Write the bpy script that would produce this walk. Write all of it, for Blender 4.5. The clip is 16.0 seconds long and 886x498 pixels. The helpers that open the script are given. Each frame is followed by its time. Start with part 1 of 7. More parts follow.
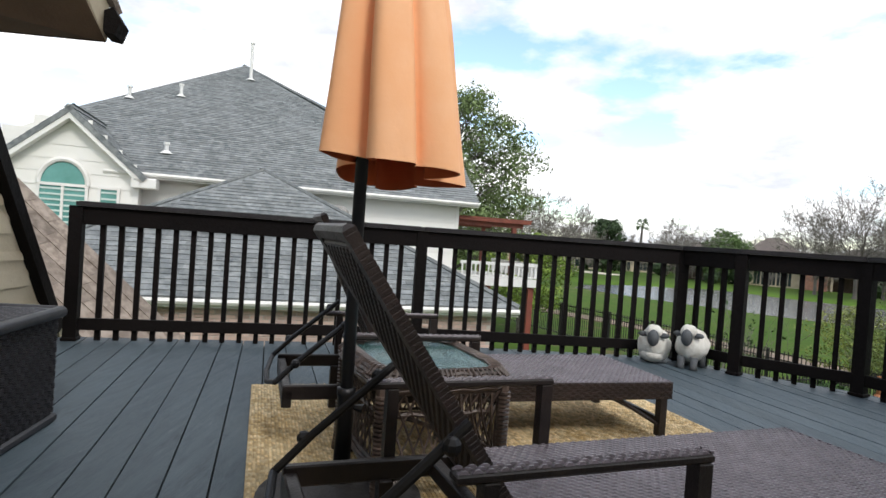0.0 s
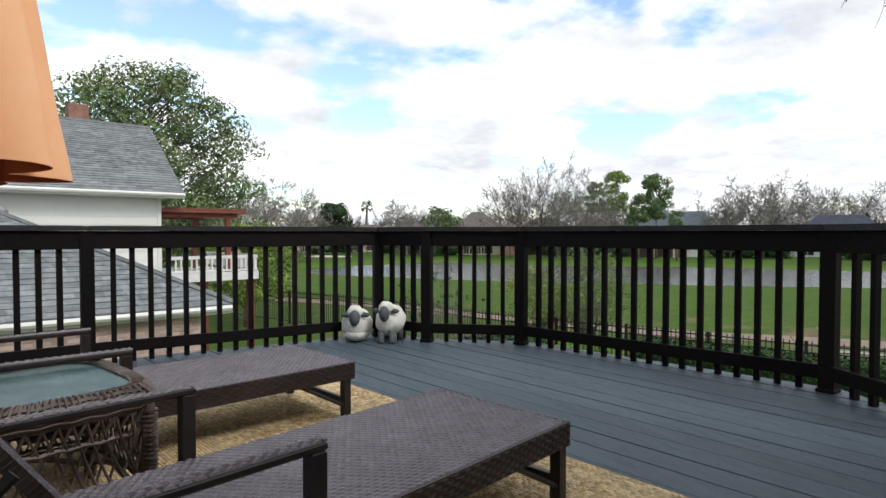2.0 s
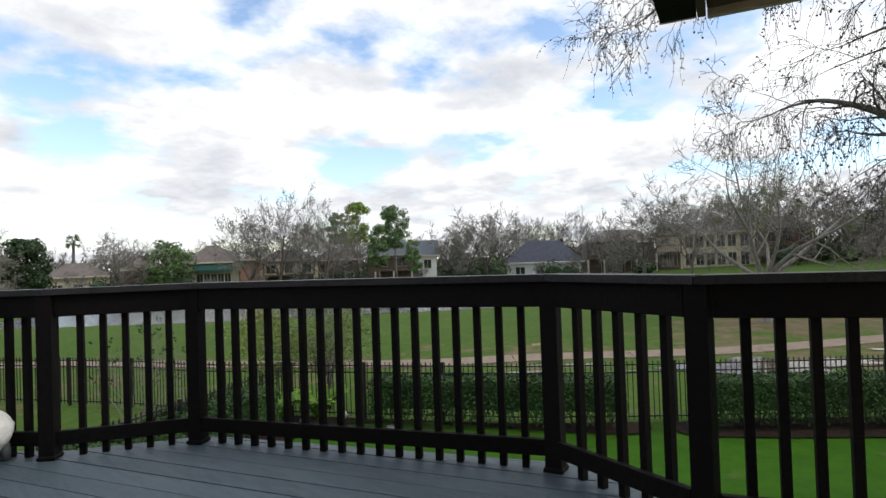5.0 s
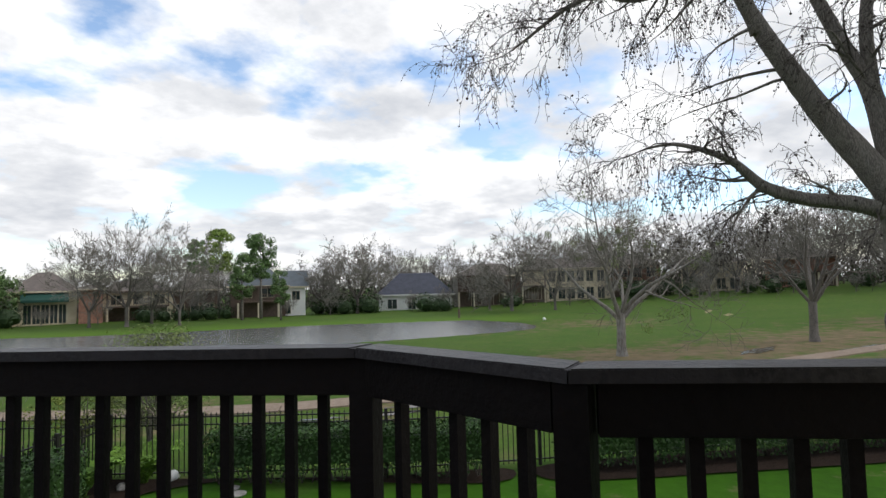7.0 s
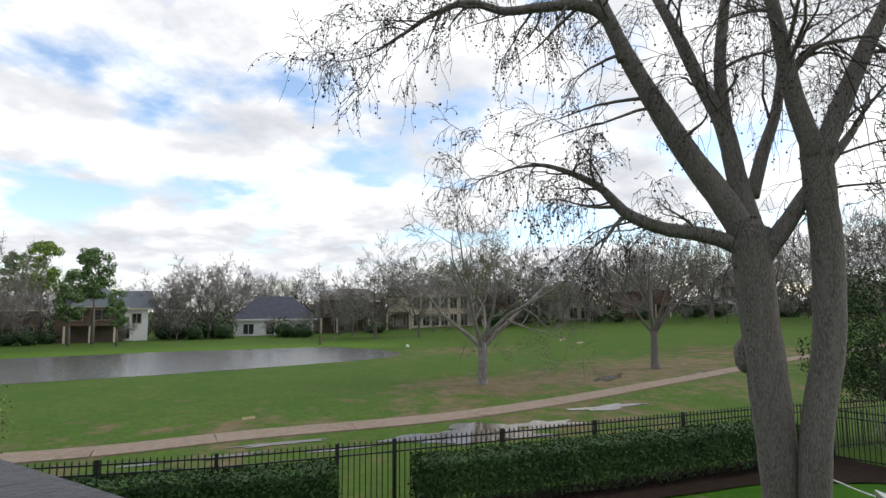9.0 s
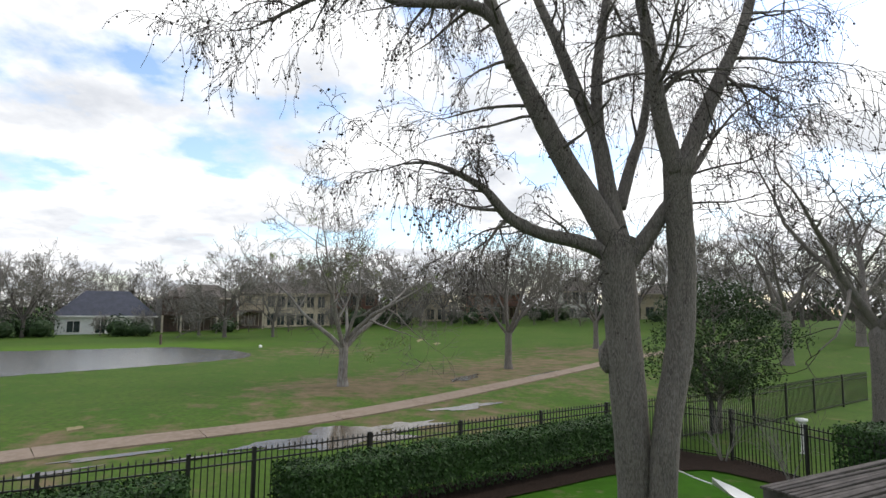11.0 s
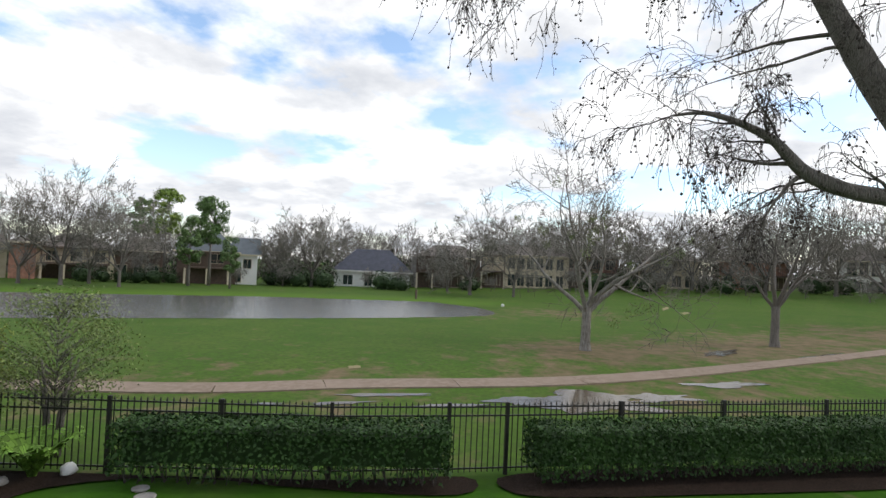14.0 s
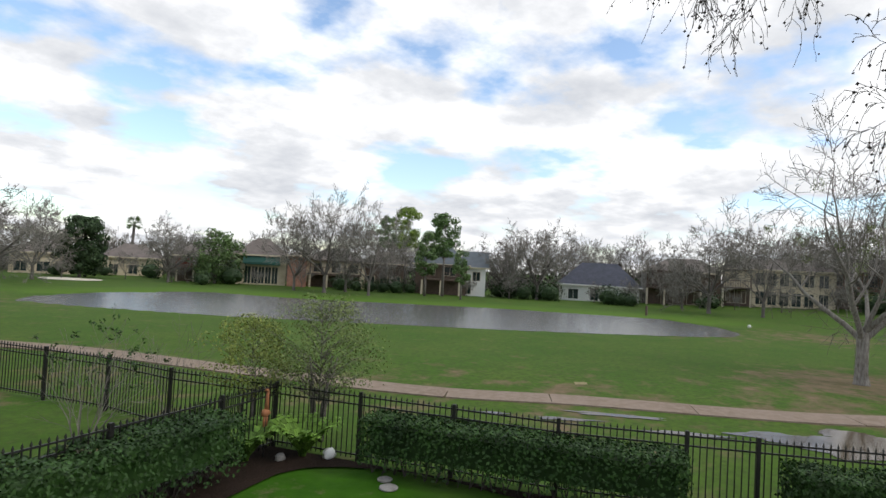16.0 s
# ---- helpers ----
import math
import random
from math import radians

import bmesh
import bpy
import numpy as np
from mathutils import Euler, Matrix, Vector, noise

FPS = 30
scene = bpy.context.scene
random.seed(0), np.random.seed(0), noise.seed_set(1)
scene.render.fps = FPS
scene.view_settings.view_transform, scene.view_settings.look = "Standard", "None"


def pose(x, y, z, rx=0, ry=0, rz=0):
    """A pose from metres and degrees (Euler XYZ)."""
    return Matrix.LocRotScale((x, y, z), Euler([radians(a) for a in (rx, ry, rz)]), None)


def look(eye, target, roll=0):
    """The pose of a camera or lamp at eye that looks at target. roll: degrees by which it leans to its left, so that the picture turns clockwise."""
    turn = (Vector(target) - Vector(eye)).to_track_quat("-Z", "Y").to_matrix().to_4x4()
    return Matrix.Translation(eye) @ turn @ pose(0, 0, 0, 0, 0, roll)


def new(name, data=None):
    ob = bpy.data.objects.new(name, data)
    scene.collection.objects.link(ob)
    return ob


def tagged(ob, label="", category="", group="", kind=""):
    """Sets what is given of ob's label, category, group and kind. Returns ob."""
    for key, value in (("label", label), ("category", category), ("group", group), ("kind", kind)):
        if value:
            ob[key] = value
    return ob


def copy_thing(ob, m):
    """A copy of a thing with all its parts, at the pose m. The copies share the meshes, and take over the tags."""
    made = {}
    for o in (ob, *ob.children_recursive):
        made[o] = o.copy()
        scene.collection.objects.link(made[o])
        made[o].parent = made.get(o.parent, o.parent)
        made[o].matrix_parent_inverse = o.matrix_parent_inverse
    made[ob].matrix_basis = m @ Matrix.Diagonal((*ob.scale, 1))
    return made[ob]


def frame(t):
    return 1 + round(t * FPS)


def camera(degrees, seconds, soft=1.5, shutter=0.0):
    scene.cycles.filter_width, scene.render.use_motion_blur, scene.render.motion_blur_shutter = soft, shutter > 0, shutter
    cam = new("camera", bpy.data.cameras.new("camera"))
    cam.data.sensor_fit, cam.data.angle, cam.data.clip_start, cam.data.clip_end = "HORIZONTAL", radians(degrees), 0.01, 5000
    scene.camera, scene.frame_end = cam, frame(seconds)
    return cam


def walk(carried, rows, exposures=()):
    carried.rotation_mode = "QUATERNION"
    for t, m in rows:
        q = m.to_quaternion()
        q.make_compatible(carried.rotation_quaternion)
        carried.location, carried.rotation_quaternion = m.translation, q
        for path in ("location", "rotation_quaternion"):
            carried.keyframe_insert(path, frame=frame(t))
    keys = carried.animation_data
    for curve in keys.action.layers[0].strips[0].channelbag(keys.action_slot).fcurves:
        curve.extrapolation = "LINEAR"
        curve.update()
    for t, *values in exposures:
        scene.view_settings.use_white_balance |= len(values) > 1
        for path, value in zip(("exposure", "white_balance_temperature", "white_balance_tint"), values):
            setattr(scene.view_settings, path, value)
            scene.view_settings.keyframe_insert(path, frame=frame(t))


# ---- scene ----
cam = camera(73.9, 16.0)
PATH = [
    (0, (-0.451, -0.355, 0.993), (-0.506, 1.644, 0.955), 4.1),
    (0.5, (-0.417, -0.379, 0.982), (-0.233, 1.612, 0.943), 2.9),
    (1, (-0.379, -0.412, 0.983), (0.034, 1.545, 0.942), 1.7),
    (1.5, (-0.283, -0.383, 0.997), (0.354, 1.512, 0.95), 0.7),
    (2, (-0.142, -0.339, 1.026), (0.676, 1.485, 0.97), 0.0),
    (2.5, (0.033, -0.289, 1.057), (1.017, 1.451, 0.993), -0.6),
    (3, (0.186, -0.209, 1.095), (1.341, 1.422, 1.026), -1.3),
    (3.5, (0.353, -0.047, 1.117), (1.647, 1.477, 1.047), -1.8),
    (4, (0.508, 0.122, 1.147), (1.903, 1.555, 1.113), -1.9),
    (4.2, (0.578, 0.167, 1.145), (1.988, 1.585, 1.129), -1.9),
    (6.5, (1.508, 0.675, 1.292), (3.202, 1.734, 1.396), -2.0),
    (7, (1.862, 0.732, 1.294), (3.605, 1.705, 1.419), -1.4),
    (7.5, (2.24, 0.858, 1.292), (4.047, 1.703, 1.435), -1.1),
    (8, (2.555, 0.962, 1.272), (4.4, 1.715, 1.450), -0.9),
    (8.5, (2.781, 0.963, 1.280), (4.652, 1.644, 1.473), -0.7),
    (9, (3.024, 1.039, 1.291), (4.934, 1.596, 1.496), -0.4),
    (9.5, (3.104, 1.234, 1.263), (5.069, 1.539, 1.481), -0.5),
    (9.7, (3.192, 1.289, 1.28), (5.166, 1.525, 1.501), -0.0),
    (10.7, (3.275, 1.43, 1.279), (5.27, 1.52, 1.492), 0.5),
    (11.8, (3.424, 1.662, 1.285), (5.413, 1.76, 1.472), 1.0),
    (12, (3.434, 1.677, 1.28), (5.423, 1.81, 1.438), 1.1),
    (12.5, (3.45, 1.721, 1.281), (5.428, 1.992, 1.394), 1.5),
    (13, (3.497, 1.782, 1.281), (5.441, 2.243, 1.365), 1.9),
    (13.5, (3.492, 1.821, 1.276), (5.381, 2.475, 1.347), 2.4),
    (14, (3.498, 1.869, 1.283), (5.308, 2.719, 1.343), 2.6),
    (14.5, (3.531, 1.919, 1.287), (5.236, 2.963, 1.337), 2.9),
    (15, (3.522, 1.932, 1.289), (5.104, 3.156, 1.336), 2.8),
    (15.5, (3.529, 1.949, 1.285), (4.983, 3.322, 1.337), 2.9),
    (16, (3.529, 1.919, 1.29), (4.897, 3.377, 1.357), 3.2),
]
walk(cam, [(t, look(eye, target, roll)) for t, eye, target, roll in PATH], [(0, 0.16), (0.8, 0.10), (1.5, 0.06), (2.5, -0.06), (4.2, -0.10), (6.3, -0.22), (8.0, -0.22), (9.7, -0.12), (12.2, -0.05), (14.0, -0.12), (16.0, -0.20)])

# ---- world and sun ----
SUN_EL, SUN_AZ = radians(42), radians(150)
world = bpy.data.worlds.new("sky")
scene.world = world
world.use_nodes = True
wn, wl = world.node_tree.nodes, world.node_tree.links
wn.clear()
w_out, w_bg = wn.new("ShaderNodeOutputWorld"), wn.new("ShaderNodeBackground")
w_sky = wn.new("ShaderNodeTexSky")
w_sky.sky_type, w_sky.sun_disc = "NISHITA", False
w_sky.sun_elevation, w_sky.sun_rotation = SUN_EL, SUN_AZ
w_tc = wn.new("ShaderNodeTexCoord")
w_sep = wn.new("ShaderNodeSeparateXYZ")
wl.new(w_tc.outputs["Generated"], w_sep.inputs[0])


def wmath(op, a, b=None, c=None, clamp=False):
    n = wn.new("ShaderNodeMath")
    n.operation, n.use_clamp = op, clamp
    for i, v in enumerate((a, b, c)):
        if v is None:
            continue
        if isinstance(v, (int, float)):
            n.inputs[i].default_value = v
        else:
            wl.new(v, n.inputs[i])
    return n.outputs[0]


w_z = wmath("ADD", wmath("MAXIMUM", w_sep.outputs[2], 0.0), 0.20)
w_cmb = wn.new("ShaderNodeCombineXYZ")
wl.new(wmath("DIVIDE", w_sep.outputs[0], w_z), w_cmb.inputs[0])
wl.new(wmath("DIVIDE", w_sep.outputs[1], w_z), w_cmb.inputs[1])


def wnoise(scale, detail, rough, offset, distortion=0.0):
    mp = wn.new("ShaderNodeMapping")
    mp.inputs["Location"].default_value = offset
    wl.new(w_cmb.outputs[0], mp.inputs[0])
    n = wn.new("ShaderNodeTexNoise")
    n.inputs["Scale"].default_value, n.inputs["Detail"].default_value = scale, detail
    n.inputs["Roughness"].default_value, n.inputs["Distortion"].default_value = rough, distortion
    wl.new(mp.outputs[0], n.inputs["Vector"])
    return n.outputs["Fac"]


def wramp(fac, stops):
    r = wn.new("ShaderNodeValToRGB")
    r.color_ramp.elements[0].position, r.color_ramp.elements[0].color = stops[0][0], (*stops[0][1], 1)
    r.color_ramp.elements[1].position, r.color_ramp.elements[1].color = stops[-1][0], (*stops[-1][1], 1)
    for p, c in stops[1:-1]:
        e = r.color_ramp.elements.new(p)
        e.color = (*c, 1)
    wl.new(fac, r.inputs[0])
    return r.outputs[0]


w_cover = wramp(wnoise(1.7, 9, 0.53, (3.1, 7.7, 0)), [(0.39, (0, 0, 0)), (0.49, (1, 1, 1))])
w_shade = wramp(wnoise(2.4, 10, 0.58, (9.3, 2.2, 4)), [(0.38, (1.42, 1.43, 1.44)), (0.48, (1.20, 1.21, 1.24)), (0.56, (0.99, 1.01, 1.05)), (0.68, (0.80, 0.83, 0.89))])
w_skyc = wn.new("ShaderNodeVectorMath")
w_skyc.operation = "SCALE"
w_skyc.inputs["Scale"].default_value = 0.27
wl.new(w_sky.outputs[0], w_skyc.inputs[0])
w_mix = wn.new("ShaderNodeMix")
w_mix.data_type = "RGBA"
wl.new(w_cover, w_mix.inputs["Factor"])
wl.new(w_skyc.outputs[0], w_mix.inputs["A"])
wl.new(w_shade, w_mix.inputs["B"])
wl.new(w_mix.outputs["Result"], w_bg.inputs[0])
w_bg.inputs[1].default_value = 1.0
wl.new(w_bg.outputs[0], w_out.inputs[0])

sun = new("sun", bpy.data.lights.new("sun", "SUN"))
sun.data.energy, sun.data.angle, sun.data.color = 1.5, radians(12), (1.0, 0.96, 0.9)
sun.rotation_euler = (radians(90) - SUN_EL, 0, -SUN_AZ + math.pi)


# ---- materials ----
def mat(name, base, rough=0.7, metal=0.0, var=None, scale=4.0, stretch=(1, 1, 1), bump=0.0, bump_scale=60.0, island=0.0, fine=None, spec=0.5, coat=0.0, space="Object", spots=None, trans=0.0):
    """A surface with a broad stain pattern, a fine grain and a bump. var: second colour; fine: third colour for fine grain."""
    m = bpy.data.materials.new(name)
    m.use_nodes = True
    nt = m.node_tree
    N, L = nt.nodes, nt.links
    b = N["Principled BSDF"]
    b.inputs["Roughness"].default_value, b.inputs["Metallic"].default_value = rough, metal
    b.inputs["Specular IOR Level"].default_value = spec
    b.inputs["Coat Weight"].default_value = coat
    b.inputs["Transmission Weight"].default_value = trans
    tc = N.new("ShaderNodeTexCoord")
    mp = N.new("ShaderNodeMapping")
    mp.inputs["Scale"].default_value = stretch
    L.new(tc.outputs[space], mp.inputs[0])
    info = N.new("ShaderNodeObjectInfo")
    add = N.new("ShaderNodeVectorMath")
    add.operation = "ADD"
    sc = N.new("ShaderNodeVectorMath")
    sc.operation = "SCALE"
    sc.inputs[0].default_value = (17.0, 31.0, 11.0)
    L.new(info.outputs["Random"], sc.inputs["Scale"])
    L.new(mp.outputs[0], add.inputs[0])
    L.new(sc.outputs[0], add.inputs[1])
    co = add.outputs[0]

    def noise_(s, d=6, r=0.6):
        n = N.new("ShaderNodeTexNoise")
        n.inputs["Scale"].default_value, n.inputs["Detail"].default_value, n.inputs["Roughness"].default_value = s, d, r
        L.new(co, n.inputs["Vector"])
        return n.outputs["Fac"]

    def mixc(f, a, c):
        x = N.new("ShaderNodeMix")
        x.data_type = "RGBA"
        if isinstance(f, float):
            x.inputs["Factor"].default_value = f
        else:
            L.new(f, x.inputs["Factor"])
        for i, v in (("A", a), ("B", c)):
            if isinstance(v, tuple):
                x.inputs[i].default_value = (*v, 1)
            else:
                L.new(v, x.inputs[i])
        return x.outputs["Result"]

    def ramp(f, lo, hi):
        r = N.new("ShaderNodeMapRange")
        r.inputs["From Min"].default_value, r.inputs["From Max"].default_value = lo, hi
        L.new(f, r.inputs["Value"])
        return r.outputs[0]

    col = base
    if var:
        col = mixc(ramp(noise_(scale), 0.35, 0.65), base, var)
    if fine:
        col = mixc(ramp(noise_(scale * 9, 3), 0.42, 0.62), col, fine)
    if spots:
        lo, c2, s2 = spots
        col = mixc(ramp(noise_(s2, 4), lo, lo + 0.05), col, c2)
    if island:
        h = N.new("ShaderNodeHueSaturation")
        g = N.new("ShaderNodeNewGeometry")
        s1 = N.new("ShaderNodeMath")
        s1.operation = "ADD"
        L.new(g.outputs["Random Per Island"], s1.inputs[0])
        L.new(info.outputs["Random"], s1.inputs[1])
        fr = N.new("ShaderNodeMath")
        fr.operation = "FRACT"
        L.new(s1.outputs[0], fr.inputs[0])
        mr = N.new("ShaderNodeMapRange")
        mr.inputs["To Min"].default_value, mr.inputs["To Max"].default_value = 1 - island, 1 + island
        L.new(fr.outputs[0], mr.inputs["Value"])
        L.new(mr.outputs[0], h.inputs["Value"])
        if isinstance(col, tuple):
            h.inputs["Color"].default_value = (*col, 1)
        else:
            L.new(col, h.inputs["Color"])
        col = h.outputs[0]
    if isinstance(col, tuple):
        b.inputs["Base Color"].default_value = (*col, 1)
    else:
        L.new(col, b.inputs["Base Color"])
    if bump:
        bp = N.new("ShaderNodeBump")
        bp.inputs["Strength"].default_value, bp.inputs["Distance"].default_value = bump, 0.01
        L.new(noise_(bump_scale, 4), bp.inputs["Height"])
        L.new(bp.outputs[0], b.inputs["Normal"])
        rr = N.new("ShaderNodeMapRange")
        rr.inputs["To Min"].default_value, rr.inputs["To Max"].default_value = max(rough - 0.12, 0.02), min(rough + 0.12, 1)
        L.new(noise_(scale * 2), rr.inputs["Value"])
        L.new(rr.outputs[0], b.inputs["Roughness"])
    return m


M_DECK = mat("deck_paint", (0.066, 0.092, 0.110), 0.55, spec=0.38, var=(0.045, 0.064, 0.078), scale=1.6, stretch=(9, 1, 1), bump=0.35, bump_scale=55, fine=(0.074, 0.100, 0.118), island=0.10, spots=(0.72, (0.26, 0.29, 0.30), 7))
M_RAIL = mat("dark_stain", (0.0050, 0.0042, 0.0042), 0.66, spec=0.09, var=(0.0085, 0.0065, 0.006), scale=3, stretch=(1, 1, 1), bump=0.5, bump_scale=40, fine=(0.0075, 0.0062, 0.0062), island=0.15)
M_CAP = mat("worn_cap_stain", (0.014, 0.013, 0.014), 0.45, spec=0.22, var=(0.030, 0.028, 0.031), scale=5, bump=0.6, bump_scale=35, fine=(0.03, 0.028, 0.03), island=0.15, spots=(0.70, (0.16, 0.14, 0.13), 16))
M_FRAME = mat("lounger_frame", (0.013, 0.010, 0.010), 0.38, spec=0.4, var=(0.022, 0.016, 0.015), scale=12, bump=0.25, bump_scale=90)
# One wicker in two tones: sky sheen painted into tops, shade into sides.
M_WEAVE_LIT = mat("wicker_lit", (0.120, 0.102, 0.120), 0.34, var=(0.075, 0.062, 0.075), scale=5, island=0.25, bump=0.2, bump_scale=200)
M_WEAVE_SHADE = mat("wicker_shaded", (0.032, 0.021, 0.020), 0.38, var=(0.020, 0.013, 0.012), scale=6, island=0.3, bump=0.2, bump_scale=200)
M_BOX = mat("box_weave", (0.026, 0.025, 0.030), 0.45, var=(0.017, 0.017, 0.02), scale=6, island=0.25, bump=0.2, bump_scale=120)
M_WICK = mat("table_wicker", (0.105, 0.075, 0.062), 0.42, var=(0.050, 0.035, 0.029), scale=9, island=0.35, bump=0.2, bump_scale=200)
M_METAL = mat("dark_metal", (0.02, 0.02, 0.022), 0.4, 0.6, bump=0.1, bump_scale=80, scale=8)
M_POLE = mat("umbrella_pole", (0.016, 0.017, 0.02), 0.42, 0.0, bump=0.1, bump_scale=80, scale=8)
M_STONEB = mat("umbrella_base", (0.05, 0.045, 0.043), 0.7, var=(0.03, 0.027, 0.026), scale=6, bump=0.5, bump_scale=60)
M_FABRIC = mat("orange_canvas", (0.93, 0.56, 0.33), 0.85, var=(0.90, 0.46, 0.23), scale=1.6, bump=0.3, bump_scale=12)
# Inner side of the same canvas: light coming through is put into the red.
M_CANVAS_INNER = mat("red_canvas_lining", (0.80, 0.19, 0.065), 0.85, var=(0.68, 0.13, 0.04), scale=2.5, bump=0.3, bump_scale=12)
M_GLASST = mat("table_glass", (0.04, 0.10, 0.10), 0.12, var=(0.10, 0.17, 0.16), scale=6, bump=0.25, bump_scale=90)
M_RUG = mat("jute_rug", (0.60, 0.46, 0.26), 0.95, var=(0.42, 0.29, 0.13), scale=3, stretch=(1, 1, 1), bump=0.6, bump_scale=120, fine=(0.64, 0.52, 0.32), island=0.35)
M_WOOL = mat("sheep_wool", (0.80, 0.79, 0.74), 0.85, var=(0.62, 0.60, 0.54), scale=9, bump=1.0, bump_scale=45)
M_SFACE = mat("sheep_face", (0.10, 0.11, 0.12), 0.75, var=(0.07, 0.075, 0.08), scale=14, bump=0.4, bump_scale=80)
M_SIDE_C = mat("cream_siding", (0.60, 0.52, 0.38), 0.7, var=(0.50, 0.42, 0.29), scale=1.2, bump=0.3, bump_scale=40, island=0.04)
M_SIDE_W = mat("white_siding", (0.80, 0.79, 0.75), 0.7, var=(0.74, 0.73, 0.69), scale=0.8, bump=0.2, bump_scale=30, island=0.04)
M_TRIM_W = mat("white_trim", (0.78, 0.77, 0.74), 0.6, var=(0.70, 0.69, 0.65), scale=2, bump=0.1)
M_TRIM_C = mat("cream_trim", (0.60, 0.53, 0.40), 0.65, var=(0.50, 0.43, 0.31), scale=3, bump=0.15)
M_SOFFIT = mat("brown_soffit", (0.13, 0.085, 0.05), 0.8, var=(0.10, 0.065, 0.04), scale=3, bump=0.2)
M_SH_G = mat("grey_shingle", (0.185, 0.20, 0.205), 0.9, var=(0.125, 0.14, 0.145), scale=0.7, bump=0.8, bump_scale=60, fine=(0.23, 0.245, 0.245), island=0.22)
M_SH_B = mat("brown_shingle", (0.25, 0.20, 0.165), 0.9, var=(0.18, 0.145, 0.12), scale=1.2, bump=0.8, bump_scale=60, fine=(0.30, 0.25, 0.21), island=0.18)
M_SH_D = mat("dark_far_shingle", (0.055, 0.06, 0.085), 0.85, var=(0.04, 0.045, 0.06), scale=1.5, bump=0.4, bump_scale=30)
M_SH_T = mat("tan_far_shingle", (0.16, 0.135, 0.12), 0.9, var=(0.12, 0.10, 0.09), scale=1.5, bump=0.4, bump_scale=30)
M_BRICK = mat("pale_brick", (0.58, 0.44, 0.38), 0.85, var=(0.46, 0.33, 0.28), scale=3, bump=0.5, bump_scale=80, island=0.22)
M_BRICK_C = mat("cream_brick", (0.60, 0.52, 0.39), 0.85, var=(0.50, 0.42, 0.31), scale=6, bump=0.8, bump_scale=60, island=0.10)
M_DRY = mat("dry_turf", (0.27, 0.22, 0.12), 0.95, var=(0.20, 0.17, 0.08), scale=1.5)
M_MORTAR = mat("mortar", (0.50, 0.46, 0.42), 0.95, var=(0.42, 0.38, 0.34), scale=5, bump=0.4)
M_BRICK_R = mat("red_far_brick", (0.33, 0.175, 0.125), 0.9, var=(0.20, 0.10, 0.075), scale=3, bump=0.4, bump_scale=20)
M_REDWOOD = mat("redwood_stain", (0.22, 0.055, 0.03), 0.6, var=(0.15, 0.04, 0.025), scale=4, bump=0.3)
M_WOODB = mat("weathered_wood", (0.13, 0.09, 0.07), 0.8, var=(0.09, 0.065, 0.05), scale=3, bump=0.3)
M_GREYWOOD = mat("grey_weathered_board", (0.115, 0.102, 0.095), 0.9, spec=0.2, var=(0.065, 0.058, 0.054), scale=4, bump=0.5, island=0.25)
M_WINDOW = mat("window_glass", (0.03, 0.04, 0.045), 0.06, var=(0.02, 0.03, 0.03), scale=2)
M_WINGREEN = mat("shaded_green_glass", (0.12, 0.33, 0.30), 0.15, var=(0.08, 0.25, 0.22), scale=2)
M_SHUTTER = mat("shutter_slat", (0.50, 0.62, 0.58), 0.5)
M_AWN = mat("green_awning", (0.008, 0.055, 0.042), 0.8)
M_BLACKF = mat("fence_black", (0.014, 0.013, 0.012), 0.5, 0.2, scale=6, bump=0.1)
M_BARK = mat("grey_bark", (0.135, 0.119, 0.105), 0.95, var=(0.070, 0.060, 0.052), scale=1.6, stretch=(5, 5, 1.0), bump=1.0, bump_scale=5, fine=(0.21, 0.19, 0.17))
for nd in M_BARK.node_tree.nodes:
    if nd.type == "BUMP":
        nd.inputs["Distance"].default_value = 0.05
M_BARK_L = mat("pale_bark", (0.27, 0.255, 0.23), 0.95, var=(0.12, 0.105, 0.09), scale=3, stretch=(5, 5, 1.2), bump=1.0, bump_scale=14)
M_TWIG_L = mat("grey_twig", (0.15, 0.135, 0.115), 0.95, var=(0.14, 0.125, 0.11), scale=1)
M_TWIG = mat("dark_twig", (0.060, 0.050, 0.044), 0.95, var=(0.042, 0.036, 0.032), scale=3)
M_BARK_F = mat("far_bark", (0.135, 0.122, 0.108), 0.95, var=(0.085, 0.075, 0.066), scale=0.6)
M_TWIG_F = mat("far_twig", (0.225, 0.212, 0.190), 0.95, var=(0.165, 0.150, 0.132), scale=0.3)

M_TWIG_B = mat("brown_undergrowth", (0.105, 0.092, 0.078), 0.95, var=(0.060, 0.052, 0.044), scale=0.5, island=0.3)


def leafmat(name, a, b_):
    m = mat(name, a, 0.6, var=b_, scale=1.3, island=0.45, spec=0.22)
    m.node_tree.nodes["Principled BSDF"].inputs["Subsurface Weight"].default_value = 0.0
    return m


M_LEAF_H = leafmat("hedge_leaf", (0.036, 0.080, 0.018), (0.022, 0.050, 0.013))
M_LEAF_O = leafmat("olive_leaf", (0.17, 0.21, 0.065), (0.11, 0.155, 0.05))
M_LEAF_Y = leafmat("yellow_green_leaf", (0.24, 0.27, 0.06), (0.16, 0.20, 0.05))
M_LEAF_D = leafmat("dark_evergreen_leaf", (0.040, 0.070, 0.026), (0.024, 0.044, 0.018))
M_LEAF_M = leafmat("mid_green_leaf", (0.13, 0.20, 0.070), (0.08, 0.135, 0.048))
M_LEAF_L = leafmat("lime_leaf", (0.20, 0.28, 0.05), (0.13, 0.20, 0.04))
M_LEAF_S = leafmat("spring_leaf", (0.17, 0.23, 0.09), (0.11, 0.155, 0.06))
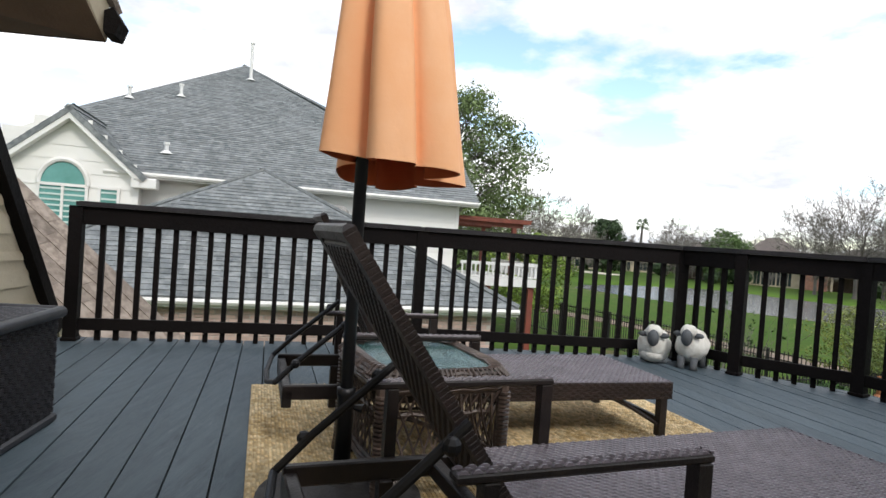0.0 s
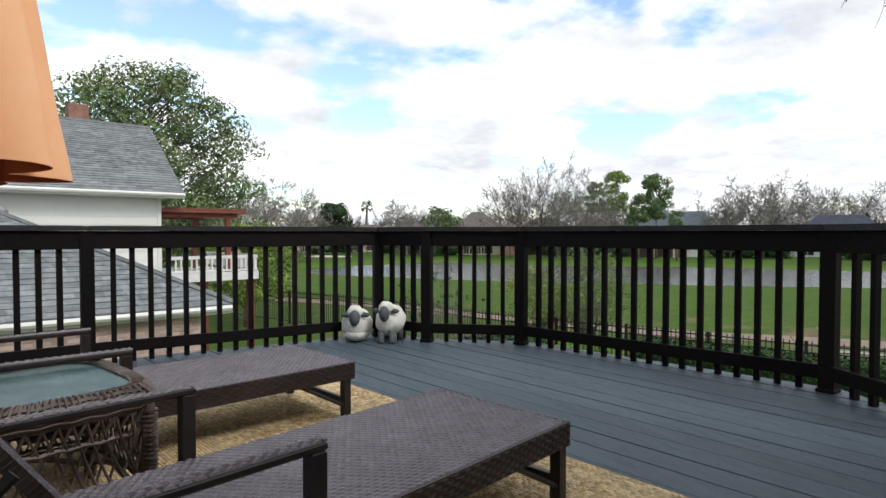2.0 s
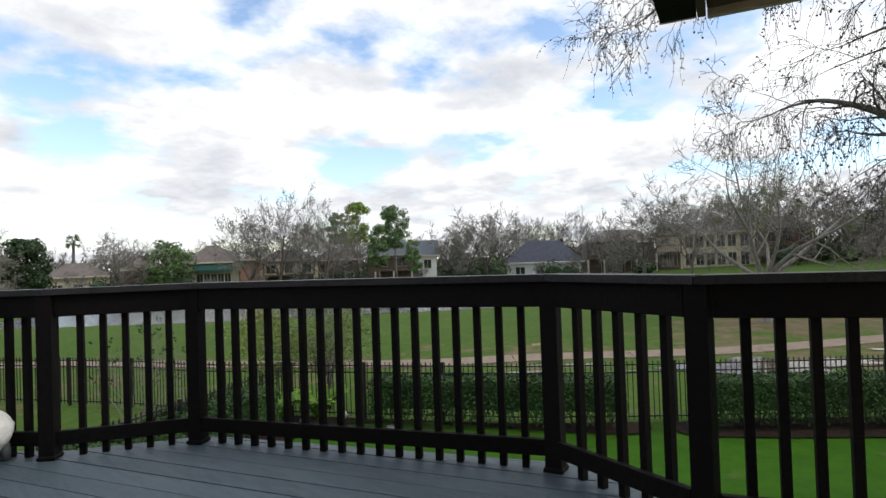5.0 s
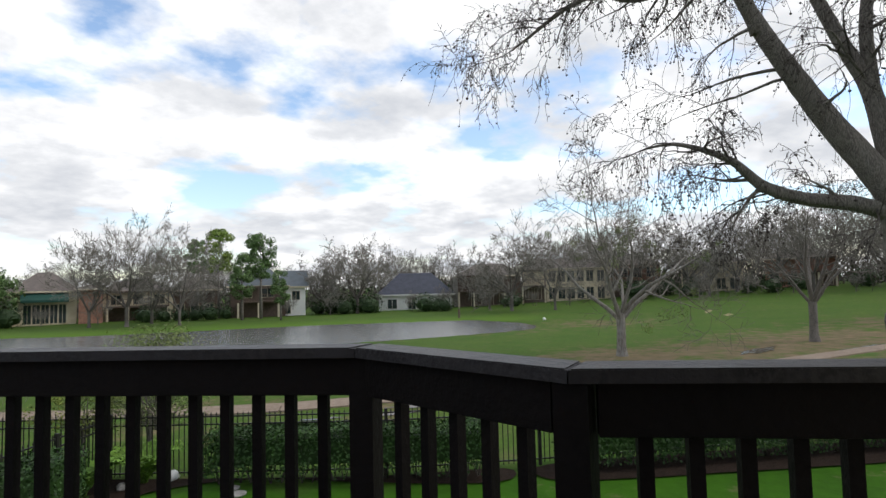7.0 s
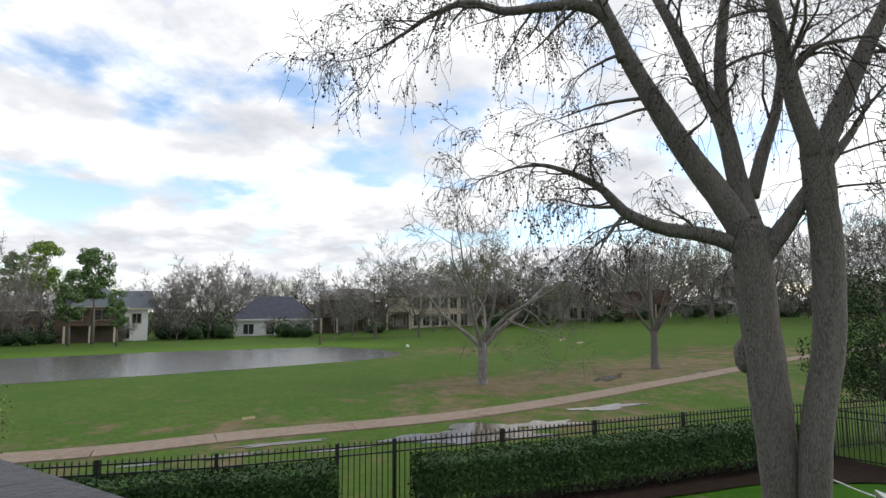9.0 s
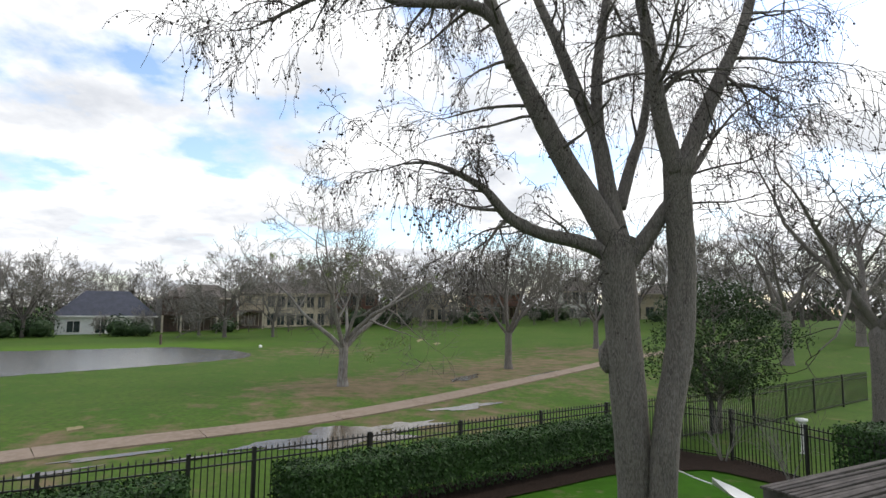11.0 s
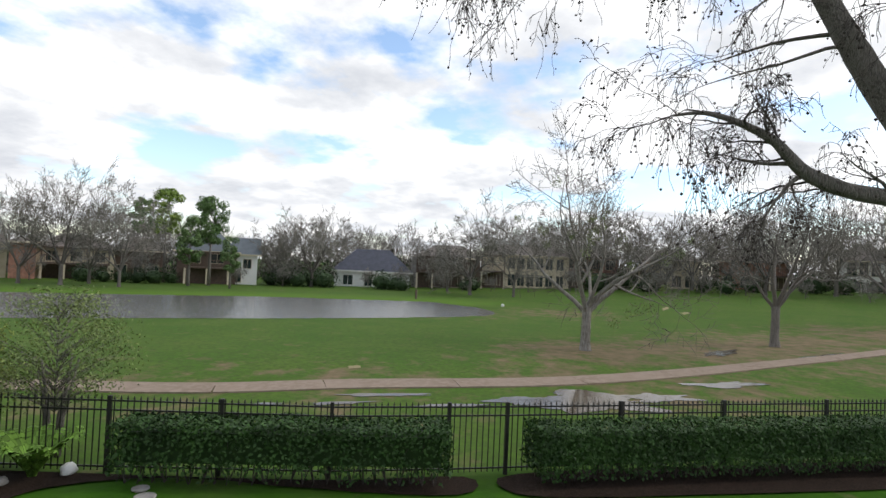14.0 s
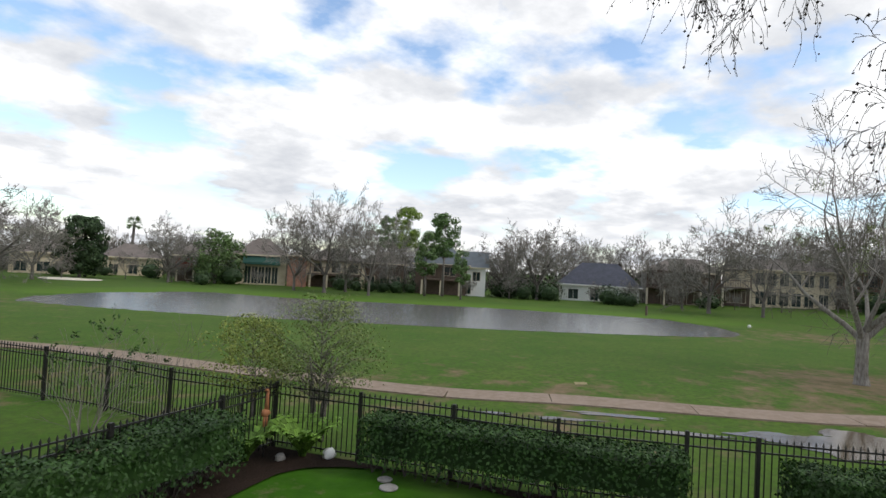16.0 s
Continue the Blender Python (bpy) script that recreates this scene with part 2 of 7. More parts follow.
M_LEAF_P = leafmat("conifer_leaf", (0.11, 0.185, 0.06), (0.07, 0.13, 0.04))
M_LEAF_E = leafmat("evergreen_leaf", (0.040, 0.070, 0.022), (0.024, 0.044, 0.015))
M_FERN = leafmat("fern_frond", (0.14, 0.25, 0.035), (0.10, 0.19, 0.035))
M_SEED = mat("seed_ball", (0.040, 0.030, 0.026), 0.95)
M_CONC = mat("path_concrete", (0.255, 0.200, 0.155), 0.9, spec=0.12, var=(0.205, 0.158, 0.120), scale=0.5, bump=0.3, bump_scale=30, fine=(0.265, 0.21, 0.168))
M_MULCH = mat("dark_mulch", (0.021, 0.014, 0.010), 0.98, spec=0.08, var=(0.014, 0.010, 0.007), scale=3, bump=1.0, bump_scale=30, fine=(0.036, 0.024, 0.018), space="Object")
M_PUDDLE = mat("puddle_water", (0.085, 0.066, 0.044), 0.08, spec=0.4, bump=0.15, bump_scale=3, scale=2)
M_POND = mat("pond_water", (0.075, 0.075, 0.068), 0.24, scale=3, bump=1.0, bump_scale=2.6)
M_SAND = mat("pale_sand", (0.66, 0.62, 0.52), 0.95, var=(0.58, 0.53, 0.43), scale=0.5)
M_STONE = mat("grey_stone", (0.32, 0.31, 0.29), 0.9, var=(0.20, 0.19, 0.18), scale=8, bump=0.6)
M_WHITE = mat("white_paint", (0.75, 0.75, 0.73), 0.6, var=(0.65, 0.65, 0.63), scale=3)
M_TERRA = mat("orange_clay", (0.35, 0.14, 0.06), 0.8, var=(0.25, 0.10, 0.04), scale=9)
M_GREENR = mat("blue_grey_far_roof", (0.12, 0.14, 0.155), 0.85, var=(0.09, 0.105, 0.12), scale=1)


def grass_mat():
    """Lawn: bright cut grass with wet, worn and brown patches in world coordinates, striped softly."""
    m = mat("golf_grass", (0.045, 0.115, 0.022), 0.9, bump=0.8, bump_scale=9)
    nt = m.node_tree
    N, L = nt.nodes, nt.links
    b = N["Principled BSDF"]
    b.inputs["Specular IOR Level"].default_value = 0.08
    tc = N.new("ShaderNodeTexCoord")

    def nz(s, d, r=0.6):
        n = N.new("ShaderNodeTexNoise")
        n.inputs["Scale"].default_value, n.inputs["Detail"].default_value, n.inputs["Roughness"].default_value = s, d, r
        L.new(tc.outputs["Object"], n.inputs["Vector"])
        return n.outputs["Fac"]

    def mr(f, lo, hi, a=0.0, c=1.0):
        r = N.new("ShaderNodeMapRange")
        for k, v in (("From Min", lo), ("From Max", hi), ("To Min", a), ("To Max", c)):
            r.inputs[k].default_value = v
        L.new(f, r.inputs["Value"])
        return r.outputs[0]

    def mx(f, a, c):
        x = N.new("ShaderNodeMix")
        x.data_type = "RGBA"
        L.new(f, x.inputs["Factor"])
        for i, v in (("A", a), ("B", c)):
            if isinstance(v, tuple):
                x.inputs[i].default_value = (*v, 1)
            else:
                L.new(v, x.inputs[i])
        return x.outputs["Result"]
    at = N.new("ShaderNodeAttribute")
    at.attribute_name = "wear"
    sep = N.new("ShaderNodeSeparateColor")
    L.new(at.outputs["Color"], sep.inputs[0])
    col = mx(mr(nz(0.35, 5), 0.35, 0.65), (0.053, 0.118, 0.014), (0.081, 0.135, 0.022))
    col = mx(mr(nz(5.0, 5, 0.7), 0.38, 0.68), col, (0.050, 0.080, 0.019))
    yard = mx(mr(nz(2.2, 4), 0.35, 0.65), (0.036, 0.108, 0.006), (0.027, 0.084, 0.005))
    col = mx(sep.outputs[1], col, yard)
    col = mx(sep.outputs[2], col, (0.085, 0.165, 0.016))
    dry = mx(mr(nz(1.2, 6, 0.7), 0.35, 0.65), (0.185, 0.135, 0.085), (0.105, 0.095, 0.045))
    ad = N.new("ShaderNodeMath")
    ad.operation = "ADD"
    L.new(sep.outputs[0], ad.inputs[0])
    L.new(mr(nz(0.8, 6, 0.7), 0.3, 0.7, -0.5, 0.5), ad.inputs[1])
    w = mr(ad.outputs[0], 0.22, 0.62)
    col = mx(w, col, dry)
    L.new(col, b.inputs["Base Color"])
    return m


M_GRASS = grass_mat()


# ---- mesh helpers ----
class Mesh:
    """Collects faces for one mesh, with a transform that can be set."""

    def __init__(self):
        self.v, self.f, self.m = [], [], Matrix.Identity(4)

    def add(self, vs, fs):
        n = len(self.v)
        m = self.m
        self.v += [tuple(m @ Vector(p)) for p in vs]
        self.f += [tuple(i + n for i in f) for f in fs]
        return self

    def box(self, x0, x1, y0, y1, z0, z1, bev=0.0):
        """A box with chamfered long edges when bev is given."""
        if not bev:
            vs = [(x, y, z) for z in (z0, z1) for x, y in ((x0, y0), (x1, y0), (x1, y1), (x0, y1))]
            return self.add(vs, [(3, 2, 1, 0), (4, 5, 6, 7), (0, 1, 5, 4), (1, 2, 6, 5), (2, 3, 7, 6), (3, 0, 4, 7)])
        b = min(bev, (x1 - x0) * 0.45, (y1 - y0) * 0.45, (z1 - z0) * 0.45)
        vs, fs = [], []
        for z, i in ((z0, b), (z0 + b, 0), (z1 - b, 0), (z1, b)):
            vs += [(x0 + i, y0 + i, z), (x1 - i, y0 + i, z), (x1 - i, y1 - i, z), (x0 + i, y1 - i, z)]
        for r in range(3):
            for k in range(4):
                a, c = r * 4 + k, r * 4 + (k + 1) % 4
                fs.append((a, c, c + 4, a + 4))
        fs += [(3, 2, 1, 0), (12, 13, 14, 15)]
        return self.add(vs, fs)

    def tube(self, pts, rads, n=8, cap=True, squash=1.0):
        """A tube along points."""
        pts = [Vector(p) for p in pts]
        if isinstance(rads, (int, float)):
            rads = [rads] * len(pts)
        up = None
        vs, fs = [], []
        for i, p in enumerate(pts):
            t = (pts[min(i + 1, len(pts) - 1)] - pts[max(i - 1, 0)])
            t = t.normalized() if t.length > 1e-9 else Vector((0, 0, 1))
            if up is None:
                up = Vector((0, 0, 1)) if abs(t.z) < 0.9 else Vector((1, 0, 0))
            s = t.cross(up).normalized()
            up = s.cross(t).normalized()
            for k in range(n):
                a = 2 * math.pi * k / n
                vs.append(p + s * (math.cos(a) * rads[i]) + up * (math.sin(a) * rads[i] * squash))
        for i in range(len(pts) - 1):
            for k in range(n):
                a, b_ = i * n + k, i * n + (k + 1) % n
                fs.append((a, b_, b_ + n, a + n))
        if cap:
            fs.append(tuple(range(n - 1, -1, -1)))
            fs.append(tuple(range((len(pts) - 1) * n, len(pts) * n)))
        return self.add(vs, fs)

    def lathe(self, prof, n=20, cx=0.0, cy=0.0):
        vs, fs = [], []
        for r, z in prof:
            for k in range(n):
                a = 2 * math.pi * k / n
                vs.append((cx + r * math.cos(a), cy + r * math.sin(a), z))
        for i in range(len(prof) - 1):
            for k in range(n):
                a, b_ = i * n + k, i * n + (k + 1) % n
                fs.append((a, b_, b_ + n, a + n))
        fs.append(tuple(range(n - 1, -1, -1)))
        fs.append(tuple(range((len(prof) - 1) * n, len(prof) * n)))
        return self.add(vs, fs)

    def prism(self, poly, z0, z1):
        n = len(poly)
        vs = [(x, y, z0) for x, y in poly] + [(x, y, z1) for x, y in poly]
        fs = [tuple(range(n - 1, -1, -1)), tuple(range(n, 2 * n))]
        fs += [(k, (k + 1) % n, (k + 1) % n + n, k + n) for k in range(n)]
        return self.add(vs, fs)

    def ball(self, c, r, n=10, m=7, lump=0.0, rnd=None):
        vs, fs = [], []
        rx, ry, rz = (r, r, r) if isinstance(r, (int, float)) else r
        for i in range(m + 1):
            th = math.pi * i / m
            for k in range(n):
                a = 2 * math.pi * k / n
                d = Vector((math.sin(th) * math.cos(a), math.sin(th) * math.sin(a), math.cos(th)))
                s = 1 + (lump * noise.noise(d * 2.3 + Vector(c)) if lump else 0)
                vs.append((c[0] + d.x * rx * s, c[1] + d.y * ry * s, c[2] + d.z * rz * s))
        for i in range(m):
            for k in range(n):
                a, b_ = i * n + k, i * n + (k + 1) % n
                fs.append((a, a + n, b_ + n, b_))
        return self.add(vs, fs)

    def data(self, name, material, smooth=False):
        me = bpy.data.meshes.new(name)
        me.from_pydata([tuple(p) for p in self.v], [], self.f)
        for x in (material if isinstance(material, (list, tuple)) else [material]):
            me.materials.append(x)
        if smooth:
            me.shade_smooth()
        me.update()
        return me


def thing(name, x=0.0, y=0.0, z=0.0, rz=0.0, label="", category="", group="", kind=""):
    """A top-level Empty for a thing that has parts."""
    ob = new(name)
    ob.location, ob.rotation_euler = (x, y, z), (0, 0, radians(rz))
    ob.empty_display_size = 0.1
    return tagged(ob, label, category, group, kind)


def part(name, mb, material, parent=None, label="", smooth=False, kind="", m=None):
    """Links a mesh (a Mesh or mesh data) as one object under a thing or a part."""
    me = mb.data(name, material, smooth) if isinstance(mb, Mesh) else mb
    ob = new(name, me)
    if parent is not None:
        ob.parent = parent
    if m is not None:
        ob.matrix_basis = m
    return tagged(ob, label, "", "", kind)


def solo(name, mb, material, label="", category="", group="", kind="", smooth=False, m=None):
    """A thing that is one mesh."""
    ob = part(name, mb, material, None, "", smooth, kind, m)
    return tagged(ob, label, category, group, kind)


def T(x, y, z=0.0, rz=0.0, rx=0.0, ry=0.0):
    return pose(x, y, z, rx, ry, rz)


# ---- ground ----
G = -2.9
GROUND = -3.08  # the yard under the deck, in true height
FENCE = [(2, 29.5), (6.15, 22.5), (8.17, 18.55), (8.9, 16.3), (10.28, 13.7), (13.2, 8.3), (15.2, 5.6), (18.38, 1.63), (21.7, -2.64), (25.8, -8.8), (29.3, -12.9), (33, -17.5)]


def smooth01(a):
    a = min(max(a, 0.0), 1.0)
    return a * a * (3 - 2 * a)


def beyond_fence(x, y):
    """Metres past the fence line."""
    best = 1e9
    side = 1
    for (ax, ay), (bx, by) in zip(FENCE[:-1], FENCE[1:]):
        dx, dy = bx - ax, by - ay
        L2 = dx * dx + dy * dy
        k = min(max(((x - ax) * dx + (y - ay) * dy) / L2, 0), 1)
        px, py = ax + k * dx - x, ay + k * dy - y
        d = math.hypot(px, py)
        if d < best:
            best, side = d, 1 if (dx * (y - ay) - dy * (x - ax)) > 0 else -1
    return best * side


def ground_z(x, y):
    """Height of the land: the yard flat, the course a little higher and rising to the south-east."""
    u = 0.87 * x - 0.5 * y
    return G + 0.45 * smooth01((beyond_fence(x, y) - 0.6) / 12) + 2.7 * smooth01((u - 34) / 75)


def land():
    """The land as one sheet: fine near the fence, coarse far off, with wear painted in by place."""
    xs = [-400, -200, -100, -60, -40, -25, -15] + [-10 + i * 1.0 for i in range(0, 30)] + [20 + i * 1.5 for i in range(40)] + [80 + 4 * i for i in range(16)] + [150, 180, 230, 300, 450, 900]
    ys = [-900, -400, -250, -150, -110, -80, -60, -45, -35] + [-30 + i * 1.25 for i in range(64)] + [50 + 2.5 * i for i in range(24)] + [115, 130, 160, 220, 350, 900]
    vs, cols = [], []
    for y in ys:
        for x in xs:
            pd = pond_depth(x, y)
            vs.append((x, y, ground_z(x, y) - 0.35 * pd))
            inside = 1.0 if beyond_fence(x, y) < -0.3 and -6 < y < 16 and x > 0 else 0.0
            w = 0.0
            for cx, cy, r, s in ((31.7, 7.2, 4.5, 0.95), (36, 2.5, 5.5, 0.85), (34, 5.0, 4.0, 0.75), (39, 0.5, 6.0, 0.85), (46, -3.5, 5.0, 0.85), (42.7, -1.5, 7, 0.8), (52, -8, 7, 0.7), (54, 14, 6, 0.6), (20, 12.5, 4, 0.45), (26, 7.5, 4, 0.55), (24, 3.5, 4, 0.5), (27, 1.5, 4, 0.55), (16, 17, 4, 0.4), (17, 9.5, 3, 0.35), (35, -5, 6, 0.5), (47, 20, 6, 0.45), (7, 24, 6, 0.3), (13, 48, 5, 0.5)):
                w = max(w, s * max(0.0, 1 - math.hypot(x - cx, y - cy) / r / 1.4))
            ed = pond_edge(x, y)
            fresh = 0.85 * max(0.0, 1 - ed / 9.0) if 0.6 * x + 0.8 * y > 53 and pd == 0 else 0.0
            if inside and y > 10.2 + (x - 2.5) * 0.445:
                inside, w = 0.0, max(w, 0.42)
            cols.append((w, inside, fresh, 1))
    nx = len(xs)
    fs = [(j * nx + i, j * nx + i + 1, (j + 1) * nx + i + 1, (j + 1) * nx + i) for j in range(len(ys) - 1) for i in range(nx - 1)]
    me = bpy.data.meshes.new("ground")
    me.from_pydata(vs, [], fs)
    a = me.color_attributes.new("wear", "FLOAT_COLOR", "POINT")
    a.data.foreach_set("color", np.array(cols, dtype=np.float32).ravel())
    me.materials.append(M_GRASS)
    me.shade_smooth()
    tagged(new("ground", me), "green golf course grass with worn brown wet patches", kind="structure")


POND = [(9.5, 51), (13.8, 43.9), (20, 37), (27, 31.2), (34, 25.6), (42, 20.5), (47, 18.3), (51.2, 18.6), (55, 21.5), (58.3, 28.5), (53, 35.5), (49.1, 40.7), (42, 46.5), (35.5, 51.1), (31, 56), (27, 61.5), (16.7, 58.5)]


def pond_depth(x, y):
    """1 well inside the pond, 0 outside."""
    inside, best = False, 1e9
    for (ax, ay), (bx, by) in zip(POND, POND[1:] + POND[:1]):
        if (ay > y) != (by > y) and x < (bx - ax) * (y - ay) / (by - ay) + ax:
            inside = not inside
        dx, dy = bx - ax, by - ay
        k = min(max(((x - ax) * dx + (y - ay) * dy) / (dx * dx + dy * dy), 0), 1)
        best = min(best, math.hypot(ax + k * dx - x, ay + k * dy - y))
    return min(best / 1.5, 1.0) if inside else 0.0


def pond_edge(x, y):
    """Metres to the pond's shore."""
    best = 1e9
    for (ax, ay), (bx, by) in zip(POND, POND[1:] + POND[:1]):
        dx, dy = bx - ax, by - ay
        k = min(max(((x - ax) * dx + (y - ay) * dy) / (dx * dx + dy * dy), 0), 1)
        best = min(best, math.hypot(ax + k * dx - x, ay + k * dy - y))
    return best


land()


def spline(pts, n=6, closed=True):
    """Catmull-Rom points."""
    out = []
    k = len(pts)
    for i in range(k if closed else k - 1):
        p = [Vector(pts[(i + j) % k] if closed else pts[min(max(i + j, 0), k - 1)]) for j in (-1, 0, 1, 2)]
        for s in range(n):
            t = s / n
            out.append(0.5 * ((2 * p[1]) + (-p[0] + p[2]) * t + (2 * p[0] - 5 * p[1] + 4 * p[2] - p[3]) * t * t + (-p[0] + 3 * p[1] - 3 * p[2] + p[3]) * t ** 3))
    if not closed:
        out.append(Vector(pts[-1]))
    return out


def flat_patch(name, pts, up, material, label, kind="structure", z=None, jitter=0.0):
    """A thin sheet lying on the land: a fan over rings, so that it follows the ground."""
    ring = [Vector((p[0], p[1])) for p in pts]
    c = sum(ring, Vector((0, 0))) / len(ring)
    rings = 8
    vs = [(c.x, c.y, (ground_z(c.x, c.y) if z is None else z) + up)]
    for r in range(1, rings + 1):
        for i, p in enumerate(ring):
            q = c + (p - c) * (r / rings)
            if jitter and r == rings:
                q += (p - c).normalized() * jitter * noise.noise(Vector((q.x * 1.3, q.y * 1.3, 0)))
            vs.append((q.x, q.y, (ground_z(q.x, q.y) if z is None else z) + up))
    n = len(ring)
    fs = [(0, 1 + i, 1 + (i + 1) % n) for i in range(n)]
    for r in range(rings - 1):
        for i in range(n):
            a, b = 1 + r * n + i, 1 + r * n + (i + 1) % n
            fs.append((a, a + n, b + n, b))
    m = Mesh().add(vs, fs)
    return solo(name, m, material, label, kind=kind, smooth=True)


flat_patch("pond", [tuple(p) for p in spline(POND, 4)], -0.02, M_POND, "dark rippled golf course pond reflecting the clouds", z=-2.47)
flat_patch("sand_bunker", [tuple(p) for p in spline([(16.3, 81), (18.5, 78.2), (21.5, 78), (22.5, 81), (20, 84.5), (17.5, 85)], 5)], 0.06, M_SAND, "pale white sand bunker on the green course")

# cart path as slabs
PATHL = [(-16, 52), (-7, 44), (2, 36.5), (9, 28.5), (13, 21.5), (16.3, 15.8), (19.6, 12.05), (24.0, 6.9), (29, 2.8), (34.7, -1.1), (43.6, -6.8), (50, -11.8), (58, -20), (66, -30)]


def cart_path():
    """The concrete cart path as slabs with joints between them."""
    p = [Vector((a.x, a.y)) for a in spline([(x, y, 0) for x, y in PATHL], 6, False)]
    road = thing("cart_path", 0, 0, 0, label="pale brown concrete cart path across the grass", kind="structure")
    run, slabs, cur = 0, [], [p[0]]
    for a, b in zip(p[:-1], p[1:]):
        n = max(1, int((b - a).length / 0.8))
        for i in range(1, n + 1):
            cur.append(a.lerp(b, i / n))
            if len(cur) == 5:
                slabs.append(cur)
                cur = [cur[-1]]
    for s in slabs:
        vs, fs = [], []
        for i, q in enumerate(s):
            t = (s[min(i + 1, len(s) - 1)] - s[max(i - 1, 0)]).normalized()
            nrm = Vector((-t.y, t.x)) * 0.53
            o = t * (0.012 if i == 0 else -0.012 if i == len(s) - 1 else 0)
            for k in (-1, 1):
                w = q + nrm * k + o
                z = ground_z(w.x, w.y)
                vs += [(w.x, w.y, z - 0.05), (w.x, w.y, z + 0.045)]
        for i in range(len(s) - 1):
            a = i * 4
            fs += [(a + 1, a + 3, a + 7, a + 5), (a, a + 1, a + 5, a + 4), (a + 2, a + 6, a + 7, a + 3)]
        fs += [(0, 2, 3, 1), (len(vs) - 4, len(vs) - 3, len(vs) - 1, len(vs) - 2)]
        part("slab", Mesh().add(vs, fs), M_CONC, road)


cart_path()
for i, (cx, cy, a, b, rz) in enumerate(((22.2, 5.1, 2.4, 0.80, -55), (24.1, 3.5, 1.3, 0.45, -52), (21.1, 6.9, 1.0, 0.42, -50), (27.6, 1.6, 1.5, 0.38, -48), (19.3, 8.6, 0.8, 0.16, -50), (19.1, 10.7, 1.3, 0.16, -52), (17.6, 11.3, 0.9, 0.12, -48), (38.6, -3.2, 2.6, 0.5, -30), (36.0, 1.6, 1.7, 0.4, -20), (16.3, 13.0, 0.6, 0.1, -50), (23.0, 6.0, 0.7, 0.3, -40))):
    c, s = math.cos(radians(rz)), math.sin(radians(rz))
    ring = []
    for k in range(56):
        an = 2 * math.pi * k / 56
        r = 1 + 0.65 * noise.noise(Vector((math.cos(an) * 1.6 + i * 5, math.sin(an) * 1.6, i))) + 0.35 * noise.noise(Vector((math.cos(an) * 4.5 + i * 3, math.sin(an) * 4.5, i + 9)))
        x, y = a * r * math.cos(an), b * r * math.sin(an)
        ring.append((cx + x * c - y * s, cy + x * s + y * c))
    flat_patch("puddle", ring, 0.022, M_PUDDLE, "shallow rain puddle on wet grass beside the path")
for cx, cy, a, b in ((21.6, 13.4, 0.28, 0.2), (62, 4.5, 1.2, 0.35), (66, 6.5, 2.0, 0.25)):
    flat_patch("bare_patch", [(cx + a * math.cos(k * 0.45) * (1 + 0.3 * math.sin(k * 2.1)), cy + b * math.sin(k * 0.45) * (1 + 0.3 * math.cos(k * 1.7))) for k in range(14)], 0.012, M_DRY, "small bare sandy patch in the grass")

def bed(pts, label):
    """A low mulch sheet with a raised lumpy surface on the flat yard."""
    from mathutils.geometry import delaunay_2d_cdt
    ring = [Vector((p[0], p[1])) for p in spline([(a[0], a[1], 0) for a in pts], 4)]
    n = len(ring)
    inner = []
    rnd = random.Random(3)
    x0, x1, y0, y1 = min(p.x for p in ring), max(p.x for p in ring), min(p.y for p in ring), max(p.y for p in ring)
    x = x0
    while x < x1:
        y = y0
        while y < y1:
            inner.append(Vector((x + rnd.uniform(-0.08, 0.08), y + rnd.uniform(-0.08, 0.08))))
            y += 0.28
        x += 0.28
    vs, _, fs, *_ = delaunay_2d_cdt(ring + inner, [], [list(range(n))], 1, 1e-4)
    m = Mesh().add([(v.x, v.y, G + 0.035 + 0.02 * noise.noise(Vector((v.x * 3, v.y * 3, 0)))) for v in vs], [tuple(f) for f in fs])
    solo("mulch_bed", m, M_MULCH, label, kind="structure", smooth=True)


# planting beds of the yard, dark mulch along the fence
BED = [(15.3, 5.35), (14.3, 5.0), (15.0, 3.6), (16.2, 1.9), (17.9, -0.5), (19.2, -2.3), (19.6, -3.9), (19.75, -4.9), (18.5, -6.0), (17.6, -7.1), (18.9, -7.0), (20.8, -6.2), (21.7, -5.1), (22.7, -4.4), (21.7, -2.9), (18.4, 1.45)]
bed([(a, b, 0) for a, b in BED], "dark mulch bed under the clipped hedge")
BED2 = [(14.6, 6.2), (13.7, 5.9), (12.6, 8.2), (11.9, 10.2), (11.2, 11.3), (10.3, 12.0), (9.5, 12.05), (8.3, 11.5), (7.2, 11.0), (5.2, 10.9), (3.9, 12.6), (6.0, 14.2), (9.0, 15.2), (10.2, 13.7), (12.9, 8.5)]
bed([(a, b, 0) for a, b in BED2], "dark mulch bed round the yard corner")
solo("stepping_stone", Mesh().lathe([(0.02, 0), (0.17, 0), (0.18, 0.02), (0.17, 0.035), (0.05, 0.04)], 12), M_STONE, "flat grey stepping stone in the lawn", "stepping stone", "stepping stones", m=T(10.85, 10.35, G + 0.01))
solo("stepping_stone", Mesh().lathe([(0.02, 0), (0.14, 0), (0.15, 0.02), (0.14, 0.035), (0.05, 0.04)], 11), M_STONE, "flat grey stepping stone in the lawn", "stepping stone", "stepping stones", m=T(11.05, 10.72, G + 0.01, 40))

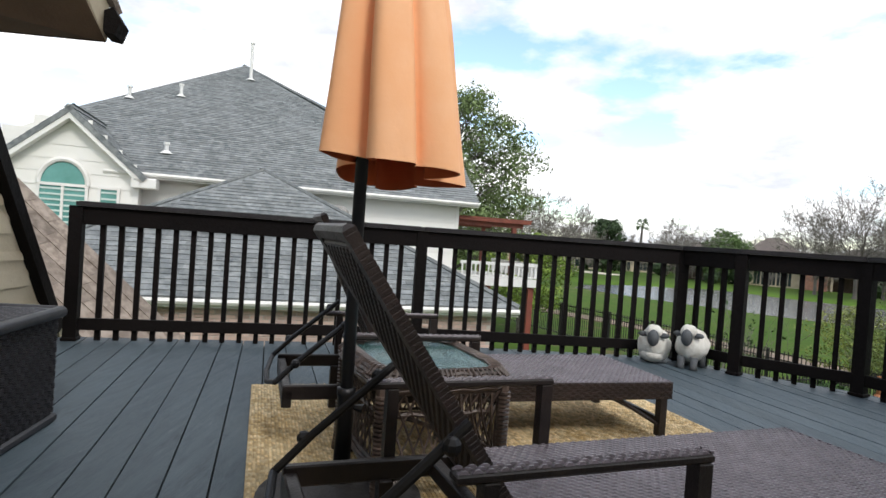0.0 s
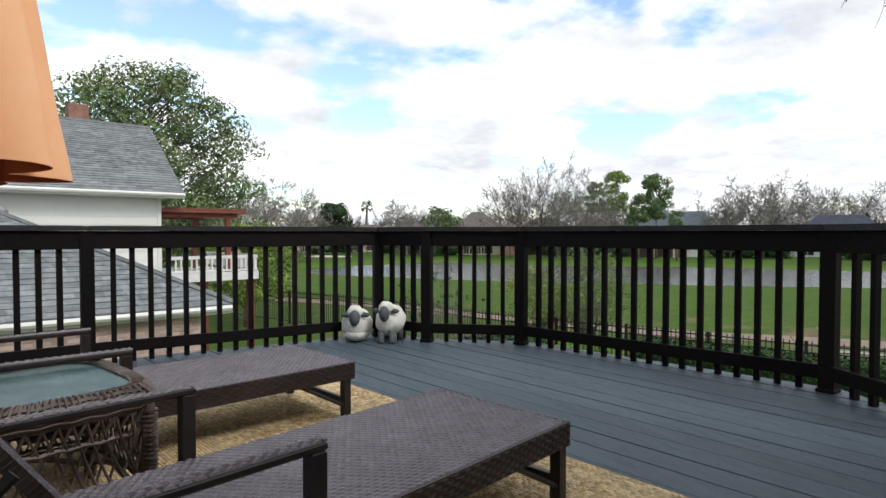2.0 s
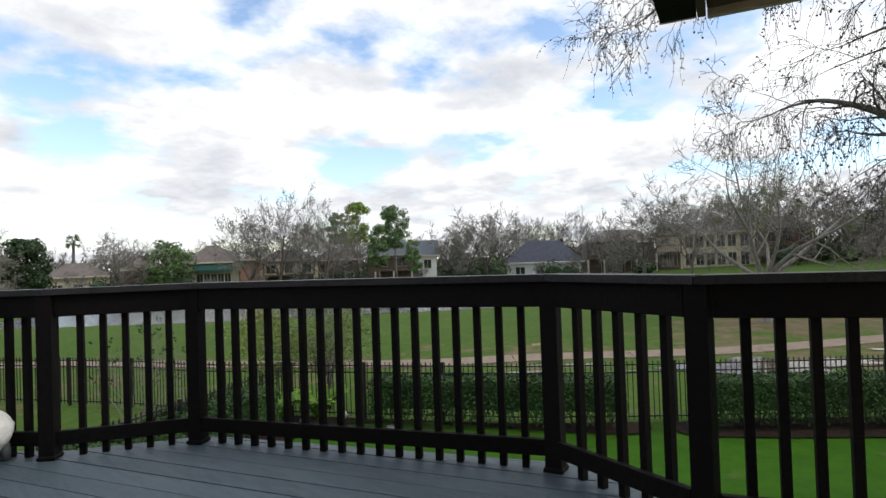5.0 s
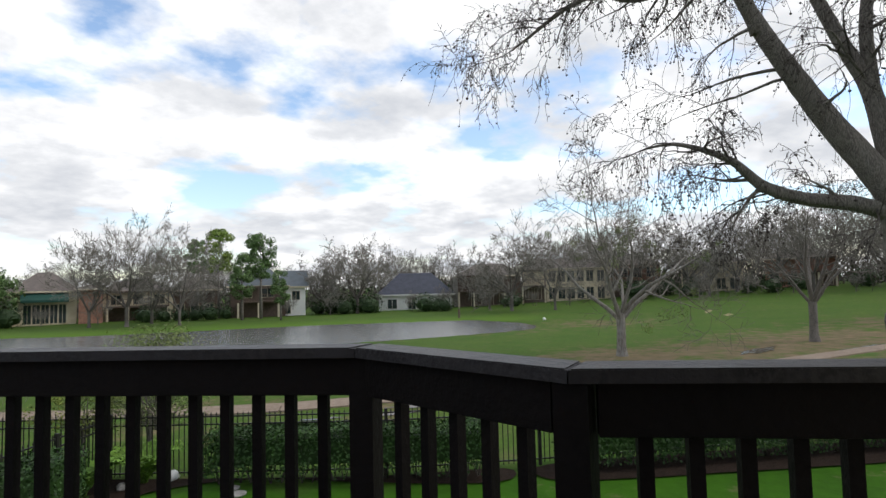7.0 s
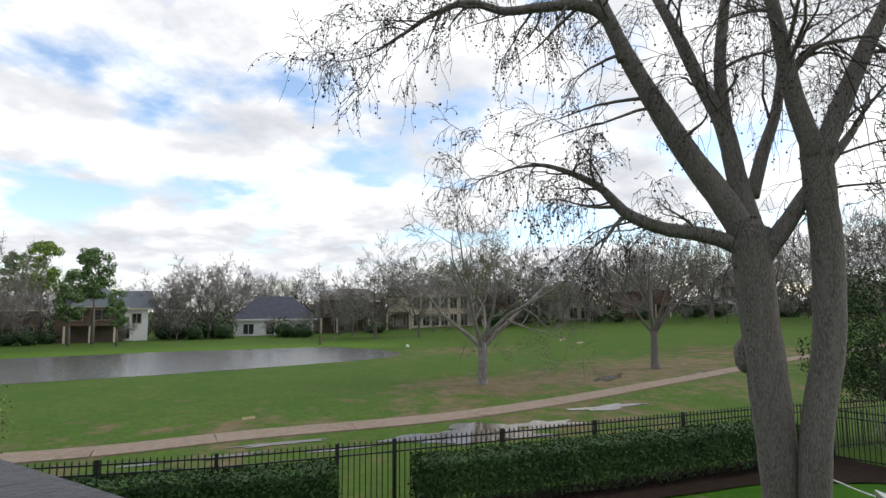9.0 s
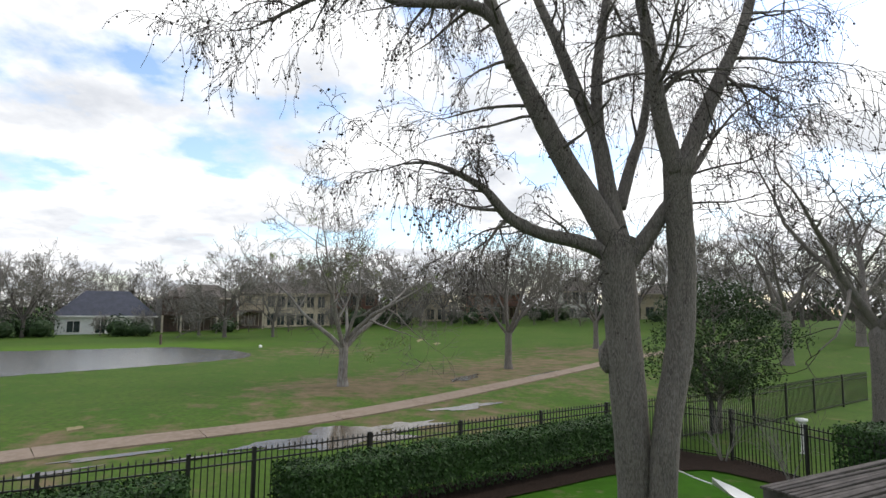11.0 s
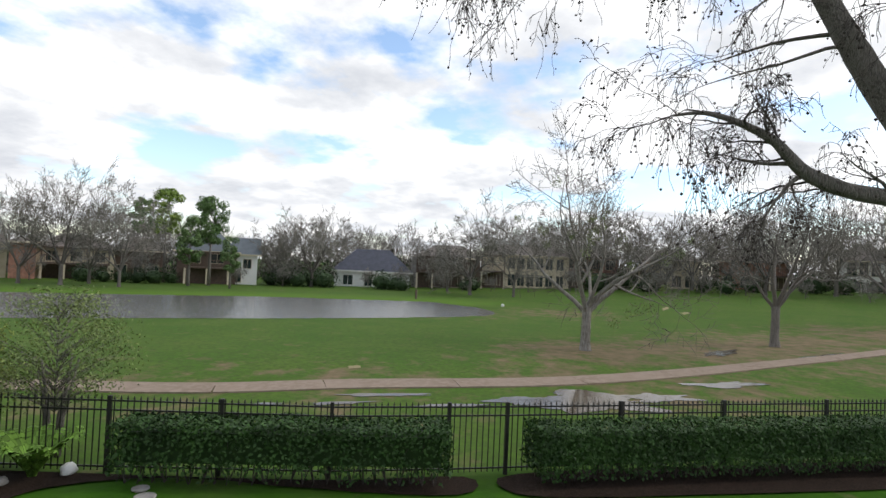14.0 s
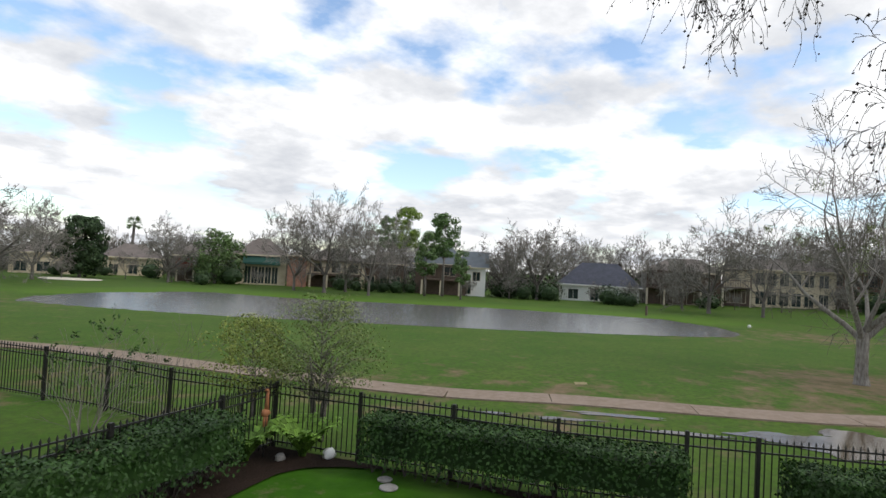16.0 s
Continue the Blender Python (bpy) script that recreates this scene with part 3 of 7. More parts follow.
# ---- deck ----
RAILPTS = [(-3.40, 4.11), (-0.79, 4.90), (1.66, 5.27), (1.99, 4.77), (2.73, 4.29), (3.67, 2.08), (3.40, 1.20), (3.72, 0.42)]
DECK_EDGE = [(-3.8, 3.95), (-3.45, 4.22), (-0.77, 5.03), (1.74, 5.38), (2.07, 4.88), (2.83, 4.38), (3.80, 2.09), (3.53, 1.2), (3.95, 0.1), (3.95, -3.5), (-3.2, -3.5)]
BOARD_DIR = 108.0


def clip(poly, nx, ny, d):
    """The part of a polygon with nx*x + ny*y <= d."""
    out = []
    for (ax, ay), (bx, by) in zip(poly, poly[1:] + poly[:1]):
        da, db = nx * ax + ny * ay - d, nx * bx + ny * by - d
        if da <= 0:
            out.append((ax, ay))
        if (da < 0 < db) or (db < 0 < da):
            k = da / (da - db)
            out.append((ax + k * (bx - ax), ay + k * (by - ay)))
    return out


def deck():
    """Joists, rim and a board for every plank; the boards run along BOARD_DIR."""
    d = thing("deck_floor", 0, 0, 0, label="blue-grey painted wooden deck boards, slightly scuffed", kind="structure")
    part("rim_beam", Mesh().prism([(x * 0.985, y * 0.985) for x, y in DECK_EDGE], -0.30, -0.03), M_RAIL, d, "dark stained rim and joists")
    a = radians(BOARD_DIR)
    ux, uy = math.cos(a), math.sin(a)
    nx, ny = uy, -ux
    w, gap, ph = 0.169, 0.008, -0.020
    ds = [nx * x + ny * y for x, y in DECK_EDGE]
    k = math.floor(min(ds) / w) - 1
    boards = []
    while k * w < max(ds):
        lo, hi = k * w + gap / 2 + ph, (k + 1) * w - gap / 2 + ph
        p = clip(clip(DECK_EDGE, nx, ny, hi), -nx, -ny, -lo)
        if len(p) > 2:
            q = [(x, y) for x, y in p]
            boards.append(Mesh().prism(q, -0.03 + 0.0015 * math.sin(k * 2.7), 0.0 + 0.0012 * math.sin(k * 1.9)))
        k += 1
    for b in boards:
        part("plank", b, M_DECK, d)
    for x, y in ((-3.1, 3.9), (-0.8, 4.7), (1.7, 4.8), (3.5, 2.1), (3.5, -2), (0, 0), (-2.5, 0)):
        part("support_post", Mesh().box(x - 0.07, x + 0.07, y - 0.07, y + 0.07, GROUND, -0.29), M_RAIL, d)
    return d


deck()


def railing():
    """Posts, balusters, plates and the flat cap, segment by segment."""
    r = thing("deck_railing", 0, 0, 0, label="dark brown-black stained wooden deck railing with worn flat cap", category="railing")
    pts = [Vector(p) for p in RAILPTS]
    segs = list(zip(pts[:-1], pts[1:]))
    CT = 1.078
    bal = None
    for i, (a, b) in enumerate(segs):
        t = (b - a).normalized()
        L = (b - a).length
        ang = math.degrees(math.atan2(t.y, t.x))
        n_out = Vector((-t.y, t.x)) if i not in () else None
        base = T(a.x, a.y, 0, ang)
        # cap mitred at both ends
        def mitre(p, tp, tn, off):
            n1, n2 = Vector((-tp.y, tp.x)), Vector((-tn.y, tn.x))
            k = (n1 + n2).normalized()
            return p + k * (off / max(k.dot(n1), 0.3))
        tp = (pts[i] - pts[i - 1]).normalized() if i else t
        tn = (pts[i + 2] - pts[i + 1]).normalized() if i + 2 < len(pts) else t
        q = [mitre(a, tp, t, -0.075), mitre(b, t, tn, -0.075), mitre(b, t, tn, 0.075), mitre(a, tp, t, 0.075)]
        q = [v + (t * (0.0025 if j in (0, 3) else -0.0025)) for j, v in enumerate(q)]
        m = Mesh()
        m.prism([(v.x, v.y) for v in q], CT - 0.038, CT - 0.004)
        c = sum(q, Vector((0, 0))) / 4
        m2 = [(v - c) * 0.985 + c for v in q]
        m.prism([(v.x, v.y) for v in m2], CT - 0.006, CT)
        part("cap", m, M_CAP, r, "worn dark cap board, paint rubbed at its edge")
        for nm, y0, y1, z0, z1 in (("upper_plate", -0.045, -0.007, 0.90, CT - 0.039), ("lower_plate", -0.045, -0.007, 0.085, 0.175)):
            part(nm, Mesh().box(0.05, L - 0.05, y0, y1, z0, z1, 0.003), M_RAIL, r, m=base)
        if bal is None:
            bal = Mesh().box(-0.019, 0.019, -0.006, 0.032, 0.005, CT - 0.045, 0.002).data("baluster", M_RAIL)
        n = max(1, round((L - 0.09) / 0.132))
        step = (L - 0.09) / n
        for k in range(n - 1 if n > 1 else 0):
            x = 0.045 + step * (k + 1)
            part("baluster", bal, M_RAIL, r, m=T(a.x + t.x * x, a.y + t.y * x, -0.06 + 0.004 * math.sin(k * 3.3 + i), ang))
    for i, p in enumerate(pts[:-1]):
        t = (pts[i + 1] - pts[i - 1]) if i else (pts[1] - pts[0])
        ang = math.degrees(math.atan2(t.y, t.x))
        part("post", Mesh().box(-0.046, 0.046, -0.062, 0.030, 0.0, CT - 0.039, 0.004), M_RAIL, r, m=T(p.x, p.y, 0, ang))
        part("post_foot", Mesh().box(-0.055, 0.055, -0.071, 0.037, 0.0, 0.028, 0.006), M_RAIL, r, m=T(p.x, p.y, 0, ang))
    return r


railing()


# ---- deck furniture ----
def weave(x0, x1, y0, y1, z, m, along=0.030, across=0.019, h=0.004):
    """Raised staggered strands on a flat seat."""
    i, x = 0, x0
    while x < x1 - 0.004:
        k, y = 0, y0
        while y < y1 - 0.004:
            o = along * 0.5 if k % 2 else 0.0
            a, b, c, d = x + o + 0.002, min(x + o + along - 0.003, x1), y + 0.0015, min(y + across - 0.0015, y1)
            if b - a > 0.006:
                xm = (a + b) / 2
                m.add([(a, c, z), (b, c, z), (b, d, z), (a, d, z), (xm - 0.005, c + 0.003, z + h), (xm + 0.005, c + 0.003, z + h), (xm + 0.005, d - 0.003, z + h), (xm - 0.005, d - 0.003, z + h)],
                      [(4, 5, 6, 7), (0, 1, 5, 4), (1, 2, 6, 5), (2, 3, 7, 6), (3, 0, 4, 7)])
            y += across
            k += 1
        x += along
        i += 1
    return m


def skirt(x0, x1, z0, z1, m, n=0.05):
    """Overlapping flat strands along a side apron, in local x and z at y=0, facing -y."""
    z, k = z0, 0
    while z < z1 - 0.004:
        x = x0 - (n / 2 if k % 2 else 0)
        while x < x1:
            a, b = max(x + 0.002, x0), min(x + n - 0.002, x1)
            if b - a > 0.01:
                m.add([(a, 0, z + 0.001), (b, 0, z + 0.001), (b, 0, z + 0.012), (a, 0, z + 0.012), ((a + b) / 2, -0.005, z + 0.003), ((a + b) / 2, -0.005, z + 0.010)], [(0, 4, 5, 3), (4, 1, 2, 5), (0, 1, 4), (3, 5, 2)])
            x += n
        z += 0.014
        k += 1
    return m


def lounger(run=-0.46, rise=0.67):
    """A chaise with a flat woven seat, a raised woven back, two arms and a back frame; foot at x=0, head at -x."""
    t = thing("chaise_lounge", 0, 0, 0, label="dark brown wicker chaise lounge with raised back on the jute rug", category="lounge chair", group="pair of chaise lounges")
    W, S = 0.335, 0.312
    m = Mesh()
    for y in (-W, W - 0.03):
        m.box(-2.0, -0.0, y, y + 0.03, S - 0.075, S - 0.012, 0.005)
    m.box(-0.03, 0.0, -W, W, S - 0.075, S - 0.012, 0.005)
    m.box(-2.0, -1.96, -W, W, S - 0.11, S - 0.03, 0.005)
    m.box(-1.56, -1.52, -W, W, S - 0.07, S - 0.02, 0.004)
    part("seat_frame", m, M_FRAME, t)
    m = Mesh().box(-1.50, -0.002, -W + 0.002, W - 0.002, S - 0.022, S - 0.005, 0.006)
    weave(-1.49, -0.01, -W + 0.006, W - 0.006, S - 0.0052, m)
    part("seat", m, M_WEAVE_LIT, t, "woven wicker seat, sky sheen put into its purple-brown")
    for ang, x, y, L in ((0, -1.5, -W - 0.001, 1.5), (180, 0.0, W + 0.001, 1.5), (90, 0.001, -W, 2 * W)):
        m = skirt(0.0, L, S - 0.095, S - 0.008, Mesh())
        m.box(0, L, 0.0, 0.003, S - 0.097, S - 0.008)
        part("side_apron", m, M_WEAVE_SHADE, t, m=T(x, y, 0, ang))
    for x in (-0.045, -1.70):
        for y in (-W + 0.024, W - 0.024):
            part("leg", Mesh().box(x - 0.02, x + 0.02, y - 0.022, y + 0.022, 0.012, S - 0.07, 0.004), M_FRAME, t)
    for y in (-W + 0.02, W - 0.02):
        m = Mesh().tube([(-0.055, y, 0.07), (-0.33, y, S - 0.09)], 0.011, 6)
        part("brace", m, M_FRAME, t)
    part("stretcher", Mesh().box(-0.06, -0.03, -W + 0.04, W - 0.04, 0.08, 0.11, 0.004), M_FRAME, t)
    # raised back
    WB = 0.20
    bx, bz, L = -1.50, S - 0.005, 0.82
    a = math.atan2(rise, run)
    back = part("backrest", Mesh().box(-0.012, 0.012, -WB + 0.03, WB - 0.03, 0.02, L - 0.03, 0.005), M_WEAVE_SHADE, t, m=Matrix.Translation((bx, 0, bz)) @ Euler((0, -(a - radians(90)), 0)).to_matrix().to_4x4())
    m = Mesh()
    for y in (-WB + 0.025, WB - 0.025):
        m.box(-0.014, 0.014, y - 0.021, y + 0.021, -0.02, L - 0.004, 0.006)
    m.box(-0.0155, 0.0155, -WB + 0.005, WB - 0.005, L - 0.03, L + 0.012, 0.01)
    # strands wound round the side rails
    for y in (-WB + 0.025, WB - 0.025):
        z = 0.0
        while z < L - 0.04:
            m.box(-0.0148, 0.0148, y - 0.0218, y + 0.0218, z, z + 0.0115, 0.002)
            z += 0.0135
    part("back_frame", m, M_WEAVE_SHADE, back, "wicker-wound back frame")
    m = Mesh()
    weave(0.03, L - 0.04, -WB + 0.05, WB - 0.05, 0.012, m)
    part("back_weave", m, M_WEAVE_LIT, back, m=Matrix(((0, 0, 1, 0), (0, 1, 0, 0), (1, 0, 0, 0), (0, 0, 0, 1))))
    # the rear of the back takes the darker tone, its shade painted in
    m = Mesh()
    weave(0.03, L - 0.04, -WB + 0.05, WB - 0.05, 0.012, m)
    part("back_weave", m, M_WEAVE_SHADE, back, m=Matrix(((0, 0, -1, 0), (0, 1, 0, 0), (1, 0, 0, 0), (0, 0, 0, 1))))
    # arms
    for y in (-W - 0.012, W + 0.012):
        arm = part("armrest", Mesh().box(-1.76, -1.12, y - 0.021, y + 0.021, 0.507, 0.530, 0.006), M_FRAME, t)
        m = Mesh()
        weave(-1.76, -1.12, y - 0.020, y + 0.020, 0.5295, m, 0.03, 0.0135, 0.006)
        part("arm_weave", m, M_WEAVE_LIT, arm, "woven wicker on the arm")
        part("arm_post", Mesh().box(-1.162, -1.122, y - 0.02, y + 0.02, S - 0.09, 0.508, 0.004), M_FRAME, t)
        part("arm_post", Mesh().box(-1.70, -1.665, y - 0.018, y + 0.018, 0.012, 0.508, 0.004), M_FRAME, t)
    # tubular prop that holds the back
    for y in (-W + 0.06, W - 0.06):
        m = Mesh().tube([(-1.70, y, 0.60), (-1.79, y, 0.52), (-1.93, y, 0.40), (-2.03, y, 0.30)], 0.0125, 8)
        part("back_strut", m, M_METAL, t)
    part("strut_bar", Mesh().tube([(-2.03, -W + 0.06, 0.30), (-2.06, -0.1, 0.26), (-2.06, 0.1, 0.26), (-2.03, W - 0.06, 0.30)], 0.0125, 8), M_METAL, t)
    m = Mesh()
    for y in (-W + 0.04, W - 0.04):
        for x, z in ((-1.745, 0.56), (-1.95, 0.385)):
            part("knob", Mesh().ball((x, y, z), 0.021, 8, 5), M_METAL, t)
    return t


# ---- rug under the furniture ----
def rug():
    """A jute rug: a backing with rows of plaited cord, its corners square."""
    c0, c1 = (1.695, 1.15), (1.018, 3.15)
    ang = math.degrees(math.atan2(c1[1] - c0[1], c1[0] - c0[0]))
    w, L = 3.05, 2.52
    m = Mesh().box(0, w, 0, L, 0.001, 0.006, 0.002)
    rnd = random.Random(4)
    y = 0.006
    while y < L - 0.012:
        x = 0.004
        k = 0
        while x < w - 0.01:
            d = rnd.uniform(0.022, 0.034)
            x1 = min(x + d, w - 0.003)
            h = 0.0095 + rnd.uniform(0, 0.003)
            m.add([(x, y, 0.006), (x1, y + 0.003, 0.006), (x1, y + 0.014, 0.006), (x, y + 0.011, 0.006), ((x + x1) / 2, y + 0.005, h), ((x + x1) / 2, y + 0.010, h)], [(0, 1, 4), (1, 2, 5, 4), (2, 3, 5), (3, 0, 4, 5)])
            x += d
        y += 0.0165
    solo("rug", m, M_RUG, "tan braided jute rug with ribbed rows under the loungers", "rug", m=T(c0[0], c0[1], 0.0012, ang))


rug()
L1 = lounger()
L1.matrix_basis = T(1.061, 1.774, 0.013, 22.6)
L2 = lounger(-0.36, 0.735)
L2.matrix_basis = T(0.62, 3.10, 0.013, 19)


def side_table():
    """A square wicker table with an inset glass top and a lattice skirt flaring to its foot."""
    t = thing("side_table", -0.585, 2.08, 0, 24, label="brown wicker side table with rippled glass top between the loungers", category="side table")
    hx, hy, H = 0.27, 0.335, 0.50
    m = Mesh()

    def ring(ax, ay, z, r, n=40, rr=None):
        pts = []
        for k in range(n + 1):
            a = 2 * math.pi * k / n
            c, s = math.cos(a), math.sin(a)
            p = 5.0
            q = (abs(c) ** p + abs(s) ** p) ** (-1 / p)
            pts.append((ax * c * q, ay * s * q, z + (0.003 * math.sin(k * 3.1))))
        return pts
    for j, (d, z) in enumerate(((0.0, H), (0.012, H - 0.012), (0.018, H - 0.026), (0.016, H - 0.040), (0.008, H - 0.054), (-0.003, H - 0.066), (-0.02, H + 0.004), (-0.038, H + 0.004))):
        m.tube(ring(hx + d, hy + d, z, 0), 0.0085, 5, cap=False)
    # twisted strands across the rim
    for k in range(96):
        a = 2 * math.pi * k / 96
        c, s = math.cos(a), math.sin(a)
        q = (abs(c) ** 5 + abs(s) ** 5) ** (-0.2)
        p0 = ((hx - 0.04) * c * q, (hy - 0.04) * s * q, H + 0.010)
        p1 = ((hx + 0.024) * c * q * 1.0, (hy + 0.024) * s * q, H - 0.02 + 0.008 * math.sin(k))
        m.tube([p0, ((p0[0] + p1[0]) / 2, (p0[1] + p1[1]) / 2, H + 0.014), p1], 0.006, 5, cap=False)
    part("woven_rim", m, M_WICK, t)
    part("glass_top", Mesh().box(-hx + 0.045, hx - 0.045, -hy + 0.045, hy - 0.045, H - 0.006, H + 0.002, 0.002), M_GLASST, t, "blue-green rippled glass panel")
    m = Mesh()
    n = 44
    for k in range(n):
        for d in (-1, 1):
            pts = []
            for j in range(5):
                f = j / 4
                a = 2 * math.pi * (k + d * f * 2.4) / n
                c, s = math.cos(a), math.sin(a)
                q = (abs(c) ** 6 + abs(s) ** 6) ** (-1 / 6)
                z = H - 0.07 - f * 0.26
                w = 1 - 0.10 * math.sin(f * math.pi * 0.8) + (0.004 * d)
                pts.append((hx * w * c * q, hy * w * s * q, z))
            m.tube(pts, 0.0048, 4, cap=False)
    for z, w in ((H - 0.15, 0.93), (H - 0.325, 0.96), (H - 0.345, 0.97), (H - 0.36, 0.975)):
        m.tube(ring(hx * w, hy * w, z, 0), 0.008, 5, cap=False)
    part("lattice_skirt", m, M_WICK, t)
    for sx in (-1, 1):
        for sy in (-1, 1):
            m = Mesh()
            m.tube([(sx * hx * 0.9, sy * hy * 0.9, H - 0.05), (sx * hx * 0.86, sy * hy * 0.87, 0.24), (sx * hx * 0.93, sy * hy * 0.95, 0.014)], [0.02, 0.018, 0.02], 8)
            z = 0.03
            while z < H - 0.08:
                m.tube([(sx * hx * 0.9, sy * hy * 0.91, z), (sx * hx * 0.9, sy * hy * 0.91, z + 0.008)], 0.026, 7)
                z += 0.016
            part("leg", m, M_WICK, t)
    m = Mesh()
    for s in (-1, 1):
        m.tube([(s * hx * 0.9, -hy * 0.9, 0.07), (s * hx * 0.86, -hy * 0.4, 0.13), (s * hx * 0.84, 0, 0.16), (s * hx * 0.86, hy * 0.4, 0.13), (s * hx * 0.9, hy * 0.9, 0.07)], 0.012, 6)
        m.tube([(-hx * 0.9, s * hy * 0.9, 0.07), (-hx * 0.4, s * hy * 0.86, 0.13), (0, s * hy * 0.84, 0.16), (hx * 0.4, s * hy * 0.86, 0.13), (hx * 0.9, s * hy * 0.9, 0.07)], 0.012, 6)
    part("arched_stretcher", m, M_WICK, t)


side_table()


def umbrella():
    """A closed market umbrella: pole in a round base, canvas hanging in deep folds with a ragged hem."""
    t = thing("patio_umbrella", -0.82, 1.75, 0, 0, label="closed orange canvas patio umbrella on a dark pole", category="umbrella")
    base = part("base", Mesh().lathe([(0.02, 0.012), (0.285, 0.012), (0.30, 0.022), (0.295, 0.045), (0.24, 0.06), (0.12, 0.07), (0.05, 0.085), (0.045, 0.09)], 36), M_STONEB, t, "round dark stone-look base", smooth=False)
    part("base_tube", Mesh().lathe([(0.031, 0.088), (0.031, 0.40), (0.034, 0.405), (0.034, 0.43), (0.02, 0.432)], 18), M_METAL, t, smooth=True)
    part("clamp_knob", Mesh().tube([(0.03, 0, 0.36), (0.07, -0.01, 0.36)], [0.009, 0.02], 8), M_METAL, t)
    part("pole", Mesh().lathe([(0.023, 0.09), (0.023, 2.62), (0.01, 2.64)], 18), M_POLE, t, smooth=True)
    ribs = 6
    n = 144
    rows = 26
    rnd = random.Random(9)

    def cloth(shrink):
        vs, fs = [], []
        for j in range(rows + 1):
            f = j / rows
            z = 2.60 - 1.33 * f
            r0 = (0.05 + 0.165 * f ** 0.8) * shrink
            for k in range(n):
                a = 2 * math.pi * k / n
                u = abs(math.sin(3 * a + 0.25 * math.sin(2 * a + 1)))
                deep = 0.52 + 0.08 * math.sin(a * 2 + 1)
                r = r0 * (1.04 - deep + deep * 1.35 * u ** 0.62)
                r += (0.012 * math.sin(9 * a + 2 + 3 * f) + 0.010 * noise.noise(Vector((a * 3, f * 4, 2.5)))) * min(1, f * 2)
                back = 0.5 + 0.5 * math.sin(a)
                hem = 0.075 * back + 0.05 * math.cos(a * 1.0 + 0.9) * (1 - back) + 0.03 * back + 0.010 * math.sin(3 * a + 1)
                q = max(0.0, (f - 0.6) / 0.4)
                vs.append((0.03 + 0.085 * f + r * math.cos(a), -0.01 + r * math.sin(a), z - hem * q * q))
        for j in range(rows):
            for k in range(n):
                a, b = j * n + k, j * n + (k + 1) % n
                fs.append((a, a + n, b + n, b) if shrink == 1 else (b, b + n, a + n, a))
        return Mesh().add(vs, fs)
    can = part("canopy", cloth(1), M_FABRIC, t, "folded peach-orange canvas canopy with frayed hem", smooth=True)
    # second sheet just inside, coloured for the light that comes through the cloth
    part("lining", cloth(0.975), M_CANVAS_INNER, can, "underside of the canvas, light through the cloth painted red", smooth=True)
    for k in range(ribs):
        a = 2 * math.pi * (k + 0.4) / ribs
        part("rib", Mesh().tube([(0.03 * math.cos(a), 0.03 * math.sin(a), 2.58), (0.13 + 0.10 * math.cos(a), 0.085 * math.sin(a), 1.36)], 0.006, 5), M_METAL, t)
    part("finial", Mesh().lathe([(0.012, 2.62), (0.03, 2.64), (0.034, 2.67), (0.02, 2.70), (0.005, 2.71)], 14), M_POLE, t, smooth=True)


umbrella()


def sheep(x, y, rz, s, standing):
    """A garden sheep cast as one plain lumpy figure with a dark face, ears and feet."""
    m = Mesh()
    zb = 0.185 if standing else 0.14
    m.ball((0, 0.03, zb), (0.13, 0.165, 0.135), 22, 16, 0.10)
    m.ball((0, -0.10, zb + 0.12), (0.066, 0.062, 0.055), 14, 10, 0.12)
    wool = len(m.f)
    m.ball((0, -0.15, zb + 0.075), (0.045, 0.05, 0.068), 14, 10)
    for k in (-1, 1):
        m.ball((k * 0.078, -0.105, zb + 0.095), (0.042, 0.016, 0.022), 10, 7)
        if standing:
            m.tube([(k * 0.05, -0.08, 0.10), (k * 0.05, -0.085, 0.03), (k * 0.052, -0.095, 0.0)], [0.032, 0.026, 0.034], 10)
            m.tube([(k * 0.06, 0.12, 0.10), (k * 0.06, 0.12, 0.0)], [0.032, 0.03], 10)
    if not standing:
        m.ball((0, 0.02, 0.07), (0.115, 0.15, 0.07), 18, 10, 0.08)
    me = m.data("garden_sheep", [M_WOOL, M_SFACE], True)
    nf = len(m.f)
    last = (18 * 10) if not standing else 0
    for i, p in enumerate(me.polygons):
        p.material_index = 1 if wool <= i < nf - last else 0
    ob = new("sheep_statue", me)
    ob.matrix_basis = T(x, y, 0.002, rz) @ Matrix.Scale(s, 4)
    tagged(ob, "white garden sheep figure with grey face, standing on the deck corner" if standing else "white garden sheep figure with grey face, lying on the deck", "statue", "pair of garden sheep")


sheep(1.38, 5.05, -22, 1.12, False)
sheep(1.66, 4.91, -36, 1.08, True)


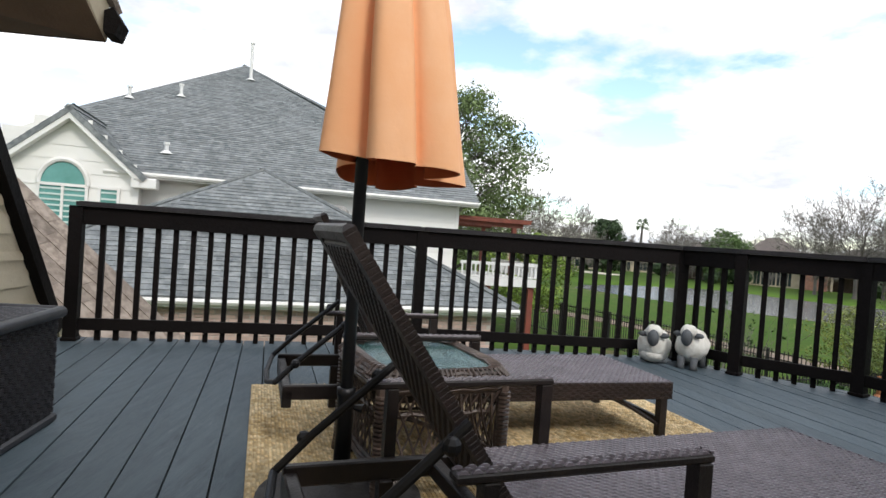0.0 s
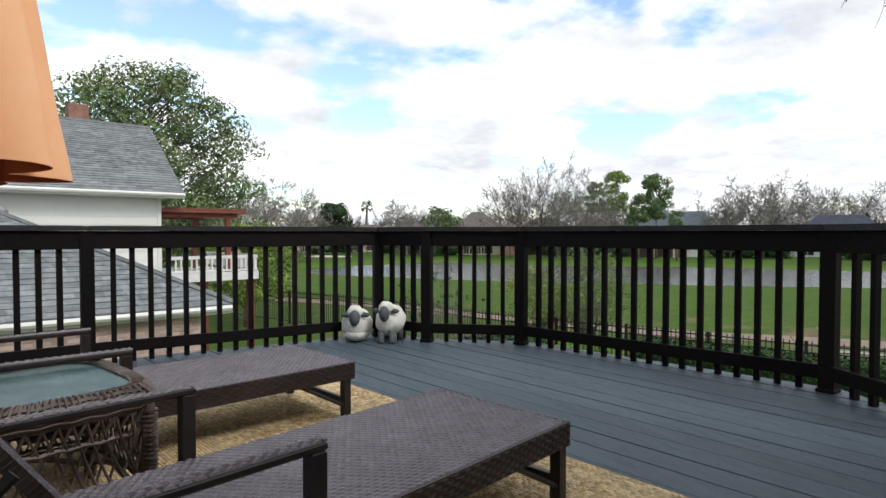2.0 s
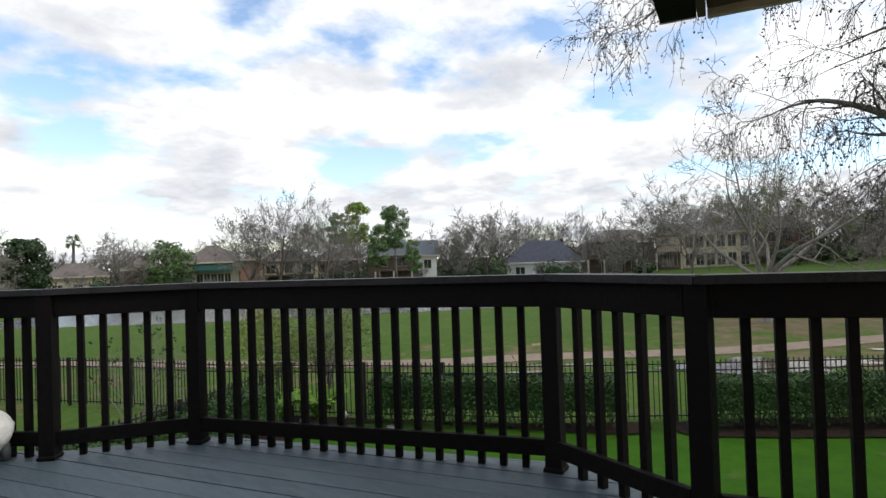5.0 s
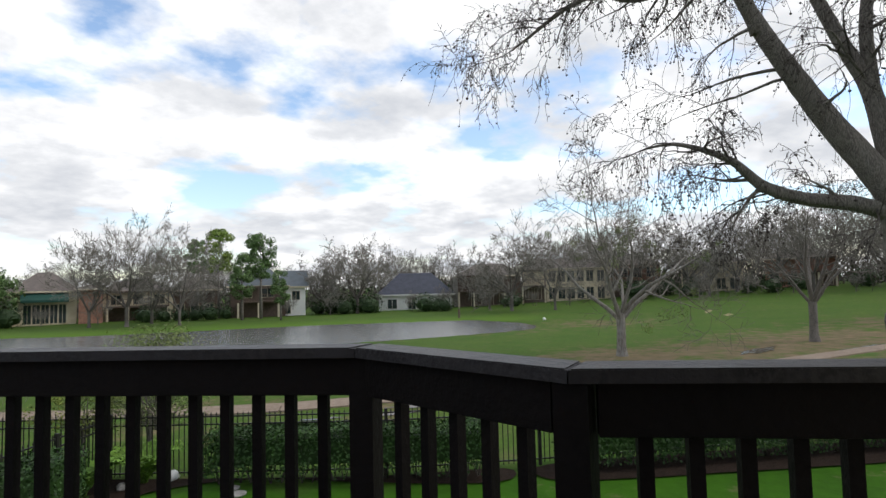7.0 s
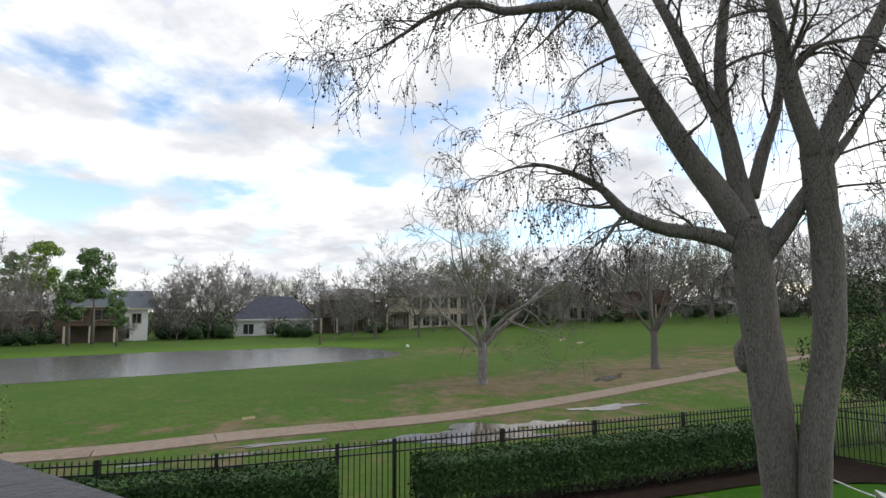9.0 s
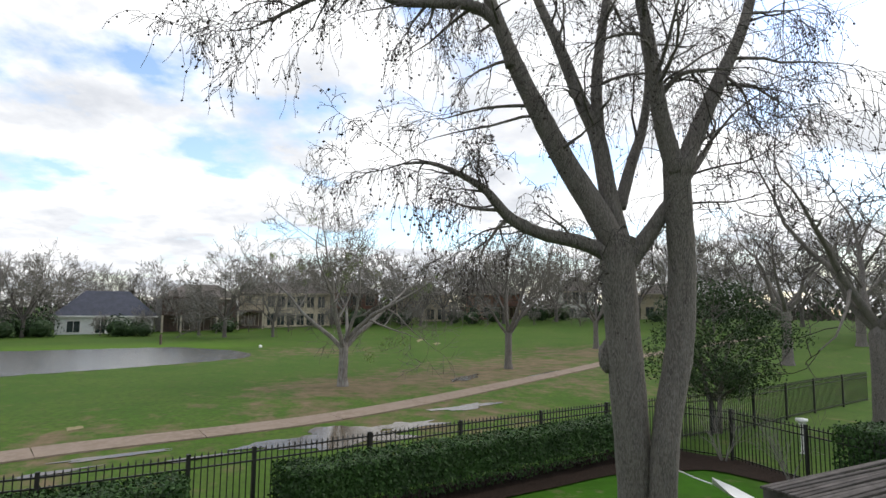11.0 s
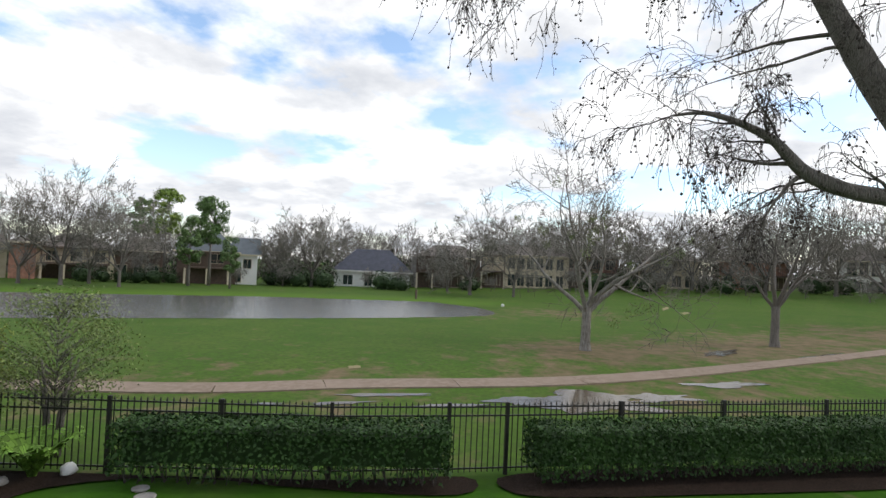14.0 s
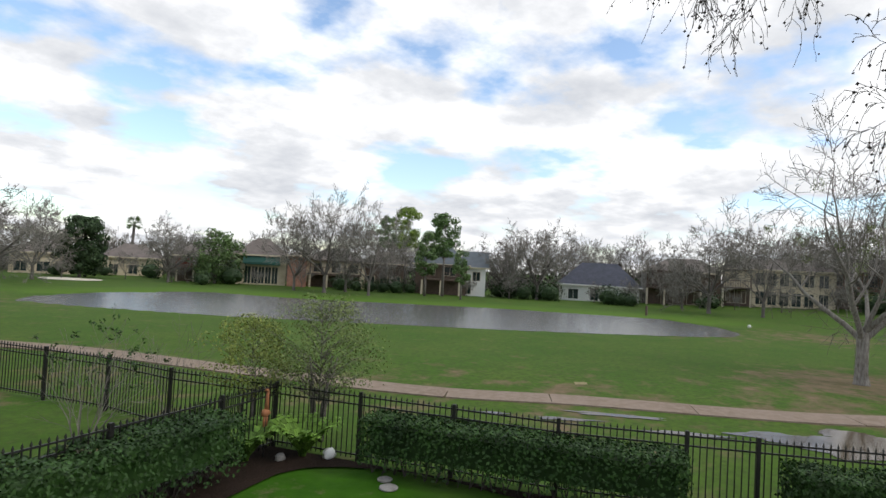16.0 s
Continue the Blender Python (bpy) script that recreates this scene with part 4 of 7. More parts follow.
def deck_box():
    """A resin storage box with a basket-weave body, rolled rim and woven lid."""
    t = thing("storage_box", -2.29, 2.35, 0, -79, label="black resin wicker storage box beside the house wall", category="storage box")
    L, D, H = 1.25, 0.62, 0.545
    part("body", Mesh().box(0.01, L - 0.01, -D + 0.01, -0.012, 0.03, H - 0.05, 0.02), M_BOX, t)

    def basket(L, z0, z1):
        m = Mesh()
        z, k = z0, 0
        while z < z1 - 0.01:
            x = -0.03 if k % 2 else 0.0
            while x < L:
                a, b = max(0, x + 0.004), min(L, x + 0.056)
                if b - a > 0.012:
                    for j in range(3):
                        q = z + 0.002 + j * 0.0085
                        m.add([(a, 0, q), (b, 0, q), (b, 0, q + 0.0075), (a, 0, q + 0.0075), (a + 0.012, -0.011, q + 0.002), (b - 0.012, -0.011, q + 0.002), (b - 0.012, -0.011, q + 0.0065), (a + 0.012, -0.011, q + 0.0065)],
                              [(0, 1, 5, 4), (1, 2, 6, 5), (2, 3, 7, 6), (3, 0, 4, 7), (4, 5, 6, 7)])
                x += 0.06
            z += 0.028
            k += 1
        return m
    part("long_side_weave", basket(L - 0.02, 0.05, H - 0.055), M_BOX, t, m=T(L - 0.01, -0.0115, 0, 180))
    part("end_weave", basket(D - 0.02, 0.05, H - 0.055), M_BOX, t, m=T(0.009, -0.01, 0, -90))
    part("end_weave", basket(D - 0.02, 0.05, H - 0.055), M_BOX, t, m=T(L - 0.009, -D + 0.01, 0, 90))
    part("plinth", Mesh().box(-0.004, L + 0.004, -D - 0.004, 0.004, 0.001, 0.045, 0.012), M_BOX, t)
    lid = part("lid", Mesh().box(-0.012, L + 0.012, -D - 0.012, 0.012, H - 0.055, H - 0.008, 0.02), M_BOX, t, "woven lid with rolled rim")
    m = Mesh()
    for a, b in (((0, 0), (L, 0)), ((L, 0), (L, -D)), ((L, -D), (0, -D)), ((0, -D), (0, 0))):
        m.tube([(a[0], a[1], H - 0.025), (b[0], b[1], H - 0.025)], 0.027, 10)
    part("rim", m, M_BOX, lid, smooth=True)
    m = Mesh()
    weave(0.03, L - 0.03, -D + 0.03, -0.03, H - 0.009, m, 0.055, 0.028, 0.006)
    part("lid_weave", m, M_BOX, lid)


deck_box()


# ---- own house ----
def lap_wall(name, poly, z_of, L, parent, material, gap=0.19, thick=0.16):
    """Lap siding: overlapping boards on a wall from x=0 to L; z_of(x) is the top at x."""
    z = poly[0]
    k = 0
    while z < poly[1]:
        # where the top is above z
        xs = [L * i / 60 for i in range(61) if z_of(L * i / 60) > z + 0.02]
        if xs and xs[-1] - xs[0] > 0.05:
            a, b = xs[0], xs[-1]
            za, zb = min(z + gap + 0.02, z_of(a)), min(z + gap + 0.02, z_of(b))
            m = Mesh().add([(a, -0.016, z), (b, -0.016, z), (b, -0.004, zb), (a, -0.004, za), (a, 0.01, z), (b, 0.01, z), (b, 0.01, zb), (a, 0.01, za)],
                           [(0, 1, 2, 3), (0, 4, 5, 1), (3, 2, 6, 7), (1, 5, 6, 2), (4, 0, 3, 7), (5, 4, 7, 6)])
            part("siding_board", m, material, parent)
        z += gap
        k += 1


def own_house():
    h = thing("wall_west", 0, 0, 0, label="cream lap-sided gable wall with steep rake beside the deck", kind="structure")
    # wall runs from (-3.65, 4.25) towards the south-east
    ang = math.degrees(math.atan2(1.5 - 4.25, -3.2 + 3.65))
    base = T(-3.66, 4.22, -0.14, ang)
    sl = 1.46

    def top(x):
        return min(0.16 + sl * x, 3.9)
    body = Mesh().add([(0, 0.01, 0), (5.4, 0.01, 0), (5.4, 0.01, 3.9), (2.56, 0.01, 3.9), (0, 0.01, 0.16), (0, -0.15, 0), (5.4, -0.15, 0), (5.4, -0.15, 3.9), (2.56, -0.15, 3.9), (0, -0.15, 0.16)],
                      [(0, 4, 3, 2, 1), (5, 6, 7, 8, 9), (0, 1, 6, 5), (1, 2, 7, 6), (2, 3, 8, 7), (3, 4, 9, 8), (4, 0, 5, 9)])
    part("wall_body", body, M_SIDE_C, h, m=base)
    g = thing("siding", 0, 0, 0, kind="structure")
    g.parent = h
    g.matrix_basis = base @ Matrix.Scale(-1, 4, (0, 1, 0)) @ Matrix.Translation((0, -0.012, 0))
    lap_wall("siding", (0.0, 3.9), top, 5.4, g, M_SIDE_C)
    n = math.hypot(1, sl)
    for nm, o, w, t, mt in (("rake_trim", -0.10, 0.095, 0.050, M_TRIM_C), ("rake_edge", 0.0, 0.10, 0.075, M_RAIL)):
        ox, oz = -sl / n * o, 1 / n * o
        m = Mesh().add([(0 - ox, 0, 0.16 + oz), (2.7 - ox, 0, 0.16 + sl * 2.7 + oz), (2.7 - ox - sl / n * w, 0, 0.16 + sl * 2.7 + oz + w / n), (-ox - sl / n * w, 0, 0.16 + oz + w / n),
                        (0 - ox, t, 0.16 + oz), (2.7 - ox, t, 0.16 + sl * 2.7 + oz), (2.7 - ox - sl / n * w, t, 0.16 + sl * 2.7 + oz + w / n), (-ox - sl / n * w, t, 0.16 + oz + w / n)],
                       [(0, 1, 2, 3), (7, 6, 5, 4), (0, 4, 5, 1), (1, 5, 6, 2), (2, 6, 7, 3), (3, 7, 4, 0)])
        part(nm, m, mt, h, m=base @ Matrix.Translation((0.02, 0.012, 0)))
    # brown shingled lower roof beyond the railing
    shingle_roof("lower_roof", Vector((-5.75, 6.05, 1.62)), Vector((-3.62, 6.70, -0.52)), Vector((-3.95, 4.9, -0.9)), Vector((-6.2, 4.4, 1.0)), M_SH_B, h, 0.16, 0.30)


def shingle_roof(name, a, b, c, d, material, parent, row=0.15, wid=0.30, thick=0.012, label=""):
    """Shingle rows on the four-cornered slope a-b (top or side edge) to d-c; rows run from edge a-d to edge b-c, laid from c-d up to a-b... joined into one mesh."""
    m = Mesh()
    L = ((a - d).length + (b - c).length) / 2
    n = max(2, int(L / row))
    nrm = (b - a).cross(d - a).normalized()
    if nrm.z < 0:
        nrm = -nrm
    m.add([a - nrm * 0.06, b - nrm * 0.06, c - nrm * 0.06, d - nrm * 0.06, a, b, c, d], [(0, 1, 2, 3), (7, 6, 5, 4), (0, 4, 5, 1), (1, 5, 6, 2), (2, 6, 7, 3), (3, 7, 4, 0)])
    rnd = random.Random(len(name) * 7 + n)
    for j in range(n):
        f0, f1 = j / n, (j + 1.12) / n
        f1 = min(f1, 1)
        p0, p1 = d.lerp(a, f0), c.lerp(b, f0)
        q0, q1 = d.lerp(a, f1), c.lerp(b, f1)
        W = (p1 - p0).length
        if W < 0.1:
            continue
        k = max(1, int(W / wid))
        off = rnd.random()
        cuts = [0] + [(i + off) / k for i in range(k) if 0 < (i + off) / k < 1] + [1]
        for s0, s1 in zip(cuts[:-1], cuts[1:]):
            s1 -= 0.004 / W
            h = thick + rnd.uniform(0, 0.006)
            dr = (p0 - q0).normalized() * rnd.uniform(0, 0.015)
            A, B, C, D = p0.lerp(p1, s0) + dr, p0.lerp(p1, s1) + dr, q0.lerp(q1, s1), q0.lerp(q1, s0)
            m.add([A + nrm * 0.001, B + nrm * 0.001, A + nrm * h, B + nrm * h, C + nrm * 0.002, D + nrm * 0.002], [(0, 1, 3, 2), (2, 3, 4, 5), (0, 2, 5), (1, 4, 3)])
    return part(name, m, material, parent, label)


own_house()


# ---- trees and shrubs ----
def perp(d, rnd):
    v = Vector((rnd.gauss(0, 1), rnd.gauss(0, 1), rnd.gauss(0, 1)))
    v -= d * v.dot(d)
    return v.normalized()


def grow(wood, twig, tips, p, d, L, r, lev, rnd, up=0.12, spread=0.75, kids=(3, 5), wig=0.22, rmin=0.004, seg=5, thin=0.03, droop=0.0):
    """A limb from p along d, with wiggle, and its side shoots, down to lev 0."""
    pts, rads = [p.copy()], [r]
    n = seg if lev > 0 else 3
    q, dd = p.copy(), d.copy()
    for i in range(n):
        dd = (dd + perp(dd, rnd) * wig * rnd.random() + Vector((0, 0, up - (droop if lev <= 1 else 0)))).normalized()
        q = q + dd * (L / n)
        pts.append(q.copy())
        rads.append(max(r * (1 - 0.72 * (i + 1) / n), rmin))
    (wood if r > thin else twig).tube(pts, rads, 7 if r > 0.09 else 5 if r > 0.03 else 3, cap=False)
    if lev == 0:
        tips.append((q, dd))
        return
    k = rnd.randint(*kids)
    for j in range(k):
        f = 0.28 + 0.72 * (j + rnd.random() * 0.8) / k
        i = min(int(f * n), n - 1)
        o = pts[i].lerp(pts[i + 1], f * n - i)
        dn = (pts[i + 1] - pts[i]).normalized()
        cd = (dn * (1 - spread * 0.5) + perp(dn, rnd) * spread).normalized()
        grow(wood, twig, tips, o, cd, L * rnd.uniform(0.48, 0.72) * (1.1 - 0.35 * f), max(rads[i] * rnd.uniform(0.42, 0.62), rmin), lev - 1, rnd, up, spread, kids, wig, rmin, seg, thin, droop)
    grow(wood, twig, tips, q, dd, L * 0.5, max(rads[-1] * 0.9, rmin), lev - 1, rnd, up, spread, kids, wig, rmin, seg, thin, droop)


def bare_tree(seed, H=10, r=0.28, trunk=1.9, lev=4, spread=0.75, up=0.1, limbs=6, kids=(3, 4), label="", rmin=0.008, wig=0.25, mats=None, lean=0.0, name="bare_tree"):
    """A leafless tree: short trunk, main limbs spreading from its head, and fine twigs."""
    rnd = random.Random(seed)
    wood, twig, tips = Mesh(), Mesh(), []
    trunk_m = Mesh()
    top = Vector((lean, 0, trunk))
    trunk_m.tube([(0, 0, -0.15), (0, 0, 0.05), (lean * 0.2, 0.02, 0.4), (lean * 0.6, 0.0, trunk * 0.65), top, top + Vector((lean * 0.1, 0, 0.35))], [r * 1.5, r * 1.25, r * 1.0, r * 0.9, r * 0.95, r * 0.6], 12)
    for i in range(limbs):
        a = 2 * math.pi * (i + rnd.random() * 0.6) / limbs
        tilt = rnd.uniform(0.35, 1.0) * spread * 1.25
        d = Vector((math.cos(a) * math.sin(tilt), math.sin(a) * math.sin(tilt), math.cos(tilt)))
        grow(wood, twig, tips, top + Vector((0, 0, rnd.uniform(-0.2, 0.25))), d, (H - trunk) * rnd.uniform(0.52, 0.68), r * rnd.uniform(0.42, 0.62), lev, rnd, up, spread, kids, wig, rmin)
    t = thing(name, label=label, category="tree")
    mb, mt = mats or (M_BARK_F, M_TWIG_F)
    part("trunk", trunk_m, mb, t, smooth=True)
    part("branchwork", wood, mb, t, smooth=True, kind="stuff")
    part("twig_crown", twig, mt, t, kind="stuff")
    return t, tips


def leaves(m, c, n, R, size, rnd, squash=1.0, shell=0.5):
    """n small folded leaves in a lumpy clump."""
    for _ in range(n):
        d = Vector((rnd.gauss(0, 1), rnd.gauss(0, 1), rnd.gauss(0, 1))).normalized()
        rr = R * (shell + (1 - shell) * rnd.random() ** 0.5) * (1 + 0.35 * noise.noise(d * 2 + c))
        p = c + Vector((d.x * rr, d.y * rr, d.z * rr * squash))
        a = perp(d, rnd) * size * rnd.uniform(0.6, 1.2)
        b = a.cross((d + perp(d, rnd) * 0.8).normalized()) * 0.55
        m.add([p - a, p + b * 0.9, p + a, p - b * 0.9], [(0, 1, 2, 3)])


def leafy_tree(seed, H, R, material, label, clumps=60, per=110, size=0.10, r=0.14, trunk=1.4, base=0.35, stems=1, name="leafy_tree", squash=0.8, clump=0.24, cone=0.0):
    """A leafed tree: tapered trunk and limbs with many leaf clumps and gaps between."""
    rnd = random.Random(seed)
    t = thing(name, label=label, category="tree")
    wood, crown = Mesh(), Mesh()
    z0 = H * base
    for s in range(stems):
        a = 2 * math.pi * s / stems + 0.4
        o = 0.12 * (stems > 1)
        top = Vector((math.cos(a) * R * 0.25 * (stems > 1), math.sin(a) * R * 0.25 * (stems > 1), H * 0.62))
        wood.tube([(o * math.cos(a), o * math.sin(a), -0.1), (o * math.cos(a) * 1.4, o * math.sin(a) * 1.4, z0 * 0.6), top * 0.6 + Vector((0.05, 0.04, 0)), top], [r * 1.3, r, r * 0.7, r * 0.35], 8)
    k = 0
    while k < clumps:
        a, f = rnd.uniform(0, 2 * math.pi), rnd.random()
        z = z0 + (H - z0) * f
        prof = math.sin(math.pi * min(max(0.10 + 0.84 * f, 0), 1)) ** 0.55 * (1 - cone * f)
        rad = R * prof * rnd.uniform(0.35, 0.92)
        c = Vector((rad * math.cos(a), rad * math.sin(a), z))
        start = Vector((0, 0, max(z - rad * 0.7, z0 * 0.7)))
        wood.tube([start, start.lerp(c, 0.5) + Vector((0, 0, 0.06)), c], [r * 0.22, r * 0.14, r * 0.05], 4, cap=False)
        leaves(crown, c, per, R * clump * rnd.uniform(0.7, 1.25), size, rnd, squash)
        k += 1
    part("trunk", wood, M_BARK, t, smooth=True)
    part("crown", crown, material, t)
    return t


VIEW = (3.85, 1.75)


def at(az, dist, rz=0.0, s=1.0, dz=0.0):
    """A pose on the land at a bearing and distance from the deck corner."""
    x, y = VIEW[0] + dist * math.cos(radians(az)), VIEW[1] + dist * math.sin(radians(az))
    return T(x, y, ground_z(x, y) + dz, rz) @ Matrix.Scale(s, 4)


def big_tree():
    """The forked tree beside the deck, with long drooping shoots that carry seed balls."""
    t = thing("shade_tree", 14.09, -1.65, G, label="tall bare forked tree with ridged bark and hanging seed balls", category="tree")
    base = Vector((3.86, 1.71, 1.167))

    def far(p):
        return tuple(base + (Vector(p) - base) * 1.10)
    o = Vector((14.09, -1.65, G))
    A = [(13.20, -1.31, -3.00), (13.17, -1.30, -2.06), (13.06, -1.21, -0.74), (12.95, -1.03, 0.46), (12.87, -0.89, 1.31), (12.81, -0.84, 1.99), (12.81, -0.84, 2.34)]
    B = [(13.10, -1.42, -3.00), (13.06, -1.40, -2.06), (12.90, -1.48, -0.69), (12.74, -1.61, 0.33), (12.57, -1.70, 1.33), (12.46, -1.58, 1.97), (12.35, -1.58, 2.78), (12.30, -1.54, 3.44)]
    limbs = {
        "A1": ([(12.81, -0.84, 1.99), (12.69, -0.47, 2.66), (12.55, 0.02, 3.40), (12.37, 0.43, 4.10), (12.20, 0.79, 4.76), (12.05, 1.05, 5.33), (11.89, 1.32, 6.04), (11.79, 1.52, 6.92)], 0.238, 0.062),
        "A1L": ([(13.01, 0.77, 5.14), (12.88, 0.97, 5.72), (12.73, 1.37, 6.02), (12.5, 2.0, 5.97), (12.29, 2.59, 5.89), (12.07, 3.11, 6.0), (11.89, 3.62, 5.8), (11.73, 4.11, 5.45), (11.6, 4.47, 5.18)], 0.120, 0.014),
        "A2": ([(12.80, -0.87, 2.08), (12.81, -0.67, 2.96), (12.81, -0.52, 3.84), (12.82, -0.24, 4.54), (12.82, 0.07, 5.38), (12.81, 0.42, 6.21), (12.78, 0.79, 7.27)], 0.185, 0.053),
        "A2b": ([(12.82, -0.55, 3.75), (12.82, -0.51, 4.72), (12.84, -0.61, 5.60), (12.86, -0.74, 6.52), (12.86, -0.65, 7.44)], 0.114, 0.053),
        "A3": ([(12.84, -0.84, 2.78), (12.97, -1.06, 3.48), (13.10, -1.30, 4.14), (13.21, -1.45, 5.07), (13.31, -1.40, 5.95), (13.33, -1.60, 7.00)], 0.114, 0.035),
        "A4": ([(13.77, -1.14, 1.95), (13.65, -0.79, 2.17), (13.44, -0.34, 2.32), (13.2, 0.29, 2.42), (12.98, 0.79, 2.62), (12.83, 1.03, 2.84), (12.7, 1.23, 3.04), (12.51, 1.62, 3.24), (12.32, 2.05, 3.36), (12.16, 2.43, 3.31)], 0.155, 0.016),
        "A5": ([(12.82, -0.92, 1.90), (12.72, -1.23, 2.34), (12.61, -1.48, 2.75), (12.95, -1.88, 3.22), (13.28, -2.35, 3.79)], 0.167, 0.053),
        "B1": ([(12.31, -1.53, 3.22), (12.15, -1.30, 3.88), (11.99, -1.15, 4.54), (11.85, -1.04, 5.07), (11.69, -0.88, 5.77), (11.55, -1.00, 6.65)], 0.163, 0.053),
        "B2": ([(12.31, -1.60, 3.22), (12.36, -1.96, 4.04), (12.41, -2.28, 4.72), (12.47, -2.62, 5.42), (12.50, -2.88, 6.21), (12.54, -3.26, 7.09)], 0.158, 0.053),
        "B3": ([(12.11, -1.28, 4.32), (11.93, -1.50, 4.54), (11.77, -1.80, 4.54), (11.71, -2.14, 4.54)], 0.053, 0.013)}
    A = [(14.06, -1.38, -3.05), (14.01, -1.34, -1.95), (13.92, -1.25, -0.67), (13.82, -1.14, 0.61), (13.75, -1.06, 1.61), (13.71, -1.03, 2.16), far(A[-1])]
    B = [(13.78, -1.68, -3.05), (13.72, -1.68, -1.83), (13.66, -1.77, -0.59), (13.61, -1.99, 0.66), (13.52, -2.03, 1.99), (13.33, -1.93, 2.95), far(B[-1])]
    limbs = {k: (v[0] if k in ("A1L", "A4") else [far(p) for p in v[0]], v[1], v[2]) for k, v in limbs.items()}
    rnd = random.Random(12)

    def rough(pts, r0, r1, n, jit=0.0):
        s = spline([tuple(Vector(p) - o) for p in pts], 5, False)
        k = len(s) - 1
        return s, [(r0 + (r1 - r0) * i / k) * (1 + 0.06 * noise.noise(Vector((i * 0.9, r0 * 9, 0)))) for i in range(k + 1)]
    for nm, pts, r0, r1 in (("trunk", A, 0.300, 0.285), ("trunk", B, 0.225, 0.215)):
        s, rr = rough(pts, r0, r1, 16)
        rr[0] = rr[0] * 1.08
        m = Mesh().tube(s, rr, 18)
        if r0 > 0.29:
            m.ball((far((12.98, -0.64, 0.49))[0] - o.x, far((12.98, -0.64, 0.49))[1] - o.y, far((12.98, -0.64, 0.49))[2] - o.z), (0.13, 0.14, 0.27), 12, 9, 0.35)
        part(nm, m, M_BARK, t, smooth=True)
    wood, twig, tips = Mesh(), Mesh(), []
    for k, (pts, r0, r1) in limbs.items():
        s, rr = rough(pts, r0, r1, 10)
        part("limb", Mesh().tube(s, rr, 12, cap=True), M_BARK, t, smooth=True)
        n = len(s)
        a0 = 0.30 if k in ("A1", "A2", "B1", "B2", "A3", "A5") else 0.12
        cnt = {"A1": 9, "A1L": 20, "A2": 8, "A4": 17, "B1": 8, "B2": 8}.get(k, 6)
        for j in range(cnt):
            f = a0 + (1 - a0) * (j + rnd.random()) / cnt
            i = min(int(f * (n - 1)), n - 2)
            dn = (s[i + 1] - s[i]).normalized()
            side = perp(dn, rnd)
            bias = Vector((-0.35, 0.65, -0.1)) if k in ("A1", "A1L", "A4", "A2", "B1") else Vector((0.1, -0.7, 0.0))
            d = (dn * 0.35 + side * 0.7 + bias * rnd.uniform(0.2, 0.9)).normalized()
            grow(wood, twig, tips, s[i], d, rnd.uniform(0.9, 1.9) * (0.62 if k in ("A4", "A1L") else 1.0), min(rr[i] * 0.5, rnd.uniform(0.022, 0.042)), 3, rnd, -0.03, 0.75, (2, 4), 0.36, 0.0042, 6, 0.03, 0.13)
        grow(wood, twig, tips, s[-1], (s[-1] - s[-2]).normalized(), 0.9 if k in ("A4", "A1L") else 1.4, rr[-1] * 0.9, 3, rnd, 0.0, 0.7, (3, 4), 0.35, 0.0045, 6, 0.03, 0.12)
    part("branchwork", wood, M_BARK, t, smooth=True, kind="stuff")
    part("twig_crown", twig, M_TWIG, t, kind="stuff")
    seeds, strands = Mesh(), Mesh()

    def ball(c, R):
        seeds.add([c + Vector((R, 0, 0)), c + Vector((0, R, 0)), c - Vector((R, 0, 0)), c - Vector((0, R, 0)), c + Vector((0, 0, R)), c - Vector((0, 0, R))],
                  [(0, 1, 4), (1, 2, 4), (2, 3, 4), (3, 0, 4), (1, 0, 5), (2, 1, 5), (3, 2, 5), (0, 3, 5)])
    for q, d in tips:
        u = rnd.random()
        if u < 0.24:
            ball(q + Vector((0, 0, -0.02)), rnd.uniform(0.014, 0.026))
        if u > 0.86:
            # a thin whip that hangs and carries its seed balls one after another
            p, e = q.copy(), (d + Vector((0, 0, -0.8))).normalized()
            pts = [p.copy()]
            for k in range(rnd.randint(3, 6)):
                e = (e + perp(e, rnd) * 0.35 + Vector((0, 0, -0.28))).normalized()
                p = p + e * rnd.uniform(0.08, 0.14)
                pts.append(p.copy())
                if rnd.random() < 0.42:
                    ball(p + perp(e, rnd) * 0.03, rnd.uniform(0.014, 0.023))
            strands.tube(pts, 0.0035, 3, cap=False)
    part("hanging_twig", strands, M_TWIG, t, kind="stuff")
    part("seed_crown", seeds, M_SEED, t, kind="stuff")


big_tree()


def mistletoe(t, tips, rnd, n, s=1.0):
    """Clumps of green mistletoe up in a bare crown."""
    m = Mesh()
    for _ in range(n):
        q, d = tips[rnd.randrange(len(tips))]
        c = q * rnd.uniform(0.5, 0.9) + Vector((0, 0, 0.6))
        leaves(m, c, 110, rnd.uniform(0.16, 0.32) * s, 0.05, rnd)
    part("mistletoe", m, M_LEAF_O, t, "green mistletoe clumps")


